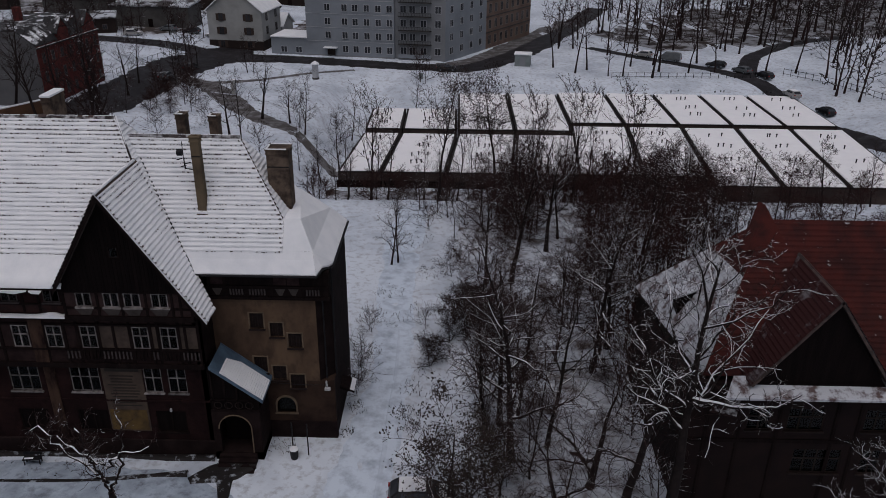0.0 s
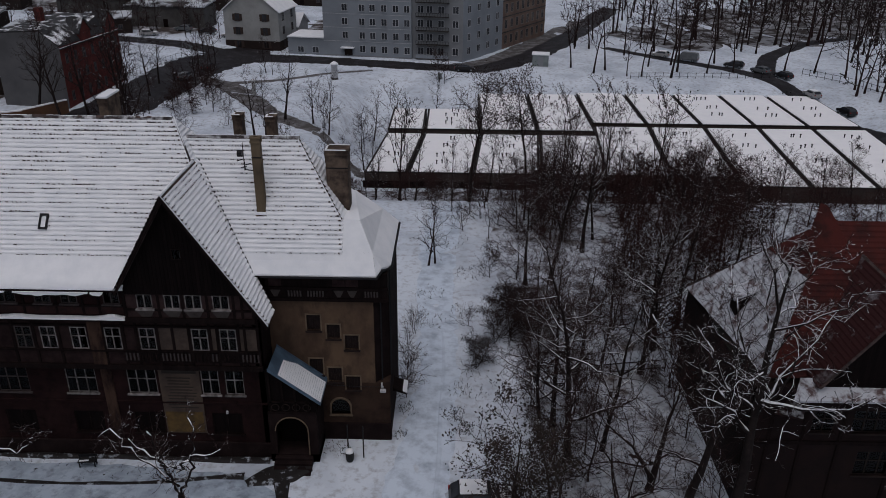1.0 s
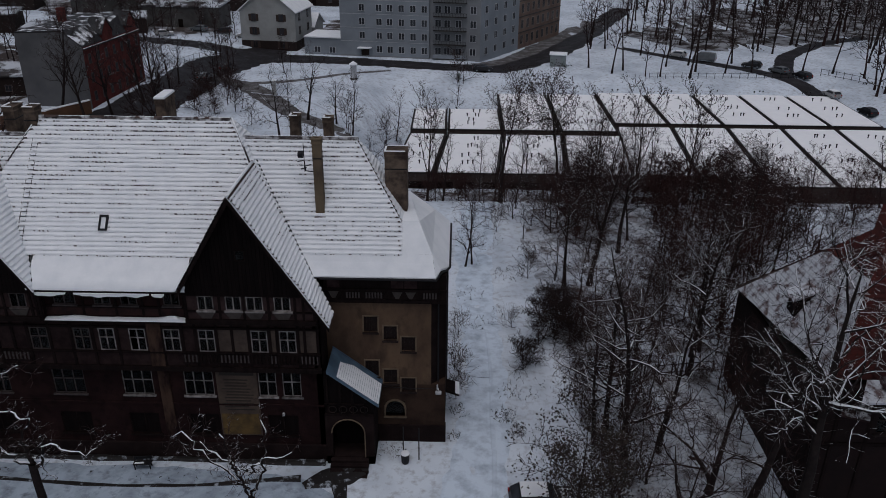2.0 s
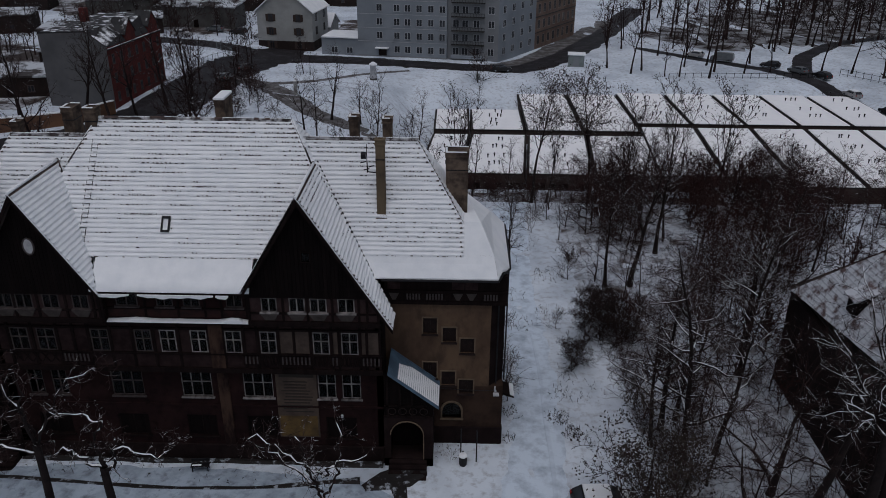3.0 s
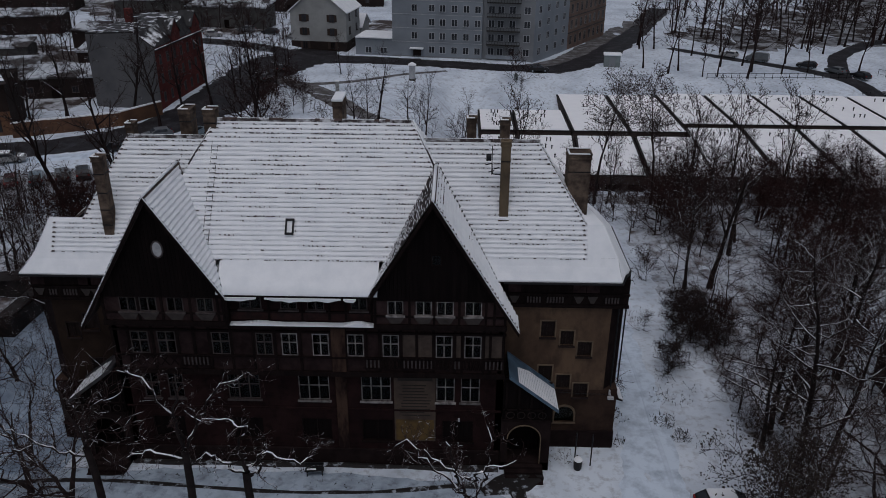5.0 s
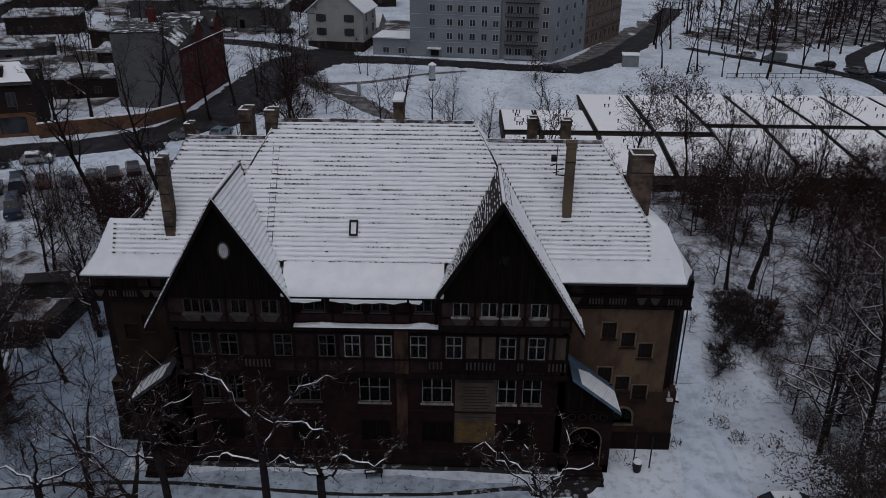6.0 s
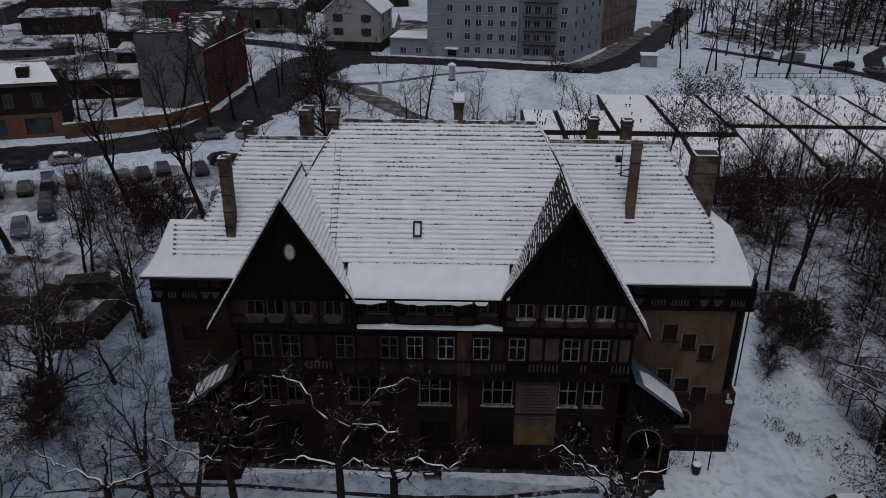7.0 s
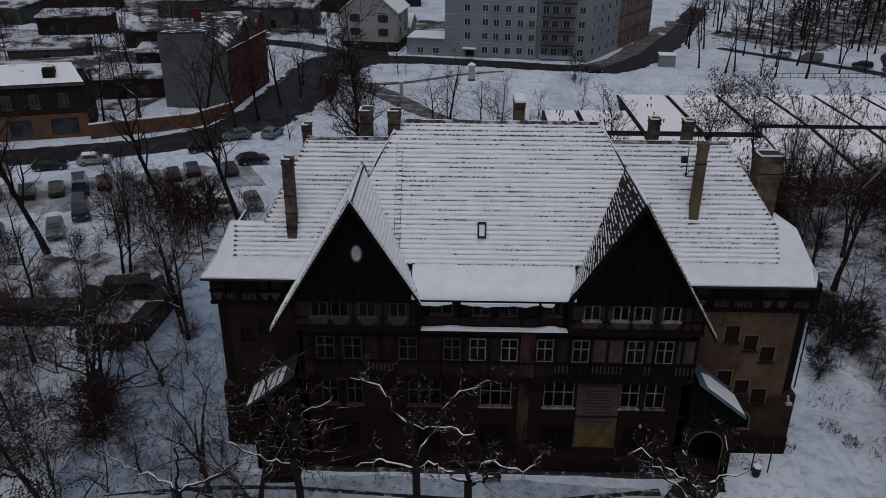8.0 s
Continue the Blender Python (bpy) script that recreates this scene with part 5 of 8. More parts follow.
def red_house():
    t = thing("red_brick_house", pose(0, 0, 0), "old red brick tenement with blind grey side wall", "house")
    a, b = Vector((-49.4, 84.0, 0)), Vector((-38.4, 82.9, 0))
    c = Vector((-36.6, 101.8, 0))
    d = Vector((-47.5, 103.0, 0))
    up = Vector((0, 0, 1))
    part("wall", Shape().prism([v - up * 1 for v in (a, b, c, d)], (0, 0, 12.3)), m_redbrick, t, "dark red brick street front")
    o = Vector((0, -0.06, 0))
    part("blind_wall", Shape().prism([a + o - up, b + o - up, b + o + up * 11.3, b.lerp(a, 0.28) + o + up * 13.6, a + o + up * 13.2], (0, 0.12, 0)), m_greywall, t, "blind grey rendered party wall")
    # mansard
    e, f, g, h = a + up * 11.3, b + up * 11.3, c + up * 11.3, d + up * 11.3
    i = [p.lerp((a + c) / 2 + up * 11.3, 0.30) + up * 2.6 for p in (e, f, g, h)]
    i[0], i[1] = e + up * 1.9, e.lerp(f, 0.72) + up * 2.3
    for q in ((f, g, i[2], i[1]), (g, h, i[3], i[2]), (h, e, i[0], i[3])):
        part("roof_slope", Shape().prism(q, (0, 0, 0.2)), m_slate_bare, t)
    part("roof_top", Shape().prism(i, (0, 0, 0.22)), m_slate_dark, t)
    al = (c - b).normalized()
    out = Vector((al.y, -al.x, 0))
    L = (c - b).length
    for r in range(3):
        for k in range(7):
            face_window(t, b + al * (1.6 + k * (L - 3) / 6) + up * (2.6 + 3.0 * r), al, out, 0.62, 1.4, m_dimtrim)
    part("cornice", Shape().prism([b + up * 10.9, c + up * 10.9, c + out * 0.35 + up * 10.9, b + out * 0.25 + up * 10.9], (0, 0, 0.22)), m_slate_bare, t)
    for k, s in ((1, 0.42), (2, 0.86)):
        p = b + al * (L * s)
        w = 1.7
        pr = [p - al * w + up * 10.8, p + al * w + up * 10.8, p + al * w + up * 12.6, p + up * 14.6, p - al * w + up * 12.6]
        dm = part("dormer", Shape().prism([v + out * 0.1 for v in pr], -out * 2.4), m_redbrick, t)
        for sg in (-1, 1):
            part("dormer_roof", Shape().prism([p + out * 0.25 + up * 14.6, p + al * (sg * (w + 0.3)) + out * 0.25 + up * 12.3, p + al * (sg * (w + 0.3)) - out * 2.6 + up * 12.3, p - out * 2.6 + up * 14.6], (0, 0, 0.2)), m_slate_bare, dm)
    part("chimney", Shape().box(-46, -45, 92, 93.2, 13, 16), m_redbrick, t)


m_slate_snow = snow_lying(material("slate_with_snow", (0.04, 0.04, 0.042), (0.025, 0.025, 0.027), 0.8, 6, 0.4, 0.6, 0.6, 0.2), 0.55, 0.75, patch=0.5, amount=0.3)
m_slate_bare = snow_lying(material("bare_wet_slate", (0.04, 0.04, 0.042), (0.025, 0.025, 0.027), 0.8, 6, 0.4, 0.6, 0.6, 0.2), 0.76, 0.92, patch=0.6, amount=0.3)
m_slate_dark = snow_lying(material("dark_tarred_roof", (0.03, 0.03, 0.032), (0.02, 0.02, 0.022), 0.8, 6, 0.4, 0.6, 0.6, 0.2), 1.04, 1.14, patch=0.8, amount=0.3)
m_dimtrim = material("dull_window_trim", (0.10, 0.08, 0.078), (0.06, 0.048, 0.046), 1.0, 4, 0.4, 0.7, 0.8, 0.0)
red_house()


m_old_roof = material("tar_roof_with_snow_patches", (0.46, 0.49, 0.53), (0.05, 0.045, 0.045), 0.22, 8, 0.46, 0.56, 0.8, 0.2)


def corner_shop():
    t = thing("corner_shop_house", pose(-63.0, 66.5, 1.6, 0, 0, 17), "brown two-storey shop house with an ochre ground floor and snowy roof", "house")
    part("wall", Shape().box(-12, 8, 0, 10, -1, 7.2), m_darkbrown, t)
    part("shop_front", Shape().walls(-12, 8, -1, 3.2, -0.12, 0.0, [(3.0, 6.6, 0.2, 2.6), (-2.5, 0.5, 0.2, 2.6), (-9, -6, 0.2, 2.6)]), m_orange, t, "faded ochre shop front")
    for x in (4.8, -1.0, -7.5):
        part("shop_window", Shape().box(x - 1.7, x + 1.7, -0.03, 0.0, 0.2, 2.6), m_far_glass, t)
    for x in (-9.5, -5.8, -2.2, 1.4, 5.2):
        face_window(t, (x, 0, 4.2), (1, 0, 0), (0, -1, 0), 1.1, 1.9, m_dimtrim)
    part("cornice", Shape().box(-12.3, 8.3, -0.4, 0.2, 7.2, 7.5), m_dimtrim, t)
    part("roof", Shape().prism([(-12.3, -0.4, 7.5), (8.3, -0.4, 7.5), (6.5, 3.6, 9.6), (-12.3, 3.6, 9.6)], (0, 0, 0.2)), m_slate_snow, t)
    part("roof_top", Shape().prism([(-12.3, 3.6, 9.6), (6.5, 3.6, 9.6), (6.5, 10, 9.0), (-12.3, 10, 9.0)], (0, 0, 0.25)), m_old_roof, t)
    part("skylight", Shape().box(3.0, 4.6, 0.6, 2.0, 8.2, 9.5), m_darkbrown, t)


corner_shop()


def garden_wall():
    t = thing("garden_wall", pose(0, 0, 0), "faded orange rendered street wall with snow on its coping", "wall")
    pts = [(-54.6, 67.0), (-50.5, 69.6), (-45.5, 71.9), (-41.5, 74.0), (-37.5, 80.5)]
    for (a, b), (c, d) in zip(pts, pts[1:]):
        n = Vector((-(d - b), c - a, 0)).normalized() * 0.3
        z = height(a, b)
        part("wall_panel", Shape().prism([(a, b, z - 1), (c, d, z - 1), (c + n.x, d + n.y, z - 1), (a + n.x, b + n.y, z - 1)], (0, 0, 3.1)), m_orange, t)
        part("coping", Shape().prism([(a, b, z + 2.1), (c, d, z + 2.1), (c + n.x * 1.6, d + n.y * 1.6, z + 2.1), (a + n.x * 1.6, b + n.y * 1.6, z + 2.1)], (0, 0, 0.16)), m_snow_roof, t)


garden_wall()


def shed(x, y, w, d, h, rz, mat, label="flat shed under thick snow", zg=None):
    t = thing("shed", pose(x, y, height(x, y) if zg is None else zg, 0, 0, rz), label, "shed")
    part("wall", Shape().box(-w / 2, w / 2, 0, d, -1, h), mat, t)
    part("roof", Shape().prism([(-w / 2 - 0.3, -0.3, h), (w / 2 + 0.3, -0.3, h), (w / 2 + 0.3, d + 0.3, h + 0.7), (-w / 2 - 0.3, d + 0.3, h + 0.7)], (0, 0, 0.3)), m_old_roof, t)
    for q in (-0.3, 0.25):
        face_window(t, (q * w, 0, 1.0), (1, 0, 0), (0, -1, 0), 0.9, 1.0, m_dimtrim)
    part("door", Shape().box(-0.6, 0.6, -0.06, 0, 0, 2.1), m_timber, t)


for q in ((-58, 88, 13, 7, 3.4, 10, m_darkbrown), (-70, 96, 10, 6, 3.0, 20, m_darkbrown), (-60, 112, 9, 6, 2.8, 5, m_darkbrown), (-82, 112, 14, 7, 3.2, 12, m_concrete), (-66, 131, 16, 7, 3.6, 3, m_darkbrown), (-48, 158, 20, 8, 5, -5, m_concrete), (-92, 146, 16, 8, 4, 10, m_darkbrown), (-70, 172, 22, 9, 4.5, 4, m_concrete), (-38, 186, 20, 9, 5.5, -6, m_darkbrown), (-108, 182, 22, 9, 5, 8, m_darkbrown), (-80, 206, 24, 10, 6, 0, m_concrete), (-24, 212, 20, 10, 5, 4, m_darkbrown), (-50, 200, 14, 8, 5, 14, m_concrete), (-58, 148, 10, 6, 3.4, 20, m_darkbrown), (-118, 160, 14, 8, 4, -10, m_concrete)):
    shed(*q)


# ---------- flat roofs in the hollow ----------
def askew(sh, k, d):
    """Leans a plan sideways towards its front edge."""
    sh.v = [(x + k * (y - d), y, z) for x, y, z in sh.v]
    return sh


m_snow_flat = material("deep_level_snow", (0.86, 0.86, 0.875), (0.80, 0.80, 0.825), 0.5, 5, 0.4, 0.8, 0.7, 0.15, 5.0)


def garages():
    zr = -2.15
    xs = [12.9, 19.2, 28.5, 38.2, 47.9, 57.4, 66.8, 76.0, 85.2, 94.4]
    for row in (0, 1):
        for i, (a, b) in enumerate(zip(xs, xs[1:])):
            if row == 0:
                y0, y1 = 64.6, (83.7 if b < 53 else 89.2)
                if a > 60:
                    y0 = 60.8
            else:
                y0, y1 = (86.6, 99.5 + (0 if b < 30 else 12)) if b < 53 else (91.6, 118.6)
            t = thing("garage_hall", pose(a, y0, zr), "long flat-roofed brick hall under smooth snow with small vents", "garage", "rows of flat halls")
            w, d = b - a, y1 - y0
            skew = 0.085 if row == 0 else 0.0
            part("wall", askew(Shape().box(0.12, w - 0.12, 0.1, d - 0.1, -4.2, -0.18), skew, d), m_garage, t)
            part("roof_slab", askew(Shape().box(0.1, w - 0.1, 0.0, d, -0.18, -0.02), skew, d), m_black_gap, t)
            part("roof_snow", askew(Shape().cbox(0.45, w - 0.45, 0.15, d - 0.15, -0.02, 0.10, 0.06), skew, d), m_snow_flat, t)
            random.seed(i * 7 + row)
            for gy in (0.2, 0.38, 0.62, 0.82):
                for gx in (0.40, 0.5, 0.60):
                    if random.random() < 0.75:
                        y = d * gy + random.uniform(-0.4, 0.4)
                        x = w * gx + random.uniform(-0.3, 0.3) + skew * (y - d)
                        v = part("vent", Shape().tube([(x, y, 0.0), (x, y, 0.55)], [0.09, 0.09], 6).tube([(x, y, 0.55), (x, y, 0.68)], [0.17, 0.12], 6), m_iron, t)
            if row == 0 and a < 60:
                for k in range(3):
                    x = w * (k + 0.5) / 3
                    part("gate", askew(Shape().cbox(x - 1.2, x + 1.2, -0.02, 0.12, -4.1, -1.4, 0.02), skew, d), m_timber, t)


m_garage = material("sooty_garage_wall", (0.045, 0.034, 0.031), (0.08, 0.06, 0.052), 0.4, 8, 0.4, 0.7, 0.9, 0.3)
garages()


def lean_to():
    """Low tar-roofed sheds round a small yard."""
    ring = [(-50.0, 15.5), (-41.5, 17.0), (-33.6, 17.4), (-34.0, 21.4), (-30.1, 22.1), (-28.75, 21.2), (-29.2, 15.1), (-33.05, 14.35)]
    for (a, b), (c, d) in zip(ring, ring[1:]):
        v = Vector((c - a, d - b, 0))
        n = Vector((-v.y, v.x, 0)).normalized() * 1.3
        z = height(a, b)
        t = thing("lean_to", pose(a, b, z), "low dark lean-to shed with a tar-black roof", "shed", "sheds round the yard")
        part("wall", Shape().prism([(0, 0, -0.5), v - Vector((0, 0, 0.5)), v + n - Vector((0, 0, 0.5)), n - Vector((0, 0, 0.5))], (0, 0, 2.2)), m_black_gap, t)
        part("roof", Shape().prism([-n * 0.1 + Vector((0, 0, 1.7)), v - n * 0.1 + Vector((0, 0, 1.7)), v + n * 1.1 + Vector((0, 0, 1.95)), n * 1.1 + Vector((0, 0, 1.95))], (0, 0, 0.12)), m_black_gap, t)


lean_to()

# ---------- streets ----------
m_pathdirt = material("muddy_path", (0.075, 0.07, 0.068), (0.22, 0.22, 0.235), 0.5, 7, 0.45, 0.7, 0.8, 0.4, 4.0)
m_track = material("packed_track_snow", (0.50, 0.54, 0.61), (0.33, 0.35, 0.39), 0.8, 7, 0.42, 0.66, 0.8, 0.4, 3.0)
m_wood_floor = material("wood_litter", (0.26, 0.27, 0.29), (0.03, 0.024, 0.022), 0.25, 8, 0.42, 0.56, 0.9, 0.5, 3.0)
m_grove = material("littered_grove_snow", (0.46, 0.50, 0.56), (0.075, 0.06, 0.055), 0.42, 9, 0.47, 0.66, 0.9, 0.6, 2.4, third=(0.17, 0.15, 0.145), fine=2.0)
# snow darkened and blued: the shade before the house is in its colour
m_yard_shade = material("shaded_yard_snow", (0.38, 0.445, 0.525), (0.23, 0.275, 0.33), 0.5, 9, 0.42, 0.66, 0.85, 0.5, 2.0, third=(0.12, 0.135, 0.16), fine=1.4)
m_garden = material("dark_winter_garden", (0.055, 0.045, 0.042), (0.46, 0.48, 0.52), 0.16, 8, 0.47, 0.60, 0.9, 0.6, 2.0, third=(0.03, 0.024, 0.023), fine=1.2)
# dimmer snow colour, painting in the weak light beside the house
m_side_dim = material("dimmed_side_snow", (0.30, 0.37, 0.46), (0.17, 0.215, 0.28), 0.6, 7, 0.42, 0.66, 0.8, 0.4, 3.0)
m_faint = material("faint_wheel_track_snow", (0.54, 0.61, 0.70), (0.40, 0.46, 0.545), 0.9, 8, 0.40, 0.64, 0.8, 0.4, 3.0)
m_mud = material("wet_mud", (0.018, 0.016, 0.016), (0.30, 0.33, 0.37), 1.7, 8, 0.56, 0.66, 0.6, 0.4, 6.0)
strip("street_road", [(-95, 50), (-62, 58.5), (-48, 63), (-38, 69), (-32.5, 80), (-30.5, 100), (-29, 120), (-24, 133), (-20, 150), (-28, 200), (-40, 300)], [9, 9, 9, 9.5, 11, 12, 13, 13, 8, 7, 7], m_asphalt, 0.06, "dark wet asphalt street edged with slush")
strip("street_road", [(-24, 133), (-8, 131.5), (8, 128), (22, 124.5), (32, 127), (42, 142), (50, 160), (58, 178), (72, 215)], [11, 8.5, 8, 8, 8.5, 8.5, 8, 7, 7], m_asphalt, 0.075, "dark asphalt street curving past the apartment building")
strip("pavement", [(24, 128.6), (31, 131.5), (37.5, 143), (44.5, 157.5), (51, 171), (60, 190)], [3, 7, 8, 8, 8, 8], m_pathdirt, 0.05, "dark slushy pavement under the tall buildings", "pavement")
strip("street_road", [(-24, 133), (-50, 141), (-80, 150), (-120, 170)], [8, 7, 6, 6], m_asphalt, 0.085, "dark side street with slush")
strip("park_road", [(60, 152), (74, 137), (84, 128.5), (91, 116), (94.5, 100), (100, 80)], [3.5, 4, 4.5, 4.5, 4.5, 4.5], m_asphalt, 0.06, "narrow wet lane through the snowy park")
strip("park_road", [(88, 122), (96, 143), (110, 160), (130, 172)], [5, 4.5, 4.5, 4.5], m_asphalt, 0.07, "narrow wet lane through the snowy park")
strip("park_path", [(-29, 112), (-20, 108), (-14, 99), (-7, 87), (2, 78), (11, 69)], [4.0, 5.0, 5.5, 4.4, 3.2, 2.4], m_pathdirt, 0.05, "bare muddy path through the snow", "path")
strip("park_path", [(-20, 108), (-12, 110), (-2, 118), (7, 121.5)], [2.6, 2.2, 1.8, 1.6], m_pathdirt, 0.06, "bare muddy path through the snow", "path")
strip("parking_ground", [(-72, 38), (-52, 44), (-40, 48), (-28, 55)], [13, 13, 12, 9], m_snow_lot, 0.04, "slushy grey snow of the parking lot", "ground")
strip("pavement", [(-70, 51.5), (-56, 55.0), (-44, 58.5), (-33, 63.5), (-26, 70)], [3, 3, 3, 3, 3], m_path, 0.10, "snow-covered pavement", "pavement")
strip("walked_path", [(18, -20), (21.5, -8), (23, 2), (23.5, 12), (22.5, 24), (23, 40), (24, 52)], [6.5, 5.5, 4.2, 3.6, 4.0, 4.2, 5.0], m_path, 0.03, "trodden snow path beside the house", "path")
for k, (x, y) in enumerate(((2, 96), (5, 99), (8.5, 101), (-3, 92))):
    strip("wheel_track", [(x - 14, y + 9), (x - 5, y + 6), (x + 2, y - 2), (x + 5, y - 12)], [0.5, 0.6, 0.6, 0.4], m_track, 0.045 + 0.004 * k, "faint wheel track curving through the snow", "path")
strip("wheel_track", [(22.0, -22), (23.0, -9), (23.75, -1), (23.5, 5), (23.9, 11), (23.5, 17)], [0.4, 0.5, 0.4, 0.5, 0.4, 0.2], m_faint, 0.05, "faint wheel track curving through the snow", "path")
# these two strips carry the yard's shade in their colour
strip("front_yard", [(-24, -7.2), (-16, -7.4), (-8, -7.5), (0, -7.4), (8, -7.5), (12.5, -8.5), (16, -11)], [12, 14.6, 15.0, 14.8, 15, 13, 8], m_yard_shade, 0.16, "grey-blue snow before the house, its shade painted in", "ground")
strip("side_yard", [(-21.5, -4), (-22.5, 4), (-24, 12), (-25, 20), (-26, 30)], [13, 14, 14, 13, 12], m_side_dim, 0.07, "grey-blue snow beside the house, its dimness painted in", "ground")
strip("front_rut", [(-24, -3.4), (-20, -2.6), (-16, -2.2), (-12.9, -2.15), (-9.3, -2.6), (-6.2, -2.7), (-3.3, -3.1), (-0.5, -3.0), (2.1, -3.2), (4.4, -2.85), (6.5, -2.75), (8.8, -2.2), (10.9, -1.95)], [0.1, 0.3, 0.5, 0.25, 0.5, 0.3, 0.55, 0.25, 0.45, 0.3, 0.6, 0.3, 0.7], m_mud, 0.21, "dark wet rut in the snow before the house", "path")
strip("scrub_floor", [(36, -14), (36, 4), (35.5, 20), (36, 40), (38, 57)], [11, 12, 14, 17, 18], m_grove, 0.04, "leaf-littered thin snow under the trees", "ground")
strip("scrub_floor", [(-31, -14), (-34, -4), (-37, 6), (-42, 14)], [5, 7, 8, 10], m_grove, 0.05, "leaf-littered thin snow under the trees", "ground")
strip("scrub_floor", [(-20, 30), (-40, 22), (-70, 18)], [10, 18, 22], m_scrub, 0.05, "leaf-littered thin snow under the trees", "ground")
strip("scrub_floor", [(10, 61), (30, 61.5), (52, 60), (90, 56)], [4.5, 4.5, 4.5, 5], m_scrub, 0.05, "dark littered strip before the halls", "ground")
strip("garden_ground", [(-52, 88), (-66, 92), (-90, 100), (-130, 116)], [16, 20, 26, 40], m_garden, 0.09, "dark winter gardens with patchy snow", "ground")
strip("garden_ground", [(-52, 100), (-75, 112), (-110, 130), (-160, 150)], [24, 34, 46, 60], m_garden, 0.05, "dark winter gardens with patchy snow", "ground")
strip("garden_ground", [(-15, 147), (-11, 160), (-6, 185)], [9, 13, 20], m_garden, 0.08, "dark winter gardens with patchy snow", "ground")
strip("garden_ground", [(-40, 152), (-60, 170), (-90, 200), (-130, 240)], [14, 30, 40, 60], m_garden, 0.07, "dark winter gardens with patchy snow", "ground")
strip("wood_floor", [(70, 160), (110, 185), (170, 220), (260, 260)], [30, 56, 90, 130], m_wood_floor, 0.05, "dark leaf-littered floor of the wood", "ground")
strip("wall_foot", [(-12, -0.25), (-9, -0.4), (-6, -0.2), (-3, -0.45), (0, -0.2), (3, -0.4), (6, -0.25), (9, -0.5), (12.3, -0.35)], [0.3, 0.5, 0.2, 0.6, 0.3, 0.4, 0.2, 0.6, 0.6], m_mud, 0.19, "bare wet earth along the foot of the wall", "path")
strip("bare_patch", [(11.2, -2.7), (12.5, -1.7), (13.8, -1.3), (15.2, -1.0)], [0.7, 2.1, 2.5, 0.6], m_mud, 0.20, "bare wet ground before the porch", "path")
strip("bare_patch", [(13.3, -1.8), (13.7, -3.2), (13.9, -4.8), (14.3, -6.5)], [1.4, 1.0, 0.7, 0.3], m_mud, 0.21, "bare wet ground before the porch", "path")


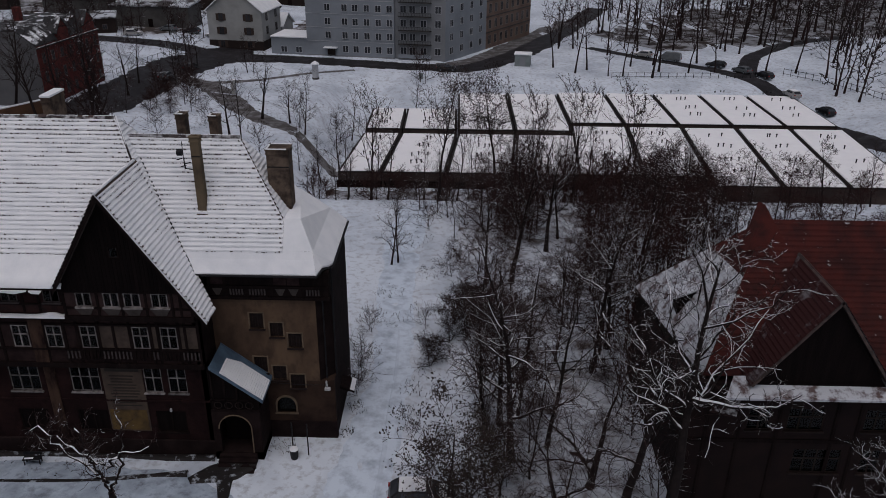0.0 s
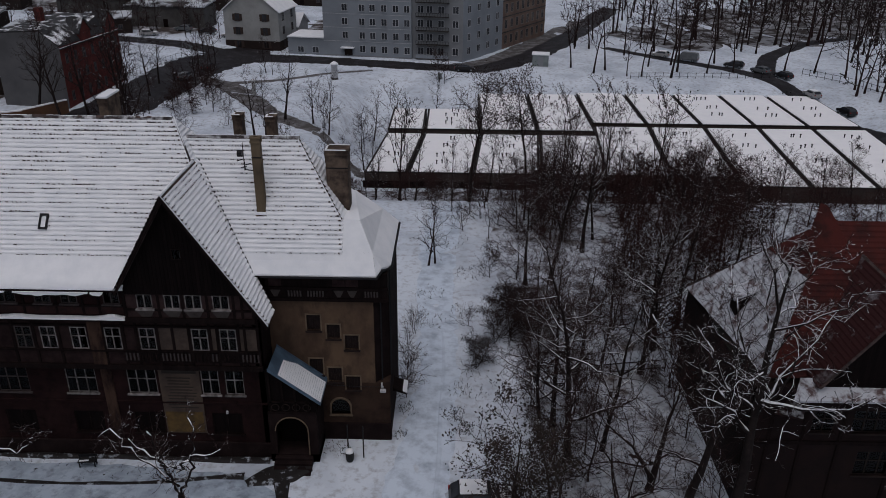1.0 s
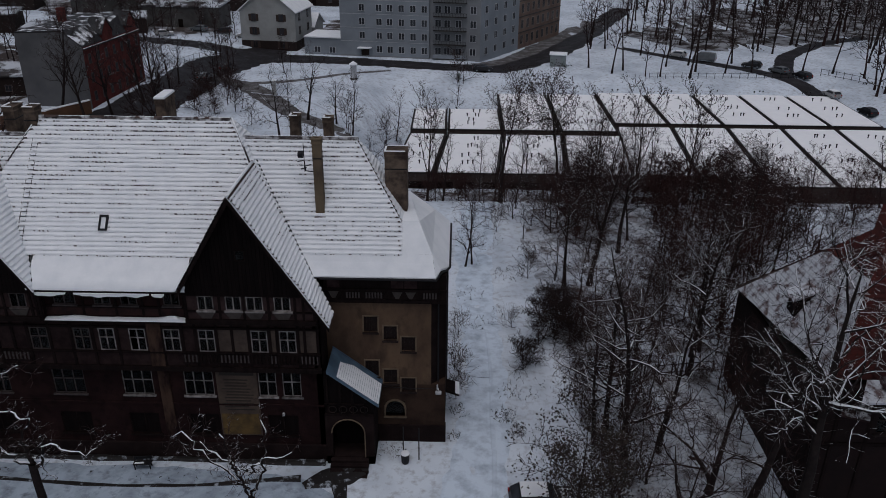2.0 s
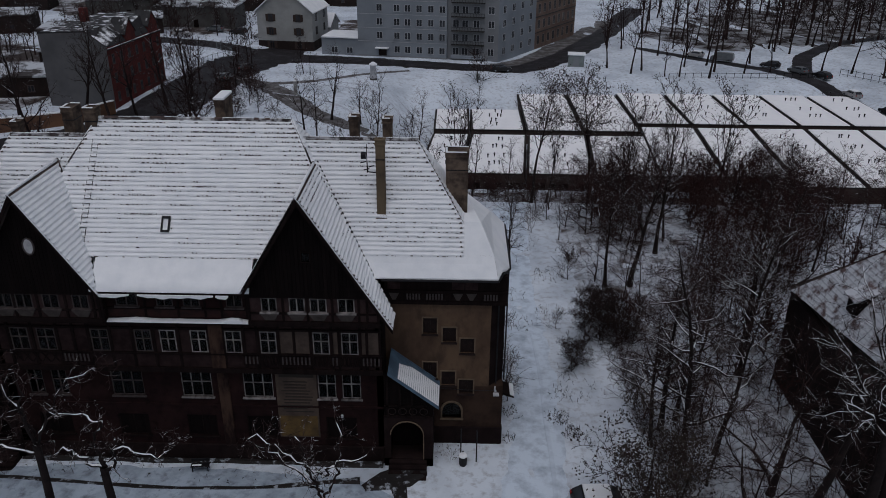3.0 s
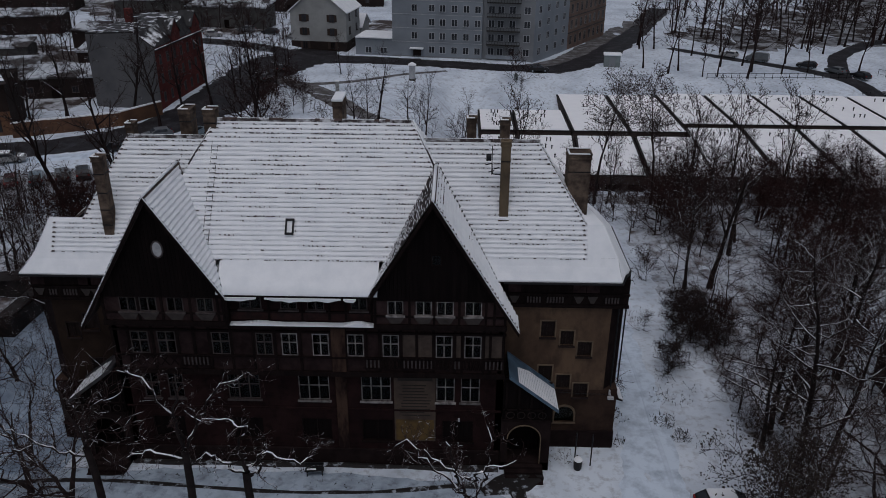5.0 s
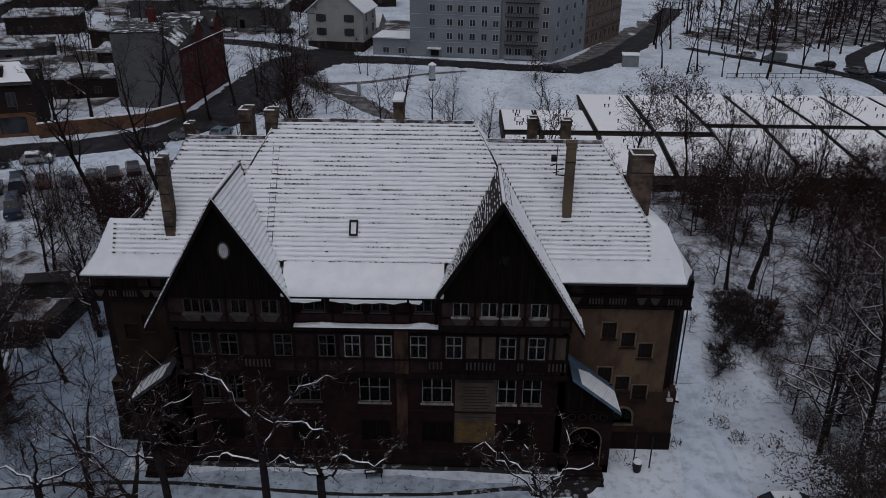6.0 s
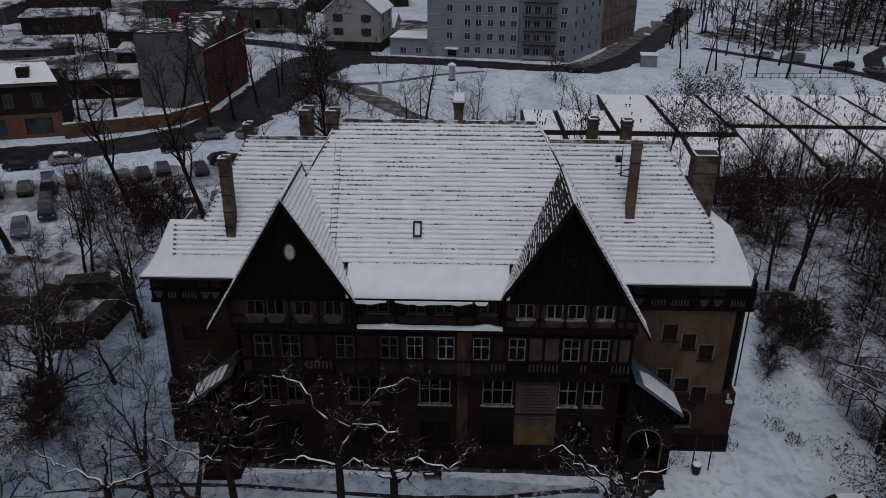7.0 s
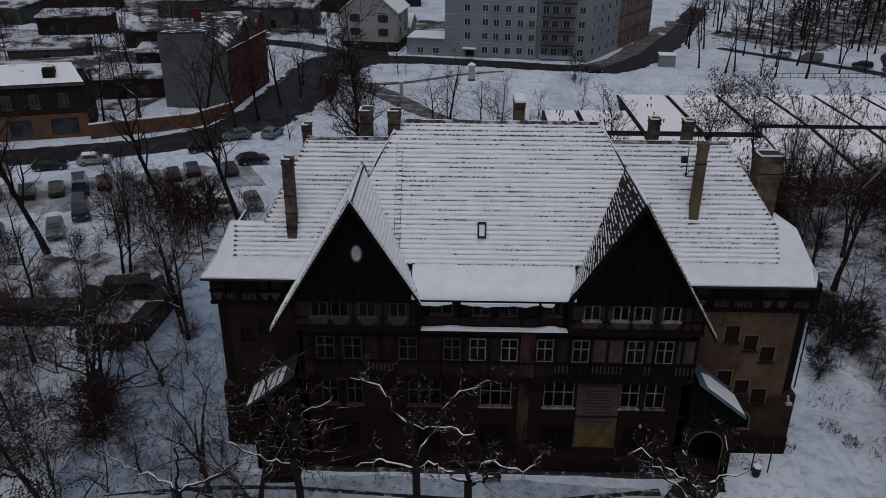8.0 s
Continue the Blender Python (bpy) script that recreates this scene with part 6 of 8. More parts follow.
# ---------- vehicles ----------
def make_car(paint, snow=True, van=False):
    t = new("parked_car")
    L, W = (4.9, 1.9) if van else (4.2, 1.72)
    if van:
        prof = [(-2.4, 0.35), (-2.45, 0.9), (-2.35, 1.75), (-2.1, 2.0), (1.0, 2.0), (1.7, 1.25), (2.35, 1.05), (2.45, 0.6), (2.4, 0.35)]
    else:
        prof = [(-2.05, 0.32), (-2.1, 0.75), (-1.95, 0.98), (-1.45, 1.40), (-0.2, 1.46), (0.35, 1.38), (1.05, 0.95), (1.9, 0.82), (2.08, 0.6), (2.05, 0.32)]
    s = Shape()
    n = len(prof)
    for y, k in ((-W / 2, 0.86), (-W / 2 + 0.02, 1.0), (W / 2 - 0.02, 1.0), (W / 2, 0.86)):
        for x, z in prof:
            inset = 0.16 * max(0, (z - 0.9) / 0.55) * (1 if y > 0 else -1)
            s.v.append((x * (0.98 if k < 1 else 1), y - inset, z if k == 1 else 0.32 + (z - 0.32) * 0.97))
    for j in range(3):
        for i in range(n):
            a, b = j * n + i, j * n + (i + 1) % n
            s.f.append((a, b, b + n, a + n))
            s.m.append(0)
    s.f += [tuple(range(n)), tuple(3 * n + n - 1 - i for i in range(n))]
    s.m += [0, 0]
    body = part("body", s, paint, t)
    if van:
        part("windscreen", Shape().prism([(1.05, -0.75, 1.93), (1.66, -0.80, 1.28), (1.66, 0.80, 1.28), (1.05, 0.75, 1.93)], (0.03, 0, 0.03)), m_far_glass, t)
    else:
        part("windscreen", Shape().prism([(0.40, -0.62, 1.37), (1.02, -0.70, 0.98), (1.02, 0.70, 0.98), (0.40, 0.62, 1.37)], (0.025, 0, 0.03)), m_far_glass, t)
        part("rear_window", Shape().prism([(-1.50, -0.60, 1.37), (-1.93, -0.66, 1.02), (-1.93, 0.66, 1.02), (-1.50, 0.60, 1.37)], (-0.03, 0, 0.02)), m_far_glass, t)
        for sg in (-1, 1):
            part("side_window", Shape().prism([(-1.3, sg * 0.80, 1.0), (0.8, sg * 0.82, 1.0), (0.30, sg * 0.71, 1.32), (-1.25, sg * 0.70, 1.34)], (0, sg * 0.03, 0.01)), m_far_glass, t)
    for x in (-1.3 * L / 4.2, 1.3 * L / 4.2):
        for sg in (-1, 1):
            w = part("wheel", Shape().tube([(x, sg * (W / 2 - 0.18), 0.31), (x, sg * (W / 2 + 0.01), 0.31)], [0.31, 0.31], 12), m_rubber, t)
            part("rim", Shape().tube([(x, sg * (W / 2), 0.31), (x, sg * (W / 2 + 0.025), 0.31)], [0.19, 0.17], 10), m_block, w)
    for sg in (-1, 1):
        part("headlight", Shape().box(2.02 if not van else 2.4, 2.10 if not van else 2.47, sg * 0.62 - 0.16, sg * 0.62 + 0.16, 0.60, 0.74), m_trim, t)
        part("tail_light", Shape().box(-2.12 if not van else -2.48, -2.03 if not van else -2.40, sg * 0.66 - 0.12, sg * 0.66 + 0.12, 0.72, 0.92), m_redlamp, t)
    if snow:
        if van:
            part("roof_snow", Shape().cbox(-2.1, 0.95, -0.75, 0.75, 2.0, 2.1, 0.05), m_snow_roof, t)
        else:
            part("roof_snow", Shape().cbox(-1.4, 0.25, -0.6, 0.6, 1.44, 1.52, 0.05), m_snow_roof, t)
            part("bonnet_snow", Shape().prism([(1.1, -0.65, 0.93), (1.85, -0.65, 0.83), (1.85, 0.65, 0.83), (1.1, 0.65, 0.93)], (0, 0, 0.07)), m_snow_roof, t)
    return t


def paint(name, c):
    mt = material(name, c, tuple(v * 0.7 for v in c), 1.2, 5, 0.4, 0.7, 0.3, 0.0)
    mt.node_tree.nodes["Principled BSDF"].inputs["Coat Weight"].default_value = 0.5
    return mt


m_rubber = material("black_rubber", (0.02, 0.02, 0.02), rough=0.9, bump=0)
m_redlamp = material("red_lamp_glass", (0.25, 0.02, 0.02), rough=0.2, bump=0)
paints = [("dark blue", paint("dark_blue_paint", (0.025, 0.035, 0.06))), ("red", paint("red_paint", (0.075, 0.010, 0.011))), ("pale blue", paint("pale_blue_paint", (0.16, 0.21, 0.24))), ("black", paint("black_paint", (0.015, 0.015, 0.017))), ("grey", paint("grey_paint", (0.12, 0.13, 0.14))), ("silver", paint("silver_paint", (0.30, 0.30, 0.30))), ("dark green", paint("dark_green_paint", (0.02, 0.05, 0.035)))]
protos = {}
lot = [(-52.6, 44.6, 115, 3, 0), (-49.6, 45.7, 115, 6, 0), (-47.2, 46.7, 115, 0, 1), (-44.9, 48.1, 115, 1, 0), (-42.4, 49.2, 115, 2, 0), (-39.6, 50.1, 115, 4, 0), (-37.6, 51.4, 115, 3, 0), (-35.8, 53.3, 115, 3, 0), (-31.4, 54.3, 118, 0, 0), (-29.4, 58.6, 30, 3, 0), (-56.0, 43.4, 115, 4, 0),
       (-44.6, 34.6, 295, 4, 0), (-43.9, 39.3, 295, 0, 1), (-29.0, 42.4, 295, 5, 0), (-26.0, 44.6, 295, 4, 0), (-50.2, 33.0, 295, 3, 0),
       (-49.6, 56.4, 19, 5, 0), (-54.4, 54.2, 19, 3, 0), (-37.0, 62.2, 25, 3, 0), (-29.4, 71.0, 75, 2, 0), (-34.0, 68.2, 210, 4, 0), (-61, 52.0, 18, 4, 0),
       (84.5, 131, 150, 3, 0), (88.5, 126, 120, 4, 0), (91.5, 121, 110, 3, 0), (76, 137.2, 150, 4, 1), (94, 112, 100, 5, 0), (97.5, 104, 100, 3, 0), (71, 141.5, 150, 5, 0), (26, 123, 5, 3, 0), (-30, 150, 170, 5, 0), (-36, 152, 170, 3, 0), (-42, 153, 170, 4, 0), (-26, 118, 85, 3, 0), (-27.5, 108, 85, 4, 0), (-48, 146, 10, 5, 0)]
for x, y, rz, ci, van in lot:
    key = (ci, van)
    z = height(x, y) + 0.07
    if key not in protos:
        c = make_car(paints[ci][1], ci == 5, bool(van))
        c.matrix_world = pose(x, y, z, 0, 0, rz)
        tagged(c, paints[ci][0] + (" van" if van else " car") + " parked on slushy snow", "car", "parked cars")
        protos[key] = c
    else:
        copy_thing(protos[key], pose(x, y, z, 0, 0, rz))

near_car = copy_thing(protos[(3, 0)], pose(26.4, -4.1, height(26.4, -4.1), 0, 0, 2))
tagged(near_car, "black car with a snow-covered roof parked by the thicket", "car", "parked cars")
part("roof_snow", Shape().cbox(-1.42, 0.28, -0.66, 0.66, 1.43, 1.52, 0.05), m_snow_roof, near_car)
part("bonnet_snow", Shape().prism([(1.1, -0.65, 0.93), (1.85, -0.65, 0.83), (1.85, 0.65, 0.83), (1.1, 0.65, 0.93)], (0, 0, 0.07)), m_snow_roof, near_car)


# ---------- neighbour with the red roof ----------
def red_roof_house():
    t = thing("red_roofed_house", pose(0, 0, 0), "dark timbered house with a red tiled roof half covered with snow", "house")
    x0, x1, y0, y1 = 42.2, 66.0, -3.4, 10.6
    part("wall", Shape().walls(x0, x1, -0.5, 8.9, y0, y0 + 0.4, [(46.0, 47.4, 5.6, 7.2), (48.4, 50.6, 5.6, 7.2), (49.2, 52.2, 2.4, 4.2), (53, 54.4, 5.6, 7.2), (53.4, 54.6, 2.4, 4.2)]), m_darktimberwall, t, "dark stained timbered wall")
    for q in ((x0, x0 + 0.4, y0 + 0.4, y1, 7.6), (x1 - 0.4, x1, y0 + 0.4, y1, 7.6), (x0, x1, y1, y1 + 0.4, 7.6)):
        part("side_wall", Shape().box(q[0], q[1], q[2], q[3], -0.5, q[4]), m_darktimberwall, t)
    for q in ((46.0, 47.4, 5.6, 7.2, 2), (48.4, 50.6, 5.6, 7.2, 3), (49.2, 52.2, 2.4, 4.2, 4), (53, 54.4, 5.6, 7.2, 2), (53.4, 54.6, 2.4, 4.2, 2)):
        window(t, q[0], q[1], q[2], q[3], y0, q[4], 2, m_brown_frame, True)
    # unseen floors and partition, room darkness put into their colour
    part("floor_slab", Shape().box(x0 + 0.4, x1 - 0.4, y0 + 0.4, y1, 4.6, 4.8), m_room, t)
    part("floor_slab", Shape().box(x0 + 0.4, x1 - 0.4, y0 + 0.4, y1, 7.7, 7.85), m_room, t)
    part("partition", Shape().box(x0 + 0.4, x1 - 0.4, 0.0, 0.2, 0, 7.7), m_room, t)
    part("timber_post", Shape().box(x0 - 0.05, x0 + 0.2, y0 - 0.08, y0, 0, 8.8), m_timber, t)
    for x in (43.5, 45.5, 47.8, 51.2, 52.6, 55.2):
        part("timber_post", Shape().box(x, x + 0.2, y0 - 0.06, y0 + 0.01, 0, 8.8), m_timber, t)
    for z in (4.7, 8.0):
        part("timber_beam", Shape().box(x0, x1, y0 - 0.09, y0 + 0.01, z, z + 0.25), m_timber, t)
    zr, yr = 16.7, 3.1

    def slope(name, c, mats=None, course=0.34, label=""):
        return roof_into(t, name, c, course, mats or [m_red_tile, m_red_edge], label)
    # main slope, ridge along x
    slope("roof_slope", [(43.0, -3.0, 9.2), (67, -3.0, 9.2), (67, yr, zr), (47.6, yr, zr)], label="red tiled slope with snow lingering on its lower courses")
    slope("roof_slope", [(67, 11.0, 8.0), (42.0, 11.0, 8.0), (47.6, yr, zr), (67, yr, zr)], course=1.0)
    ea, eb, et = Vector((41.8, 10.2, 8.2)), Vector((43.0, -3.05, 9.1)), Vector((47.6, yr, zr + 0.05))
    slope("roof_end_slope", [ea, eb, eb.lerp(et, 0.62), ea.lerp(et, 0.62)], [m_greysnow, m_red_edge], label="lower end slope under thin grey snow")
    slope("roof_end_slope", [ea.lerp(et, 0.62), eb.lerp(et, 0.62), et], [m_red_tile, m_red_edge], label="bare red top of the end slope")
    part("ridge_peak", Shape().prism([(46.2, yr - 1.3, zr - 1.6), (48.6, yr - 1.0, zr - 1.2), (47.4, yr + 0.2, zr + 0.9)], (-0.3, 0.4, 0.05)), m_red_tile, t)
    # cross gable
    ax, za = 49.4, 15.1
    hw = 4.1
    gy = -4.5
    slope("gable_slope", [(ax - hw, gy, 9.5), (ax, gy, za), (ax, 1.8, za), (ax - hw, -2.0, 9.5)][::-1], [m_ribbed, m_greysnow], course=0.30)
    slope("gable_slope", [(ax + hw, gy, 9.5), (ax, gy, za), (ax, 1.8, za), (ax + hw, -2.0, 9.5)], [m_ribbed, m_greysnow], course=0.30)
    part("gable_wall", Shape().prism([(ax - hw + 0.2, gy + 0.35, 9.2), (ax + hw - 0.2, gy + 0.35, 9.2), (ax, gy + 0.35, za - 0.25)], (0, 0.2, 0)), m_boards, t, "dark boarded gable")
    part("skirt_roof", Shape().prism([(43.8, -5.0, 8.85), (60, -5.0, 8.85), (60, -3.6, 9.45), (44.6, -3.6, 9.45)], (0, 0, 0.14)), m_greysnow, t, "snow-covered skirt roof under the gable")
    part("skirt_roof", Shape().prism([(42.0, -1.9, 6.3), (44.8, -4.6, 7.3), (45.4, -3.4, 8.6), (42.3, -0.4, 7.9)], (0, 0, 0.12)), m_tile_snowy, t)
    part("side_dormer", Shape().prism([(43.0, 3.4, 9.6), (44.3, 3.4, 9.6), (44.3, 3.4, 11.6), (43.0, 3.4, 11.0)], (0, 1.2, 0)), m_boards, t)
    part("dormer_roof", Shape().prism([(42.7, 3.2, 10.9), (44.9, 3.2, 11.9), (44.9, 4.8, 11.9), (42.7, 4.8, 10.9)], (0, 0, 0.1)), m_greysnow, t)
    return t


def roof_into(parent, name, corners, course, mats, label):
    return roof_slope(parent, name, corners, course, 0.05, mats, label)


m_red_edge = material("red_tile_edge", (0.09, 0.022, 0.016), (0.05, 0.018, 0.015), 1.0, 5, 0.4, 0.6, 0.8, 0.1)
m_tile_snowy = snow_lying(material("brown_tile_under_snow", (0.035, 0.018, 0.017), (0.022, 0.013, 0.013), 2.0, 6, 0.4, 0.6, 0.7, 0.3, 15.0), 0.62, 0.90, patch=2.6, amount=0.16)
m_ribbed = material("dark_red_tile_with_snow_traces", (0.035, 0.012, 0.012), (0.16, 0.15, 0.16), 0.8, 8, 0.56, 0.72, 0.85, 0.3, 8.0)
m_greysnow = material("thin_grey_snow", (0.46, 0.48, 0.52), (0.10, 0.07, 0.07), 1.3, 8, 0.47, 0.62, 0.85, 0.3, 8.0)
m_darktimberwall = material("dark_stained_wall", (0.010, 0.006, 0.006), (0.017, 0.009, 0.0085), 0.6, 7, 0.4, 0.7, 0.85, 0.3)
red_roof_house()


# ---------- trees ----------
m_bark = snow_lying(material("dark_wet_bark", (0.016, 0.011, 0.011), (0.030, 0.021, 0.019), 2.2, 7, 0.4, 0.7, 0.9, 0.6, 14.0, stretch=(1, 1, 0.3)), 0.78, 0.98, patch=2.2, amount=0.22)
m_bark_snowy = snow_lying(material("snow_lined_bark", (0.012, 0.009, 0.009), (0.024, 0.018, 0.017), 2.2, 7, 0.4, 0.7, 0.9, 0.6, 14.0), 0.48, 0.66, patch=2.0, amount=0.22)
m_bark_lined = snow_lying(material("bark_with_thin_snow", (0.014, 0.010, 0.010), (0.028, 0.021, 0.019), 2.2, 7, 0.4, 0.7, 0.9, 0.6, 14.0), 0.60, 0.82, patch=2.0, amount=0.25)
m_bark_white = snow_lying(material("bark_under_fresh_snow", (0.012, 0.009, 0.009), (0.024, 0.018, 0.017), 2.2, 7, 0.4, 0.7, 0.9, 0.6, 14.0), 0.42, 0.62, patch=1.6, amount=0.24)
m_twig_lined = snow_lying(material("snow_lined_twigs", (0.026, 0.018, 0.017), (0.018, 0.013, 0.0125), 0.9, 4, 0.4, 0.7, 0.9, 0.0), 0.70, 0.92, patch=1.6, amount=0.22)
m_twig = snow_lying(material("bare_twigs", (0.034, 0.019, 0.018), (0.020, 0.0135, 0.013), 0.9, 4, 0.4, 0.7, 0.9, 0.0), 0.86, 1.05, patch=1.6, amount=0.18)
m_twig_dark = material("dark_bare_twigs", (0.030, 0.020, 0.019), (0.018, 0.013, 0.0125), 0.9, 4, 0.4, 0.7, 0.9, 0.0)
m_redtwig = material("reddish_twigs", (0.036, 0.016, 0.0145), (0.022, 0.012, 0.011), 0.8, 4, 0.4, 0.7, 0.9, 0.0)
m_leaf = material("withered_leaves", (0.040, 0.032, 0.027), (0.025, 0.020, 0.018), 0.9, 4, 0.4, 0.7, 0.9, 0.0)


def grow(limb, twig, tips, p, d, L, r, lvl, rng, prm):
    last = lvl >= prm["levels"]
    seg = (7, 8, 5, 3, 1)[lvl] if prm["curly"] else (7, 5, 3, 2, 1)[lvl] if not last else (1 if lvl > 2 else 2)
    pts, rad = [p.copy()], [max(r, prm["fine"])]
    end = (0.12, 0.25, 0.35, 0.4, 0.5)[lvl]
    wob = (0.05, 0.22, 0.30, 0.32, 0.30)[lvl] * prm["wob"]
    up = (0.03, 0.10, 0.07, 0.03, 0.0)[lvl] * prm["up"]
    for i in range(seg):
        d = (d + Vector((rng.gauss(0, wob), rng.gauss(0, wob), rng.gauss(0, wob * 0.7) + up))).normalized()
        p = p + d * (L / seg)
        pts.append(p.copy())
        rad.append(max(r * (1 - (1 - end) * (i + 1) / seg), prm["fine"] * (0.6 if last else 1.0)))
    if lvl == 0:
        rad[0] *= 1.35
    if last and seg == 1 and prm["cone"]:
        into, k = limb if lvl < prm["limb"] else twig, len((limb if lvl < prm["limb"] else twig).v)
        ax = (pts[1] - pts[0]).normalized()
        u = ax.orthogonal().normalized() * rad[0]
        w = ax.cross(u)
        into.v += [tuple(pts[0] + u), tuple(pts[0] - u * 0.5 + w * 0.87), tuple(pts[0] - u * 0.5 - w * 0.87), tuple(pts[1])]
        into.f += [(k, k + 1, k + 3), (k + 1, k + 2, k + 3), (k + 2, k, k + 3)]
        into.m += [0, 0, 0]
        tips.append(p)
        return
    (limb if lvl < prm["limb"] else twig).tube(pts, rad, (8, 5, 4, 3, 3)[lvl] if prm["levels"] > 3 or lvl < 2 else 3, cap=False)
    if last:
        tips.append(p)
        return
    n = prm["kids"][lvl]
    for k in range(n):
        lo = prm["first"] if lvl == 0 else 0.2
        f = lo + (1 - lo) * (k + rng.random() * 0.8) / n
        i = min(int(f * seg), seg - 1)
        q = pts[i].lerp(pts[i + 1], f * seg - i)
        ax = (pts[i + 1] - pts[i]).normalized()
        side = ax.orthogonal().normalized()
        side.rotate(Matrix.Rotation(k * 2.4 + rng.random() * 1.2, 3, ax))
        ang = radians(rng.uniform(*prm["angle"]))
        nd = (ax * math.cos(ang) + side * math.sin(ang)).normalized()
        grow(limb, twig, tips, q, nd, L * (prm["ratios"][lvl] if prm["ratios"] else prm["ratio"]) * rng.uniform(0.7, 1.15) * (1.1 - prm["taper"] * f), rad[i] * rng.uniform(0.42, 0.62), lvl + 1, rng, prm)


def make_tree(seed, H, r, label, bark=None, leaves=0, leaf=1.0, name="bare_tree", crown=None, **kw):
    prm = dict(levels=4, limb=2, kids=(9, 6, 5, 3), first=0.3, angle=(30, 62), ratio=0.52, wob=1.0, up=1.0, lean=(0, 0), fine=0.013, curly=False, ratios=None, taper=0.45, cone=True)
    prm.update(kw)
    rng = random.Random(seed)
    limb, twig, tips = Shape(), Shape(), []
    d = Vector((prm["lean"][0], prm["lean"][1], 1)).normalized()
    grow(limb, twig, tips, Vector((0, 0, -0.3)), d, H, r, 0, rng, prm)
    t = tagged(new(name), label, {"bush": "bush", "shrub": "shrub"}.get(name, "tree"))
    part("trunk", limb, bark or m_bark, t, smooth=True)
    part("crown", twig, crown or m_twig, t)
    if leaves:
        lf = Shape()
        for p in tips:
            if rng.random() < (0.45 if leaves < 8 else 0.12):
                continue
            for _ in range(leaves):
                c = p + Vector((rng.gauss(0, 0.22), rng.gauss(0, 0.22), rng.gauss(0, 0.22))) * leaf
                a = Vector((rng.gauss(0, 1), rng.gauss(0, 1), rng.gauss(0, 1))).normalized() * rng.uniform(0.05, 0.11) * leaf
                b = a.orthogonal().normalized() * rng.uniform(0.035, 0.065) * leaf
                lf.face([c - a, c + b, c + a, c - b])
        part("foliage", lf, m_leaf, t)
    return t


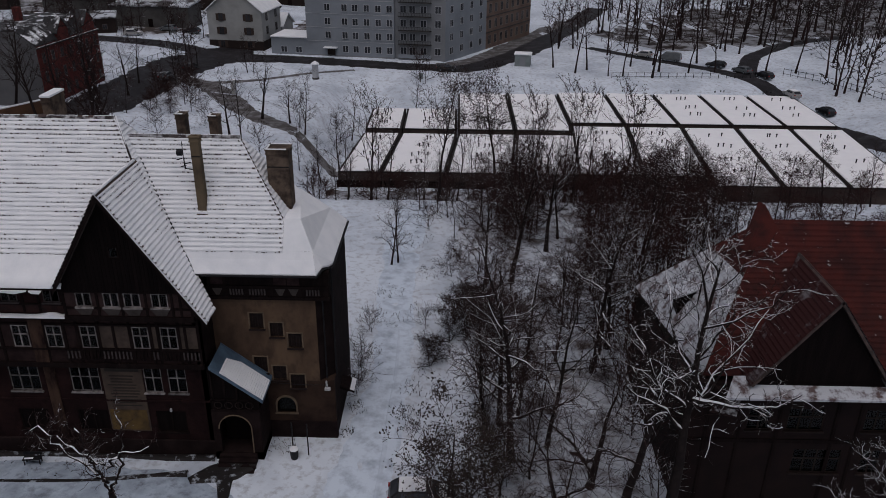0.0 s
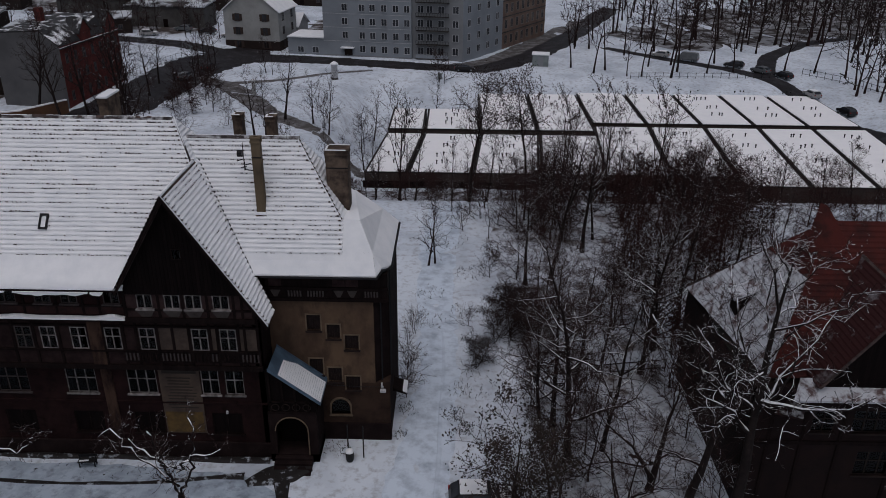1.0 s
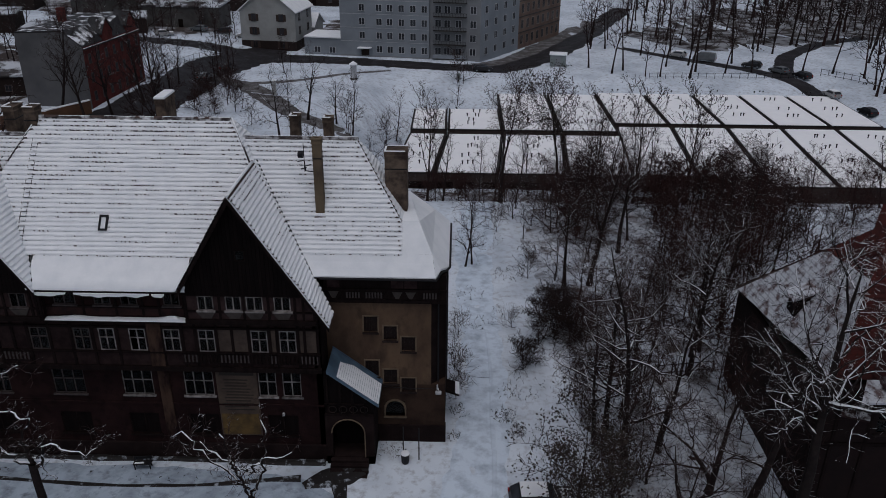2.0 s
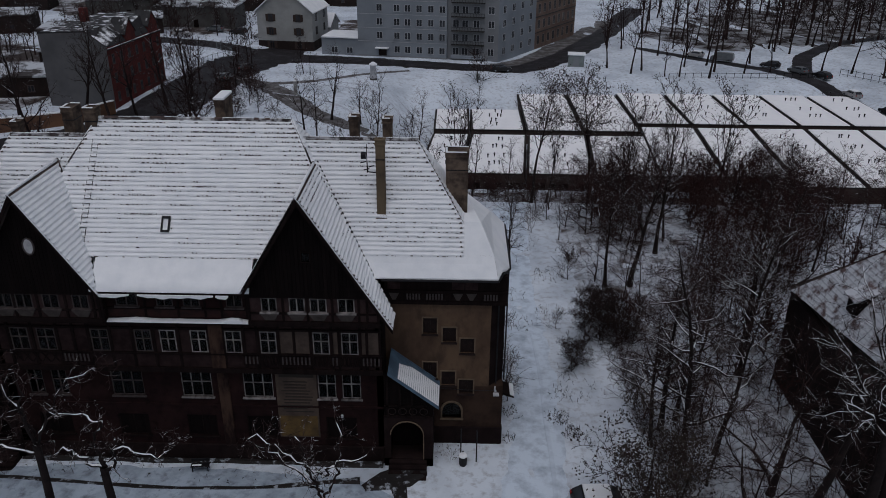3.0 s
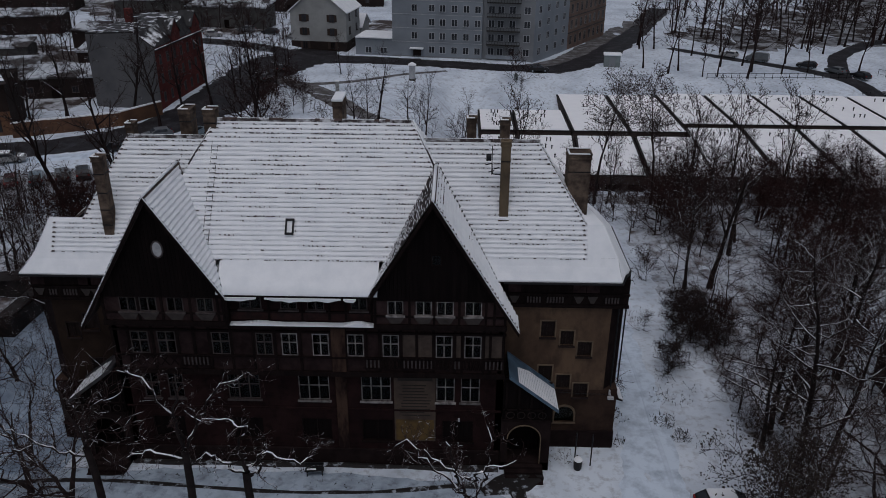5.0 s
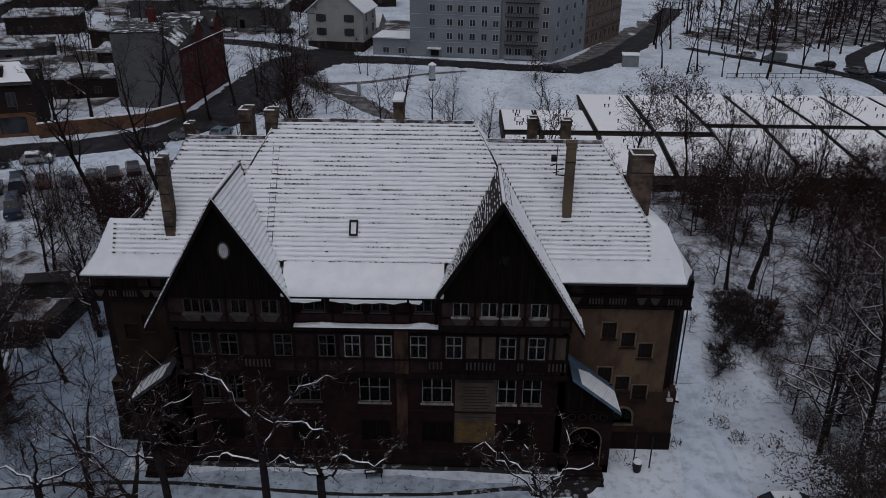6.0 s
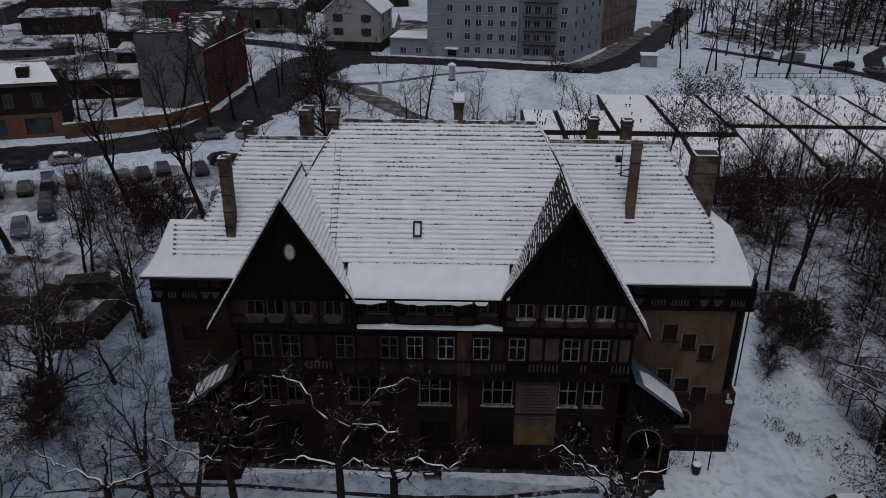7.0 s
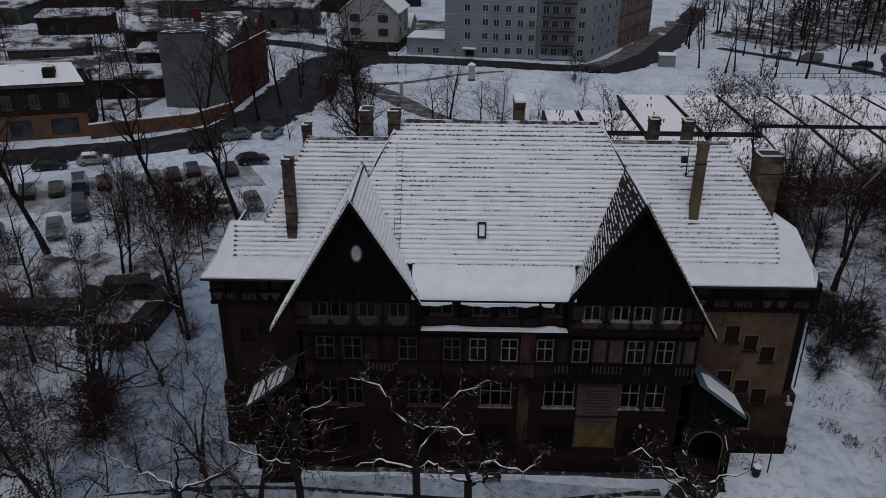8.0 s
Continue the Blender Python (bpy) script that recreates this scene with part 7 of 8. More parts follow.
SLIM = dict(levels=3, kids=(15, 8, 5), first=0.16, angle=(34, 66), ratios=(0.33, 0.50, 0.55), wob=1.25, up=1.0, fine=0.011)
FAR = dict(levels=3, kids=(10, 5, 4), first=0.3, limb=1, ratio=0.40, fine=0.035, cone=False)
DENSE = dict(levels=3, kids=(11, 4, 3), first=0.12, limb=1, ratio=0.34, fine=0.085, angle=(40, 75), cone=False)
BUSH = dict(name="bush", levels=3, kids=(10, 5, 3), first=0.02, angle=(20, 62), ratio=0.85, limb=1, wob=1.3, fine=0.014)
trees = {
    "slim_a": make_tree(1, 13, 0.17, "slender bare tree standing in thin snow", **SLIM),
    "slim_b": make_tree(2, 11, 0.14, "slender bare tree standing in thin snow", **SLIM),
    "slim_c": make_tree(3, 15, 0.20, "tall slender bare tree standing in thin snow", **SLIM),
    "wide_a": make_tree(4, 12, 0.25, "broad bare tree with snow along its crooked limbs", m_bark_lined, kids=(9, 7, 6, 3), first=0.28, angle=(34, 68), ratios=(0.52, 0.46, 0.48, 0.5), wob=1.0, up=0.9, curly=True, limb=2, fine=0.010),
    "oak": make_tree(31, 17.5, 0.40, "old broad bare tree, its sinuous limbs lined with snow", m_bark_white, crown=m_twig_lined, kids=(15, 8, 6, 3), first=0.36, angle=(36, 76), ratios=(0.46, 0.48, 0.45, 0.5), wob=1.15, up=0.9, curly=True, limb=3, fine=0.011),
    "wide_b": make_tree(5, 14, 0.30, "broad bare tree with snow along its crooked limbs", m_bark_lined, kids=(9, 7, 6, 3), first=0.25, angle=(34, 68), ratios=(0.50, 0.46, 0.48, 0.5), wob=1.0, up=0.9, curly=True, limb=2, fine=0.010),
    "seed_a": make_tree(8, 12, 0.18, "bare tree still hung with dark withered seed tufts", leaves=4, kids=(13, 5, 4, 2), first=0.2, angle=(40, 68), ratio=0.34, up=0.8),
    "seed_b": make_tree(9, 10, 0.16, "bare tree still hung with dark withered seed tufts", leaves=4, kids=(12, 5, 4, 2), first=0.25, angle=(40, 70), ratio=0.40, up=0.6),
    "plume": make_tree(20, 15.5, 0.19, "tall bare tree with a dense plume of fine dark twigs", kids=(22, 7, 5, 2), first=0.22, angle=(26, 54), ratios=(0.30, 0.46, 0.5, 0.5), taper=0.5, up=1.0, fine=0.015),
    "alder_a": make_tree(20, 15.2, 0.20, "tall bare tree, its high crown hung with dark seed tufts", leaves=8, leaf=1.15, kids=(15, 7, 4), levels=3, first=0.46, angle=(40, 74), ratios=(0.32, 0.50, 0.5), taper=0.30, up=1.1, limb=2, fine=0.026),
    "alder_b": make_tree(21, 13.5, 0.20, "many-stemmed bare tree with a wide tufted crown", leaves=6, leaf=1.15, kids=(8, 7, 5), levels=3, first=0.14, angle=(20, 46), ratios=(0.70, 0.36, 0.45), taper=0.45, up=1.5, wob=0.9, limb=2, fine=0.028),
    "grove_a": make_tree(22, 17, 0.25, "tall dark bare tree with thin snow on its long limbs", m_bark_lined, kids=(30, 9, 6, 2), first=0.16, angle=(52, 84), ratios=(0.32, 0.46, 0.5, 0.55), wob=1.15, up=0.75, limb=2, fine=0.010, lean=(-0.12, 0), taper=0.6),
    "grove_b": make_tree(23, 13, 0.20, "leaning dark bare tree with thin snow on its limbs", m_bark_lined, kids=(15, 8, 5, 2), first=0.25, angle=(45, 78), ratios=(0.34, 0.46, 0.5, 0.55), wob=1.3, up=0.8, lean=(-0.22, 0.05), fine=0.010),
    "fork": make_tree(24, 6.5, 0.24, "forked bare tree with a wide fan of dark branches", kids=(5, 6, 4, 2), first=0.12, angle=(25, 58), ratio=0.85, wob=1.2, up=0.8, curly=True, limb=2, fine=0.012),
    "leafy": make_tree(25, 6.0, 0.12, "spreading shrub-like tree keeping withered dark leaves", leaves=6, leaf=0.95, kids=(9, 6, 4, 2), first=0.1, angle=(30, 65), ratio=0.62, wob=1.2, up=0.8, fine=0.013),
    "clustered": make_tree(46, 14.5, 0.27, "leaning tree with clusters of withered dark leaves", leaves=5, leaf=0.9, kids=(13, 6, 4, 2), first=0.36, angle=(38, 78), ratios=(0.27, 0.5, 0.5, 0.5), up=0.8, wob=1.2, fine=0.011, lean=(-0.20, 0.0)),
    "haze_a": make_tree(41, 8.5, 0.09, "thin many-stemmed leafless shrub of the thicket", name="shrub", levels=3, kids=(13, 9, 6), first=0.06, angle=(32, 78), ratios=(0.58, 0.45, 0.45), wob=1.8, up=0.5, limb=1, fine=0.0115),
    "haze_b": make_tree(42, 7.0, 0.08, "dense brown many-stemmed leafless shrub", name="shrub", crown=m_redtwig, levels=3, kids=(15, 9, 6), first=0.04, angle=(32, 80), ratios=(0.58, 0.45, 0.45), wob=1.8, up=0.5, limb=1, fine=0.013),
    "softbush": make_tree(44, 3.4, 0.05, "soft dense dark-brown leafless bush in the snow", name="bush", crown=m_twig_dark, levels=3, kids=(26, 10, 6), first=0.03, angle=(20, 78), ratios=(0.75, 0.5, 0.5), limb=1, wob=1.6, up=0.5, fine=0.0115),
    "bush_a": make_tree(10, 2.6, 0.05, "tangled leafless bush in the snow", **BUSH),
    "bush_b": make_tree(11, 2.0, 0.04, "tangled bush with a few withered leaves", leaves=2, **BUSH),
    "far_a": make_tree(12, 14, 0.2, "bare dark tree in the snowy park", **FAR),
    "far_b": make_tree(13, 17, 0.24, "tall bare dark tree in the snowy park", **FAR),
    "far_c": make_tree(14, 11, 0.16, "small bare dark tree in the snow", **FAR),
    "wood_a": make_tree(16, 18, 0.26, "tall bare tree of the dense dark wood", **DENSE),
    "wood_b": make_tree(17, 15, 0.24, "bare tree of the dense dark wood", **DENSE),
    "redbush": make_tree(18, 4.5, 0.06, "dense reddish-brown leafless shrub", name="bush", crown=m_redtwig, levels=3, kids=(13, 6, 4), first=0.03, angle=(20, 60), ratio=0.55, limb=1, wob=1.2, fine=0.024),
    "darkbush": make_tree(28, 3.6, 0.06, "dense dark leafless bush in the snow", name="bush", levels=3, kids=(24, 9, 5), first=0.03, angle=(20, 75), ratios=(0.75, 0.5, 0.5), limb=1, wob=1.5, up=0.5, fine=0.017, crown=m_redtwig),
    "tall": make_tree(19, 19, 0.30, "tall dark leafless street tree with long limbs", levels=4, kids=(15, 7, 5, 2), first=0.26, angle=(30, 62), ratios=(0.36, 0.42, 0.45, 0.5), wob=1.1, up=1.3, lean=(-0.17, 0.03)),
    "thin": make_tree(15, 7, 0.07, "thin bare sapling in the snow", name="sapling", levels=3, kids=(10, 5, 3), first=0.2, ratio=0.38, up=1.4, limb=1, fine=0.012),
}
placed = set()


wood_v, wood_f, wood_m, wood_n = [], [], [], [0]


def wood(kind, x, y, rz, s):
    """Adds one tree to the joined far wood."""
    m = np.array((pose(x, y, height(x, y) - 0.1, 0, 0, rz) @ Matrix.Diagonal((s, s, s, 1))))
    for i, o in enumerate(trees[kind].children):
        me = o.data
        v = np.empty(len(me.vertices) * 3)
        me.vertices.foreach_get("co", v)
        v = v.reshape(-1, 3) @ m[:3, :3].T + m[:3, 3]
        f = np.empty(len(me.loops), dtype=np.int32)
        me.loops.foreach_get("vertex_index", f)
        wood_v.append(v)
        wood_f.append(f.reshape(-1, 4) + wood_n[0])
        wood_m.append(np.full(len(f) // 4, i))
        wood_n[0] += len(v)


def finish_wood():
    v, f = np.concatenate(wood_v), np.concatenate(wood_f)
    me = bpy.data.meshes.new("far_wood")
    me.vertices.add(len(v))
    me.vertices.foreach_set("co", v.ravel())
    me.loops.add(f.size)
    me.loops.foreach_set("vertex_index", f.ravel().astype(np.int32))
    me.polygons.add(len(f))
    me.polygons.foreach_set("loop_start", np.arange(0, f.size, 4, dtype=np.int32))
    me.polygons.foreach_set("material_index", np.concatenate(wood_m).astype(np.int32))
    me.materials.append(m_bark)
    me.materials.append(m_twig)
    me.update(calc_edges=True)
    tagged(new("far_wood", me), "dense dark leafless wood behind the snowy park", "wood", kind="stuff")


def plant(kind, x, y, rz=None, s=1.0, lean=(0, 0), rng=random.Random(3)):
    rz = rng.uniform(0, 360) if rz is None else rz
    m = pose(x, y, height(x, y) - 0.1, lean[1], lean[0], rz)
    ob = trees[kind]
    if kind in placed:
        keep = ob.scale.copy()
        ob.scale = (s, s, s)
        c = copy_thing(ob, m)
        ob.scale = keep
        return c
    placed.add(kind)
    ob.matrix_world = m @ Matrix.Diagonal((s, s, s, 1))
    return ob


# row of street trees before the front of the house
def street_tree(x, y, fork, r, limbs, seed, label, lean=(0.0, 0.0), bark=None):
    """A once pollarded tree; each limb is a chain of bends (dx, dy, dz) from the fork."""
    rng = random.Random(seed)
    stem, twig = Shape(), Shape()
    z0 = height(x, y) - 0.3
    pts, n = [], 9
    for i in range(n + 1):
        f = i / n
        pts.append(Vector((lean[0] * f * f + 0.05 * math.sin(f * 7 + seed), lean[1] * f, (fork - z0) * f)))
    stem.tube(pts, [r * (1.4 if i == 0 else 1.12 - 0.35 * i / n) for i in range(n + 1)], 9, cap=False)
    prm = dict(levels=3, limb=1, kids=(0, 4, 3), first=0.1, angle=(30, 75), ratio=0.5, wob=1.5, up=0.7, fine=0.010, curly=False, ratios=(0.5, 0.55, 0.5), taper=0.3, cone=True)

    def twigs(q, d, L, rad, into):
        grow(into, twig, [], q, d, L, rad, 1, rng, prm)

    for start, bends in limbs:
        p = pts[-1] + Vector((0, 0, start))
        line, k = [p.copy()], 0
        for d in bends:
            d = Vector(d)
            for j in range(5):
                line.append(p + d * ((j + 1) / 5) + Vector((rng.gauss(0, 0.10), rng.gauss(0, 0.06), rng.gauss(0, 0.10))))
            p = p + d
        m = len(line)
        rad = [r * 0.36 * (1 - 0.72 * i / m) * rng.uniform(0.85, 1.2) for i in range(m)]
        stem.tube(line, rad, 7)
        for i in range(2, m):
            for _ in range(rng.choice((0, 0, 1, 1, 2))):
                ax = (line[i] - line[i - 1]).normalized()
                side = ax.orthogonal().normalized()
                side.rotate(Matrix.Rotation(rng.uniform(0, 6.28), 3, ax))
                d = (ax * 0.5 + side + Vector((0, 0, 0.25))).normalized()
                twigs(line[i], d, rng.uniform(0.6, 1.6), rad[i] * 0.36, stem if rng.random() < 0.22 else twig)
    t = thing("street_tree", pose(x, y, z0), label, "tree", "row of street trees")
    part("trunk", stem, bark or m_bark_white, t, smooth=True)
    part("crown", twig, m_twig, t)


SNOWY = "pollarded bare street tree, its crooked limbs thick with snow"
street_tree(-10.6, -7.3, 6.9, 0.24, [(0, [(-0.5, 0.2, 1.6), (-0.6, 0.3, 2.0), (-0.3, 0.2, 1.6)]), (0, [(0.3, 0.2, 1.3), (0.5, 0.2, 1.2), (1.6, 0.3, 0.8)]), (-0.6, [(-1.4, -0.3, 0.5), (-1.8, 0.1, 0.9), (-1.2, 0.2, 0.4)]), (0.3, [(0.4, -0.3, 1.2), (-0.3, -0.3, 1.6)])], 3, "bare street tree with a fan of fine twigs", (-0.3, 0), m_bark_lined)
street_tree(-4.0, -10.6, 9.6, 0.24, [(0.2, [(-0.4, 0.1, 1.6), (-1.4, 0.4, 2.0), (-1.4, 0.6, 0.2)]), (0, [(0.8, 0.2, 1.7), (1.2, 0.2, 2.0), (1.7, 0.2, 0.6)]), (0, [(-0.1, -0.3, 2.2), (0.5, -0.4, 2.6)]), (-0.6, [(-1.6, -0.2, 0.6), (-1.3, 0.1, -0.5)])], 8, SNOWY, (-0.1, 0), m_bark_snowy)
street_tree(-1.3, -9.6, 7.4, 0.26, [(0, [(1.0, 0.1, 1.2), (1.8, 0.2, -0.9), (0.9, 0.2, 0.9)]), (0, [(-1.1, 0.1, 0.5), (-1.0, 0.1, 0.5), (-0.9, 0.1, -0.8)]), (0.1, [(-0.4, 0.2, 1.1), (0.5, 0.2, 1.5), (-1.1, 0.2, 0.2), (-1.7, 0.3, -0.3)]), (-0.2, [(0.7, -0.3, 0.4), (0.2, -0.3, 1.2), (0.5, -0.3, 1.0)])], 11, SNOWY, (-0.1, 0))
street_tree(10.2, -10.3, 6.0, 0.23, [(0, [(-0.5, 0, 1.1), (-1.4, 0.1, 1.4), (-1.3, 0.1, 1.5), (-0.8, 0.1, -0.5)]), (0, [(0.5, 0.1, 1.2), (0.4, 0.2, 1.6), (0.05, 0.2, 1.7)]), (0.6, [(-0.7, -0.1, 1.5), (-0.3, 0.1, 0.9), (-0.1, 0.1, 1.1)]), (1.6, [(0.9, 0.1, 0.9), (1.4, 0.2, 0.3)]), (1.8, [(-1.2, 0.1, 0.6), (-1.2, 0.1, 1.2)])], 15, SNOWY)
street_tree(-16.6, -9.4, 6.2, 0.24, [(0, [(1.6, -0.4, 1.0), (1.6, -0.4, 1.4), (1.5, -0.2, 1.0)]), (0, [(-1.2, 0.1, 0.8), (-1.5, 0.1, 0.6), (-1.4, 0, 1.0)]), (0.1, [(0.1, 0.3, 1.8), (0.5, 0.2, 1.5)])], 19, SNOWY)
for q in (("fork", -17.3, -3.6, 140, 0.95), ("fork", -13.8, -5.4, 60, 1.05), ("haze_a", -14.6, -6.4, 10, 0.7), ("grove_b", -25.4, 16.5, 20, 0.85), ("fork", -24.4, 8.6, 200, 0.72), ("fork", -29.0, 7.0, 0, 1.05), ("fork", -27.6, 6.4, 250, 1.1), ("softbush", -26.4, 2.6, 0, 1.3), ("softbush", -27.6, 2.6, 70, 1.15), ("darkbush", -26.1, 2.0, 30, 1.05), ("darkbush", -27.0, 3.2, 90, 1.1), ("clustered", -20.6, -11.0, 0, 1.0), ("leafy", -22.4, -1.2, 40, 0.6), ("leafy", -27.5, -2.6, 10, 0.8), ("leafy", -30.4, 0.4, 150, 0.85), ("wide_a", -28.3, 7.4, 40, 0.72), ("grove_b", -29.9, 8.2, 200, 0.72), ("wide_a", -24.6, 15.5, 110, 0.85), ("wide_b", -26.4, 19.4, 10, 0.72), ("darkbush", -24.3, 15.6, 0, 0.4), ("fork", -18.6, -0.8, 80, 0.85), ("haze_a", -17.6, 0.6, 30, 0.6), ("haze_a", -19.6, -3.4, 120, 0.65), ("haze_a", -23.8, -3.0, 60, 0.7), ("haze_a", -26.4, -4.4, 10, 0.8), ("haze_a", -23.4, 11.6, 0, 0.55), ("haze_a", -22.6, 8.0, 50, 0.45), ("haze_a", -26.4, 11.0, 70, 0.6), ("haze_a", -31.4, 4.4, 0, 0.75), ("haze_b", -34.0, 5.4, 30, 0.7), ("haze_b", -36.4, 10.4, 60, 0.8), ("haze_b", -38.6, 13.6, 0, 0.8), ("haze_a", -33.2, 10.2, 90, 0.7), ("haze_a", -20.6, 18.6, 0, 0.6), ("seed_b", -32, -3.0, 10, 0.8)):
    plant(*q)
# grove on the right of the path
for q in (("oak", 41.4, -5.7, 30, 1.0), ("oak", 51.5, -9.8, 210, 0.55), ("wide_b", 39.0, -4.4, 120, 1.0), ("grove_a", 32.3, 0.1, 0, 1.0), ("grove_b", 30.6, 2.2, 0, 0.85), ("grove_b", 33.0, 5.2, 170, 0.95), ("grove_a", 39.4, 10.9, 190, 0.85), ("fork", 37.2, -2.4, 50, 1.15), ("fork", 34.6, -5.4, 150, 0.9), ("leafy", 28.3, -7.0, 0, 1.25), ("leafy", 30.6, -4.8, 120, 1.0), ("leafy", 30.9, -1.4, 200, 0.65), ("wide_a", 31.4, 26.1, 70, 0.8), ("wide_b", 33.8, 26.2, 160, 0.92), ("slim_a", 40.3, 13.6, 0, 1.0), ("slim_c", 44.2, 18.4, 20, 1.0), ("slim_b", 21.8, 29.9, 0, 0.75), ("slim_b", 22.5, 30.4, 120, 0.7), ("slim_b", 36.6, 12.5, 300, 0.9), ("bush_a", 41.4, -3.6, 0, 1.2), ("bush_a", 41.0, 3.0, 50, 1.3), ("redbush", 40.9, 6.2, 90, 0.8), ("bush_a", 41.2, 9.0, 70, 1.4), ("softbush", 26.4, 11.4, 10, 0.8), ("softbush", 26.9, 12.4, 100, 0.7), ("softbush", 28.0, 15.2, 10, 0.95), ("softbush", 29.4, 16.2, 40, 1.2), ("softbush", 31.0, 17.2, 80, 1.15), ("softbush", 32.0, 15.6, 130, 0.9), ("softbush", 30.0, 19.4, 70, 1.0), ("redbush", 31.6, 16.2, 20, 0.9), ("softbush", 28.4, 18.2, 10, 0.8), ("softbush", 29.4, 21.6, 50, 0.7)):
    plant(*q)
rng = random.Random(21)
# row of thin stems along the edge of the path
for i in range(17):
    y = 0.2 + 0.85 * i + rng.uniform(-0.3, 0.3)
    plant(rng.choice(("thin", "bush_a", "thin", "bush_a")), 30.5 + rng.uniform(-0.3, 0.5), y, None, rng.uniform(0.45, 0.75))
def scrub(kind, x, y, rz, k):
    """Plants undergrowth, but leaves the snowy clearing behind the path open."""
    if ((x - 35.0) / 4.3) ** 2 + ((y - 26.5) / 6.0) ** 2 > 1:
        plant(kind, x, y, rz, k)


# loose undergrowth between the trees
for i in range(11):
    scrub(rng.choice(("bush_a", "bush_b", "bush_a", "thin")), rng.uniform(31.4, 40.0), rng.uniform(-9, 16), None, rng.uniform(0.5, 0.9))
for i in range(4):
    y = rng.uniform(17, 27)
    scrub(rng.choice(("haze_a", "haze_a", "haze_b")), rng.uniform(33.5, 43), y, None, rng.uniform(0.7, 1.0))
# dense brown thicket towards the halls
for i in range(52):
    y = rng.uniform(26, 56)
    x = rng.uniform(33.0 + 0.05 * y, 56 + 0.06 * y)
    scrub(rng.choice(("haze_b", "haze_a", "haze_b", "slim_b")), x, y, None, rng.uniform(0.7, 1.05))
for i in range(4):
    scrub(rng.choice(("grove_b", "wide_a")), rng.uniform(36, 46), rng.uniform(30, 50), None, rng.uniform(0.7, 0.95))
for x, y, k in ((20.9, 9.0, 0.8), (21.0, 7.2, 0.7), (20.8, 11.0, 0.9), (21.2, 16.5, 0.8), (25.8, 18, 0.6), (24.6, 4.7, 0.22), (25.3, 3.7, 0.2)):
    plant("bush_a", x, y, None, k)
for i in range(20):
    scrub(rng.choice(("redbush", "redbush", "darkbush", "haze_b")), rng.uniform(34, 52), rng.uniform(30, 57), None, rng.uniform(0.7, 1.0))
for i in range(20):
    scrub(rng.choice(("bush_a", "darkbush", "thin", "redbush")), rng.uniform(8, 30), rng.uniform(47, 60), None, rng.uniform(0.6, 1.1))
for i in range(22):
    scrub(rng.choice(("haze_b", "redbush", "haze_b", "darkbush")), rng.uniform(52, 74), rng.uniform(28, 56), None, rng.uniform(0.8, 1.05))
for i in range(30):
    scrub(rng.choice(("redbush", "redbush", "haze_b", "bush_a", "darkbush")), rng.uniform(50, 84), rng.uniform(13, 56), None, rng.uniform(0.7, 1.05))
for i in range(15):
    y = rng.uniform(19, 46)
    scrub(rng.choice(("darkbush", "haze_a", "haze_b", "haze_a")), rng.uniform(29.4, 34.0) + 0.06 * (y - 19), y, None, rng.uniform(0.6, 0.95))
for q in (("redbush", 42.5, 14.0, 0, 1.0), ("darkbush", 43.8, 16.5, 40, 1.0), ("redbush", 41.6, 18.4, 90, 0.9), ("darkbush", 45.8, 13.6, 20, 1.1), ("oak", 41.2, 14.6, 200, 0.6)):
    scrub(*q)
for i in range(6):
    scrub(rng.choice(("bush_a", "bush_b")), rng.uniform(-37, -31), rng.uniform(-6, 1), None, rng.uniform(0.5, 0.9))
# thickest part of the grove
for q in (("grove_a", 31.7, 4.0, 60, 0.85), ("grove_b", 34.8, 1.4, 120, 0.95), ("haze_a", 31.4, -3.4, 0, 0.8), ("haze_a", 33.4, -1.8, 40, 0.9), ("haze_a", 35.4, -4.4, 80, 0.8), ("haze_a", 34.8, 5.0, 100, 0.8), ("leafy", 29.6, -5.6, 70, 0.9), ("bush_a", 25.4, 39.0, 0, 1.1), ("bush_a", 27.4, 42.6, 60, 1.3), ("thin", 26.2, 44.0, 20, 0.8), ("bush_a", 24.0, 45.0, 90, 1.2), ("thin", 28.2, 37.0, 10, 0.8), ("haze_a", 29.4, 40.6, 40, 0.6), ("haze_a", 28.0, 45.8, 0, 0.7), ("bush_b", 28.6, 31.0, 40, 0.9), ("bush_a", 28.0, 27.4, 20, 0.9), ("softbush", 30.6, 15.0, 10, 0.8), ("haze_b", 31.6, 18.6, 70, 0.7)):
    plant(*q)
for i in range(9):
    scrub(rng.choice(("haze_b", "haze_a", "haze_b", "haze_a")), rng.uniform(30.5, 42), rng.uniform(10, 25), None, rng.uniform(0.7, 1.0))
for i in range(14):
    scrub(rng.choice(("haze_b", "haze_b", "redbush")), rng.uniform(33, 56), rng.uniform(42, 52), None, rng.uniform(0.95, 1.25))
for i in range(9):
    plant("redbush", rng.uniform(-36, -28.5), rng.uniform(35.5, 40), None, rng.uniform(0.9, 1.15))
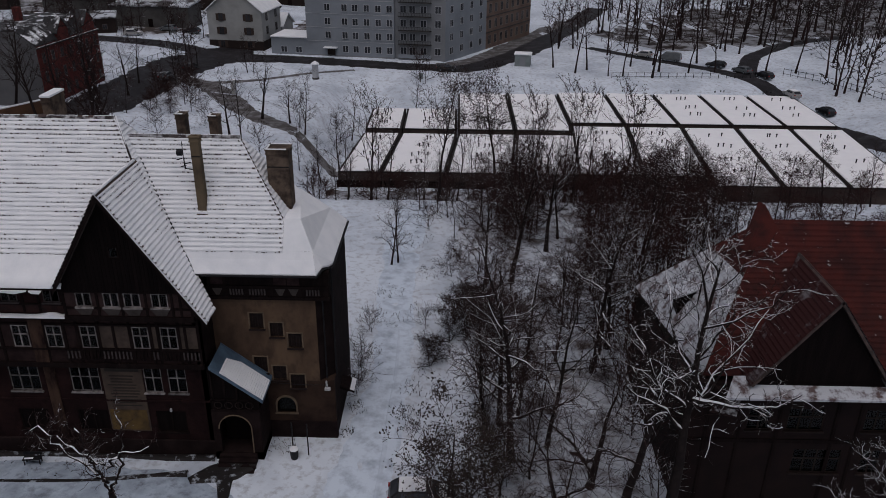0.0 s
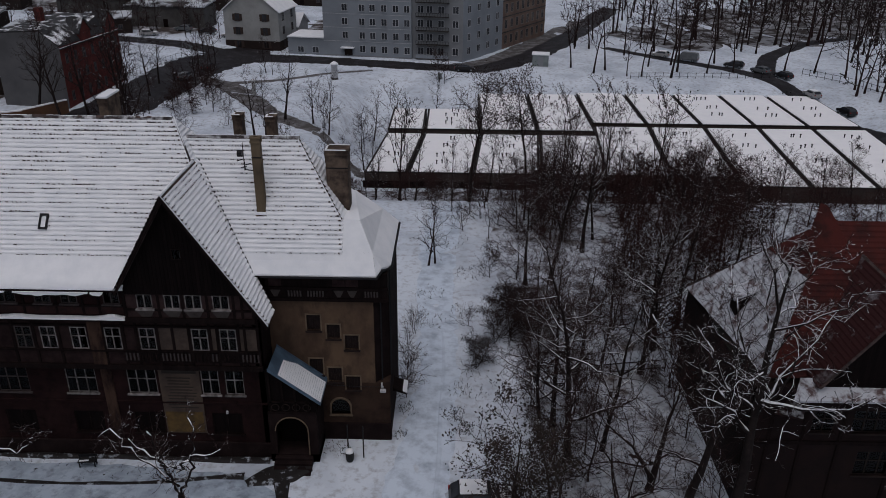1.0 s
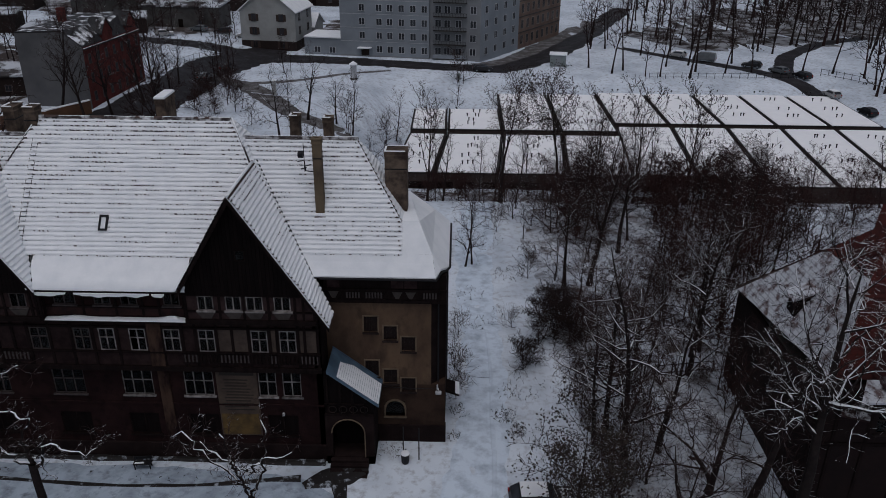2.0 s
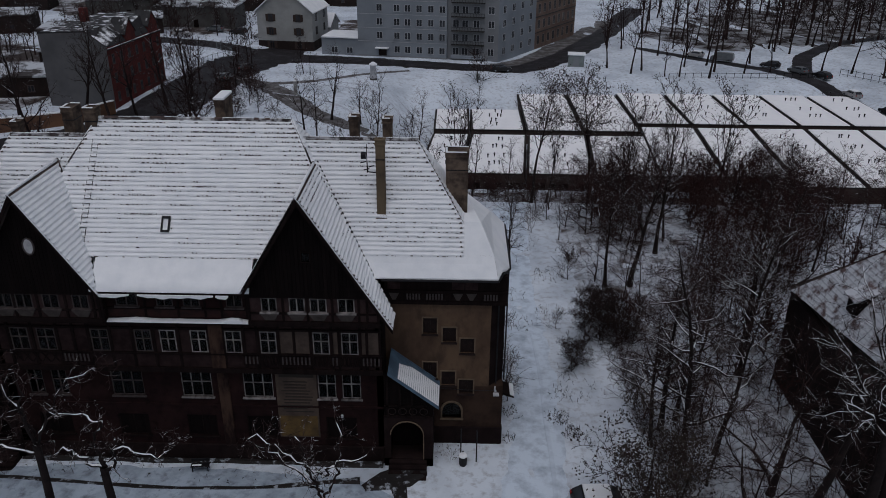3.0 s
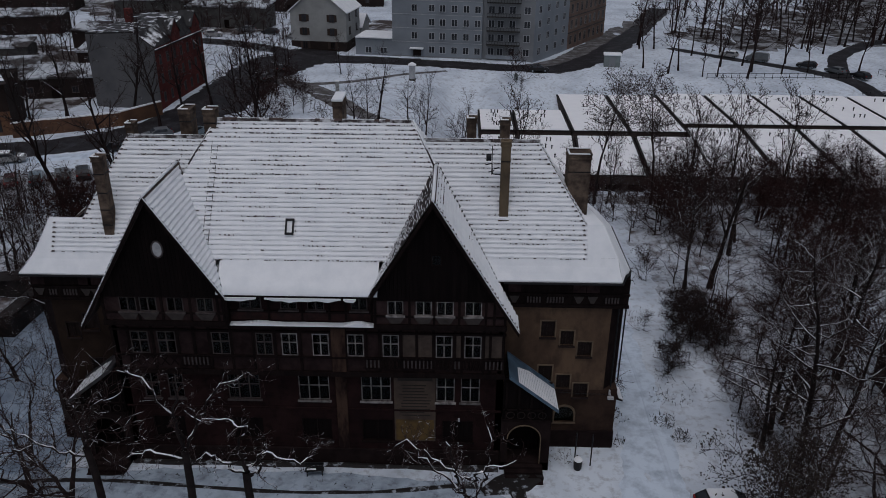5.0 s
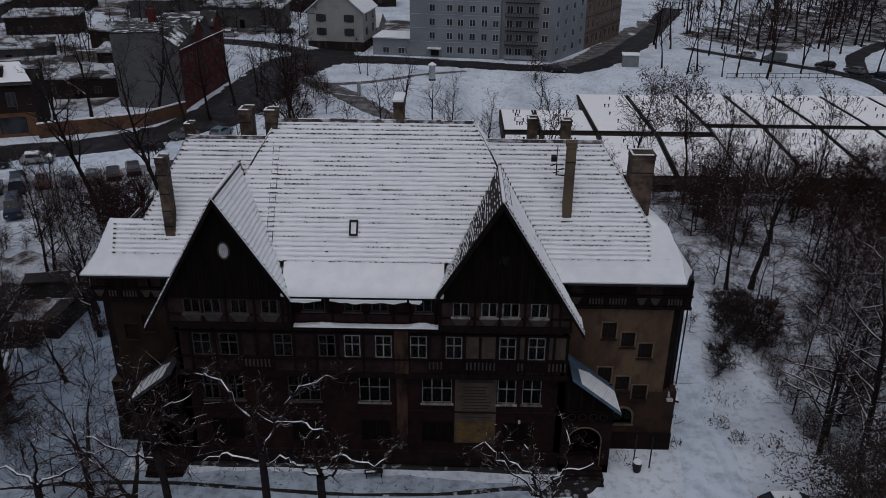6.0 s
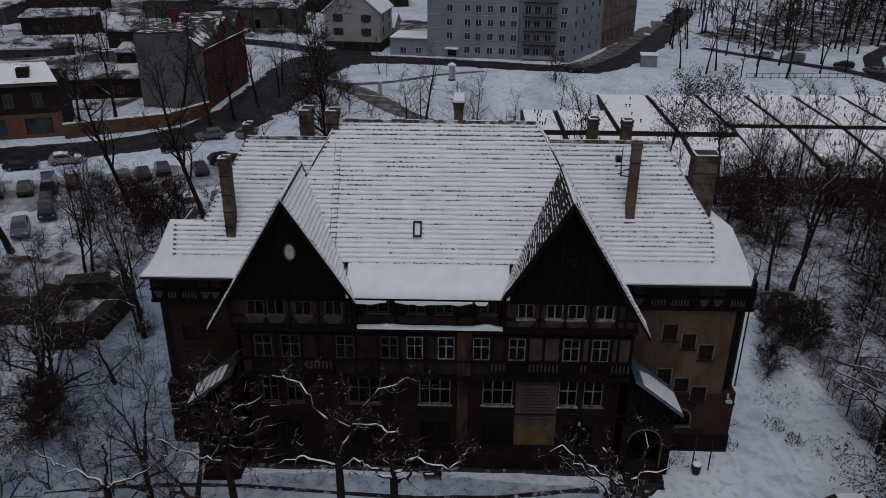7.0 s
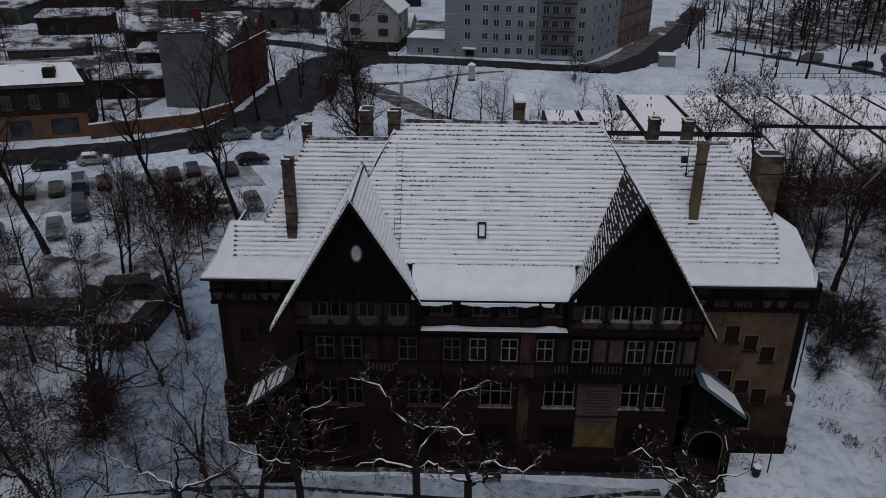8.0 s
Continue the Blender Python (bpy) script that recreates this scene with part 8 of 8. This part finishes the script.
# before the flat halls
for x, y, kind, k in ((16.9, 56.8, "alder_b", 0.92), (26.2, 49.0, "alder_a", 0.98), (33.2, 49.2, "alder_a", 1.0), (42.8, 50.0, "alder_b", 0.92), (49.2, 50.4, "alder_b", 0.9), (37.8, 50.6, "alder_b", 0.85), (28.4, 52.5, "slim_b", 0.9), (31.0, 62.0, "slim_b", 0.8), (60.0, 56.5, "slim_b", 0.8), (68.0, 57.0, "seed_b", 0.8), (78.0, 58.0, "seed_a", 0.8), (24.0, 58.5, "slim_b", 0.8)):
    plant(kind, x, y, None, k)
for i in range(24):
    plant(rng.choice(("thin", "slim_b", "bush_a", "thin")), rng.uniform(12, 92), rng.uniform(54, 61), None, rng.uniform(0.7, 1.0))
# meadow behind the house
for x, y, k, s in ((-5.6, 71.3, "wide_a", 0.8), (-3.8, 70.5, "slim_a", 0.8), (4.4, 77.8, "slim_b", 0.9), (10.5, 72, "slim_b", 0.85), (-20.5, 98.2, "bush_a", 1.6), (-17.5, 96, "bush_a", 1.2), (13.3, 61.6, "slim_b", 0.8), (21.0, 115.5, "bush_a", 2.0), (22, 115, "thin", 0.7), (-14.2, 117.3, "slim_b", 0.7), (-12.6, 116, "thin", 1.0), (0, 66, "bush_a", 1.3), (6, 64, "thin", 1.0), (9, 64, "slim_b", 0.7), (-24, 92, "bush_b", 1.4), (-12, 80, "bush_a", 1.2), (-26, 84, "haze_a", 0.7)):
    plant(k, x, y, None, s)
# left grove and parking edge
for x, y, k, s in ((-43.6, 30.6, "tall", 1.05), (-26.2, 39.4, "tall", 1.0), (-35.6, 41.8, "tall", 0.95), (-13.2, 45.0, "plume", 1.5), (-12.2, 46.6, "plume", 1.2), (-33.2, 15.0, "slim_b", 0.9), (-35.7, 11.5, "wide_a", 0.7), (-33.0, 3.0, "seed_b", 0.8), (-36.5, 7, "slim_a", 1.0), (-33.5, -1.5, "fork", 0.9), (-20.0, 20, "slim_b", 0.9), (-40, 20, "slim_a", 0.9), (-48, 26, "slim_a", 0.9)):
    plant(k, x, y, 0 if k == "tall" else None, s)
for x, y, k in ((-27.5, 4.4, 1.2), (-26.3, 3.6, 1.1), (-20.3, 14.0, 0.9), (-24.9, 16.6, 0.8)):
    plant("bush_a", x, y, None, k)
for i in range(46):
    x, y = rng.uniform(-64, -27), rng.uniform(12, 33)
    plant(rng.choice(("bush_a", "bush_b", "thin", "slim_b")), x, y, None, rng.uniform(0.6, 1.1))
for i in range(14):
    plant(rng.choice(("bush_a", "thin")), rng.uniform(-40, -23), rng.uniform(33, 41), None, rng.uniform(0.8, 1.3))
for x, y, q in ((-36, 38.5, 1.0), (-33.6, 37.2, 1.1), (-31, 36.5, 1.0), (-29.5, 39.6, 1.0), (-34.5, 35, 0.9), (-31.6, 33.5, 1.0), (-28.4, 34.8, 0.9), (-38.4, 36.2, 0.8), (-30.0, 31.0, 0.8), (42, 52, 1.3), (45.5, 50, 1.4), (39, 54, 1.2), (49, 54, 1.4), (52, 51, 1.3), (36, 50, 1.1)):
    plant('redbush', x, y, None, q)
for i in range(12):
    x, y = rng.uniform(-44, -22.5), rng.uniform(-9, 12)
    if x > -32:
        continue
    plant(rng.choice(("bush_a", "bush_b", "thin", "bush_b")), x, y, None, rng.uniform(0.7, 1.4))
for i in range(16):
    plant(rng.choice(("haze_b", "haze_b", "redbush")), rng.uniform(-41, -26), rng.uniform(31, 40.5), None, rng.uniform(0.6, 0.85))
for i in range(10):
    plant(rng.choice(("haze_b", "haze_a")), rng.uniform(45, 60), rng.uniform(25, 46), None, rng.uniform(0.8, 1.1))
# dark scrub along the far end of the path
for i in range(13):
    y = rng.uniform(23, 52)
    scrub(rng.choice(("haze_b", "haze_a", "haze_b", "darkbush")), rng.uniform(30.0, 36.5) + 0.04 * (y - 23), y, None, rng.uniform(0.8, 1.15))
for i in range(20):
    scrub(rng.choice(("haze_b", "darkbush", "haze_b", "redbush")), rng.uniform(41, 56), rng.uniform(24, 42), None, rng.uniform(0.85, 1.15))
for x, y, k in ((31.2, 21.6, 0.7), (33.6, 20.6, 0.6), (36.8, 20.4, 0.7), (39.6, 23.6, 0.8)):
    plant("softbush", x, y, None, k)
# street trees and park woods
for i in range(16):
    f = rng.random()
    plant(rng.choice(("far_b", "far_a")), 50 + 26 * f + rng.uniform(0, 8), 150 + 70 * f, None, rng.uniform(0.7, 1.0))
for x, y in ((49, 129), (53, 123.6), (59.6, 121.4), (62.6, 121.5), (68.4, 120.5), (77, 125.1), (83, 126.6), (93.9, 127), (100, 126.4), (56, 127), (71, 126), (66, 131)):
    plant(rng.choice(("far_a", "far_b", "far_c")), x, y, None, rng.uniform(0.8, 1.0))
for i in range(26):
    y = rng.uniform(132, 165)
    x = rng.uniform(56 + (y - 132) * 0.4, 130)
    plant(rng.choice(("far_a", "far_b", "far_b")), x, y, None, rng.uniform(0.8, 1.1))
for i in range(125):
    y = rng.uniform(158, 290)
    x = rng.uniform(58 + (y - 158) * 0.5, 130 + (y - 158) * 0.9)
    wood(rng.choice(("wood_a", "wood_b", "wood_a", "far_b")), x, y, rng.uniform(0, 360), rng.uniform(0.8, 1.25))
for i in range(40):
    wood(rng.choice(("far_b", "wood_b")), rng.uniform(101, 150), rng.uniform(60, 140), rng.uniform(0, 360), rng.uniform(0.7, 1.0))
for i in range(60):
    wood(rng.choice(("far_a", "far_c", "wood_b")), rng.uniform(-150, -42), rng.uniform(120, 260), rng.uniform(0, 360), rng.uniform(0.4, 0.75))
finish_wood()
for i in range(34):
    plant(rng.choice(("far_a", "far_c", "bush_a")), rng.uniform(-110, -42), rng.uniform(88, 125), None, rng.uniform(0.5, 0.8))
for x, y, k in ((-23.5, 88, 0.9), (-22.5, 94, 0.8), (-24.5, 100, 0.8), (-19.5, 86, 0.7)):
    plant('darkbush', x, y, None, k)
for x, y in ((-26, 112), (-25, 116), (-25.5, 121), (-24.5, 104), (-30, 128), (-32, 148), (-36, 146), (-40, 148)):
    plant("far_c", x, y, None, 0.8)
# meadow and street corner
for x, y, k, s in ((-3.5, 83.3, "wide_b", 0.72), (1.5, 81, "wide_a", 0.6), (3.2, 79.5, "bush_a", 1.6), (10.5, 87, "slim_b", 0.8), (9, 84, "bush_a", 1.4), (-21.6, 103.2, "redbush", 0.9), (-23, 105.5, "bush_a", 1.8), (-20.4, 101, "bush_a", 1.5), (20.5, 103.2, "slim_b", 0.7), (-31.5, 86.8, "wide_b", 0.9), (-33.0, 78.0, "tall", 0.75), (-35.5, 73.5, "tall", 0.8), (-29.5, 94, "wide_a", 0.8), (-30.5, 102, "wide_a", 0.75), (-41.5, 79.0, "tall", 0.85), (-51.7, 78, "wide_b", 0.9), (-55.5, 74, "wide_a", 0.9), (-27.0, 71.0, "haze_a", 0.7), (-17.5, 74, "bush_a", 1.4), (-19, 92, "bush_a", 1.7), (-25, 97, "bush_a", 1.8), (-16.5, 87.5, "bush_a", 1.5), (-27, 100.5, "redbush", 0.7), (-25.5, 108.5, "redbush", 0.7)):
    plant(k, x, y, None, s)
for i in range(36):
    plant(rng.choice(("redbush", "redbush", "far_c", "bush_a")), rng.uniform(-112, -46), rng.uniform(104, 168), None, rng.uniform(0.7, 1.3))
for i in range(22):
    plant(rng.choice(("redbush", "bush_a", "far_c")), rng.uniform(-60, -32), rng.uniform(146, 176), None, rng.uniform(0.6, 1.0))
for kind in list(trees):
    if kind not in placed:
        plant(kind, -60, 20)


# ---------- small things ----------
def box_thing(name, m, shapes, label, category, group=""):
    t = thing(name, m, label, category, group)
    for n, sh, mt in shapes:
        part(n, sh, mt, t)
    return t


m_kiosk = material("pale_green_cabinet", (0.21, 0.24, 0.24), (0.15, 0.17, 0.17), 0.6, 5, 0.4, 0.7, 0.7, 0.1)
m_plastic = material("dark_bin_plastic", (0.02, 0.02, 0.022), rough=0.5, bump=0.05)
box_thing("transformer_kiosk", pose(42.6, 131.0, height(42.6, 131.0), 0, 0, -8), (("body", Shape().cbox(-1.7, 1.7, -1.3, 1.3, -0.3, 2.4, 0.04), m_kiosk), ("roof", Shape().cbox(-1.9, 1.9, -1.5, 1.5, 2.4, 2.65, 0.08), m_snow_roof), ("door", Shape().box(-0.6, 0.6, -1.34, -1.3, 0, 2.0), m_block_dark)), "pale green transformer kiosk with snow on its roof", "kiosk")
box_thing("advertising_column", pose(0.4, 112.8, height(0.4, 112.8)), (("shaft", Shape().tube([(0, 0, -0.2), (0, 0, 2.9)], [0.62, 0.62], 16), m_trim), ("cap", Shape().tube([(0, 0, 2.9), (0, 0, 3.1), (0, 0, 3.5)], [0.8, 0.8, 0.15], 16), m_snow_roof), ("foot", Shape().tube([(0, 0, -0.2), (0, 0, 0.35)], [0.72, 0.68], 16), m_concrete)), "pale round advertising column capped with snow", "column")
box_thing("stone_post", pose(-12.4, 99.6, height(-12.4, 99.6)), (("shaft", Shape().cbox(-0.3, 0.3, -0.3, 0.3, -0.2, 2.6, 0.05), m_whitewall), ("cap", Shape().cbox(-0.36, 0.36, -0.36, 0.36, 2.6, 2.8, 0.06), m_snow_roof)), "pale stone post standing in the snow", "post")
box_thing("electrical_box", pose(21.0, 117.0, height(21, 117)), (("body", Shape().cbox(-0.4, 0.4, -0.25, 0.25, -0.2, 1.1, 0.03), m_kiosk),), "small grey electrical cabinet in the snow", "cabinet")
for x, y in ((17.45, 0.35), (18.5, 0.25)):
    box_thing("sign_pole", pose(x, y, height(x, y)), (("pole", Shape().tube([(0, 0, -0.3), (0, 0, 2.6)], [0.045, 0.045], 8), m_iron),), "thin dark steel pole standing in snow", "pole", "poles by the wing")
box_thing("litter_bin", pose(17.6, -0.1, height(17.6, -0.1)), (("drum", Shape().tube([(0, 0, -0.05), (0, 0, 0.1), (0, 0, 0.75)], [0.2, 0.26, 0.3], 12), m_plastic), ("snow_cap", Shape().tube([(0, 0, 0.75), (0, 0, 0.85), (0, 0, 0.92)], [0.3, 0.26, 0.1], 12), m_snow_roof), ("bracket", Shape().box(-0.05, 0.05, 0.25, 0.45, 0.4, 0.8), m_iron)), "dark litter bin with a cap of snow", "bin")


bench = thing("bench", pose(0.3, -1.2, height(0.3, -1.2) + 0.16, 0, 0, 6), "small dark bench half buried in snow", "bench")
part("seat", Shape().cbox(-0.6, 0.6, -0.2, 0.2, 0.32, 0.38, 0.02), m_iron, bench)
part("seat_snow", Shape().cbox(-0.5, 0.1, -0.12, 0.02, 0.38, 0.42, 0.02), m_snow_roof, bench)
part("backrest", Shape().cbox(-0.6, 0.6, 0.2, 0.25, 0.5, 0.72, 0.01), m_iron, bench)
for x in (-0.52, 0.46):
    part("leg", Shape().box(x, x + 0.06, -0.18, -0.12, -0.1, 0.32), m_iron, bench)
    part("leg", Shape().box(x, x + 0.06, 0.18, 0.24, -0.1, 0.72), m_iron, bench)


def fence(pts, h, gap, mat, label, rails_at=(0.25, 0.9), name="fence"):
    t = thing(name, pose(0, 0, 0), label, "fence")
    for (a, b), (c, d) in zip(pts, pts[1:]):
        v = Vector((c - a, d - b, 0))
        n = max(1, int(v.length / gap))
        w = Vector((-v.y, v.x, 0)).normalized() * 0.03
        for i in range(n + 1):
            p = Vector((a, b, 0)) + v * (i / n)
            z = height(p.x, p.y)
            part("post", Shape().box(p.x - 0.04, p.x + 0.04, p.y - 0.04, p.y + 0.04, z - 0.3, z + h), mat, t)
        for f in rails_at:
            q = [Vector((a, b, height(a, b) + h * f)), Vector((c, d, height(c, d) + h * f))]
            part("rail", Shape().prism([q[0] - w, q[1] - w, q[1] + w, q[0] + w], (0, 0, 0.06)), mat, t)


fence([(-36.0, 104), (-35.5, 112), (-33.5, 121), (-31, 128), (-36, 133)], 1.5, 1.6, m_kiosk, "pale metal railing round a snowy yard")
fence([(96.5, 124), (104, 116), (110, 106), (114, 96)], 1.5, 1.5, m_iron, "dark metal fence along the park lane")
fence([(35.8, 10.5), (41.5, 11.5)], 1.1, 1.0, m_timber, "dark wooden garden fence in snow")
fence([(40.2, 15.5), (43.5, 17.5), (48, 19)], 0.9, 1.4, m_timber, "low dark garden fence along the thicket")
fence([(60, 119.8), (70, 120.2), (82, 120.6), (92, 121)], 1.2, 1.6, m_iron, "thin dark railing behind the halls")


def weeds():
    """Dry stalks poking through the snow."""
    rng = random.Random(77)
    s = Shape()
    spots = [(24.5, 5.2, 0.9, 90), (25.4, 3.4, 0.8, 80), (25.0, 8.0, 1.0, 30), (27.6, 2.4, 1.6, 90), (28.6, 0.6, 1.4, 70), (26.6, 8.5, 1.8, 50), (21.4, 13.5, 1.0, 50), (21.0, 9.5, 0.9, 60), (22.5, 18.5, 1.3, 40), (21.2, 5.5, 0.7, 40), (25.6, 20.5, 1.4, 50), (22.2, 24, 1.6, 40), (26, 28, 1.6, 50), (23.5, 36, 2.5, 60), (-20.5, 8, 1.6, 40), (-21.5, 12, 1.6, 40), (16.6, 0.9, 0.9, 30), (20.8, 2.6, 0.5, 30), (8, 68, 5, 120), (-6, 82, 7, 120), (2, 90, 8, 120), (-14, 104, 6, 90), (12, 75, 5, 90), (-3, -1.2, 9, 60)]
    for x, y, r, n in spots:
        for _ in range(n):
            a, d = rng.uniform(0, 6.283), r * math.sqrt(rng.random())
            px, py = x + d * math.cos(a), y + d * math.sin(a) * (0.25 if r == 9 else 1)
            z = height(px, py)
            h = rng.uniform(0.15, 0.55)
            b = rng.uniform(0, 6.283)
            lx, ly = rng.uniform(-0.3, 0.3), rng.uniform(-0.3, 0.3)
            w = 0.02
            s.face([(px - w * math.cos(b), py - w * math.sin(b), z - 0.05), (px + w * math.cos(b), py + w * math.sin(b), z - 0.05), (px + lx, py + ly, z + h)])
            s.face([(px + lx * 0.5, py + ly * 0.5, z + h * 0.5), (px + lx + 0.08 * math.cos(b), py + ly + 0.08 * math.sin(b), z + h * 0.7), (px + lx * 0.6, py + ly * 0.6, z + h * 0.75)])
    tagged(part("weeds", s, m_leaf), "dry dark weed stalks poking through the snow", "weeds", kind="stuff")


weeds()
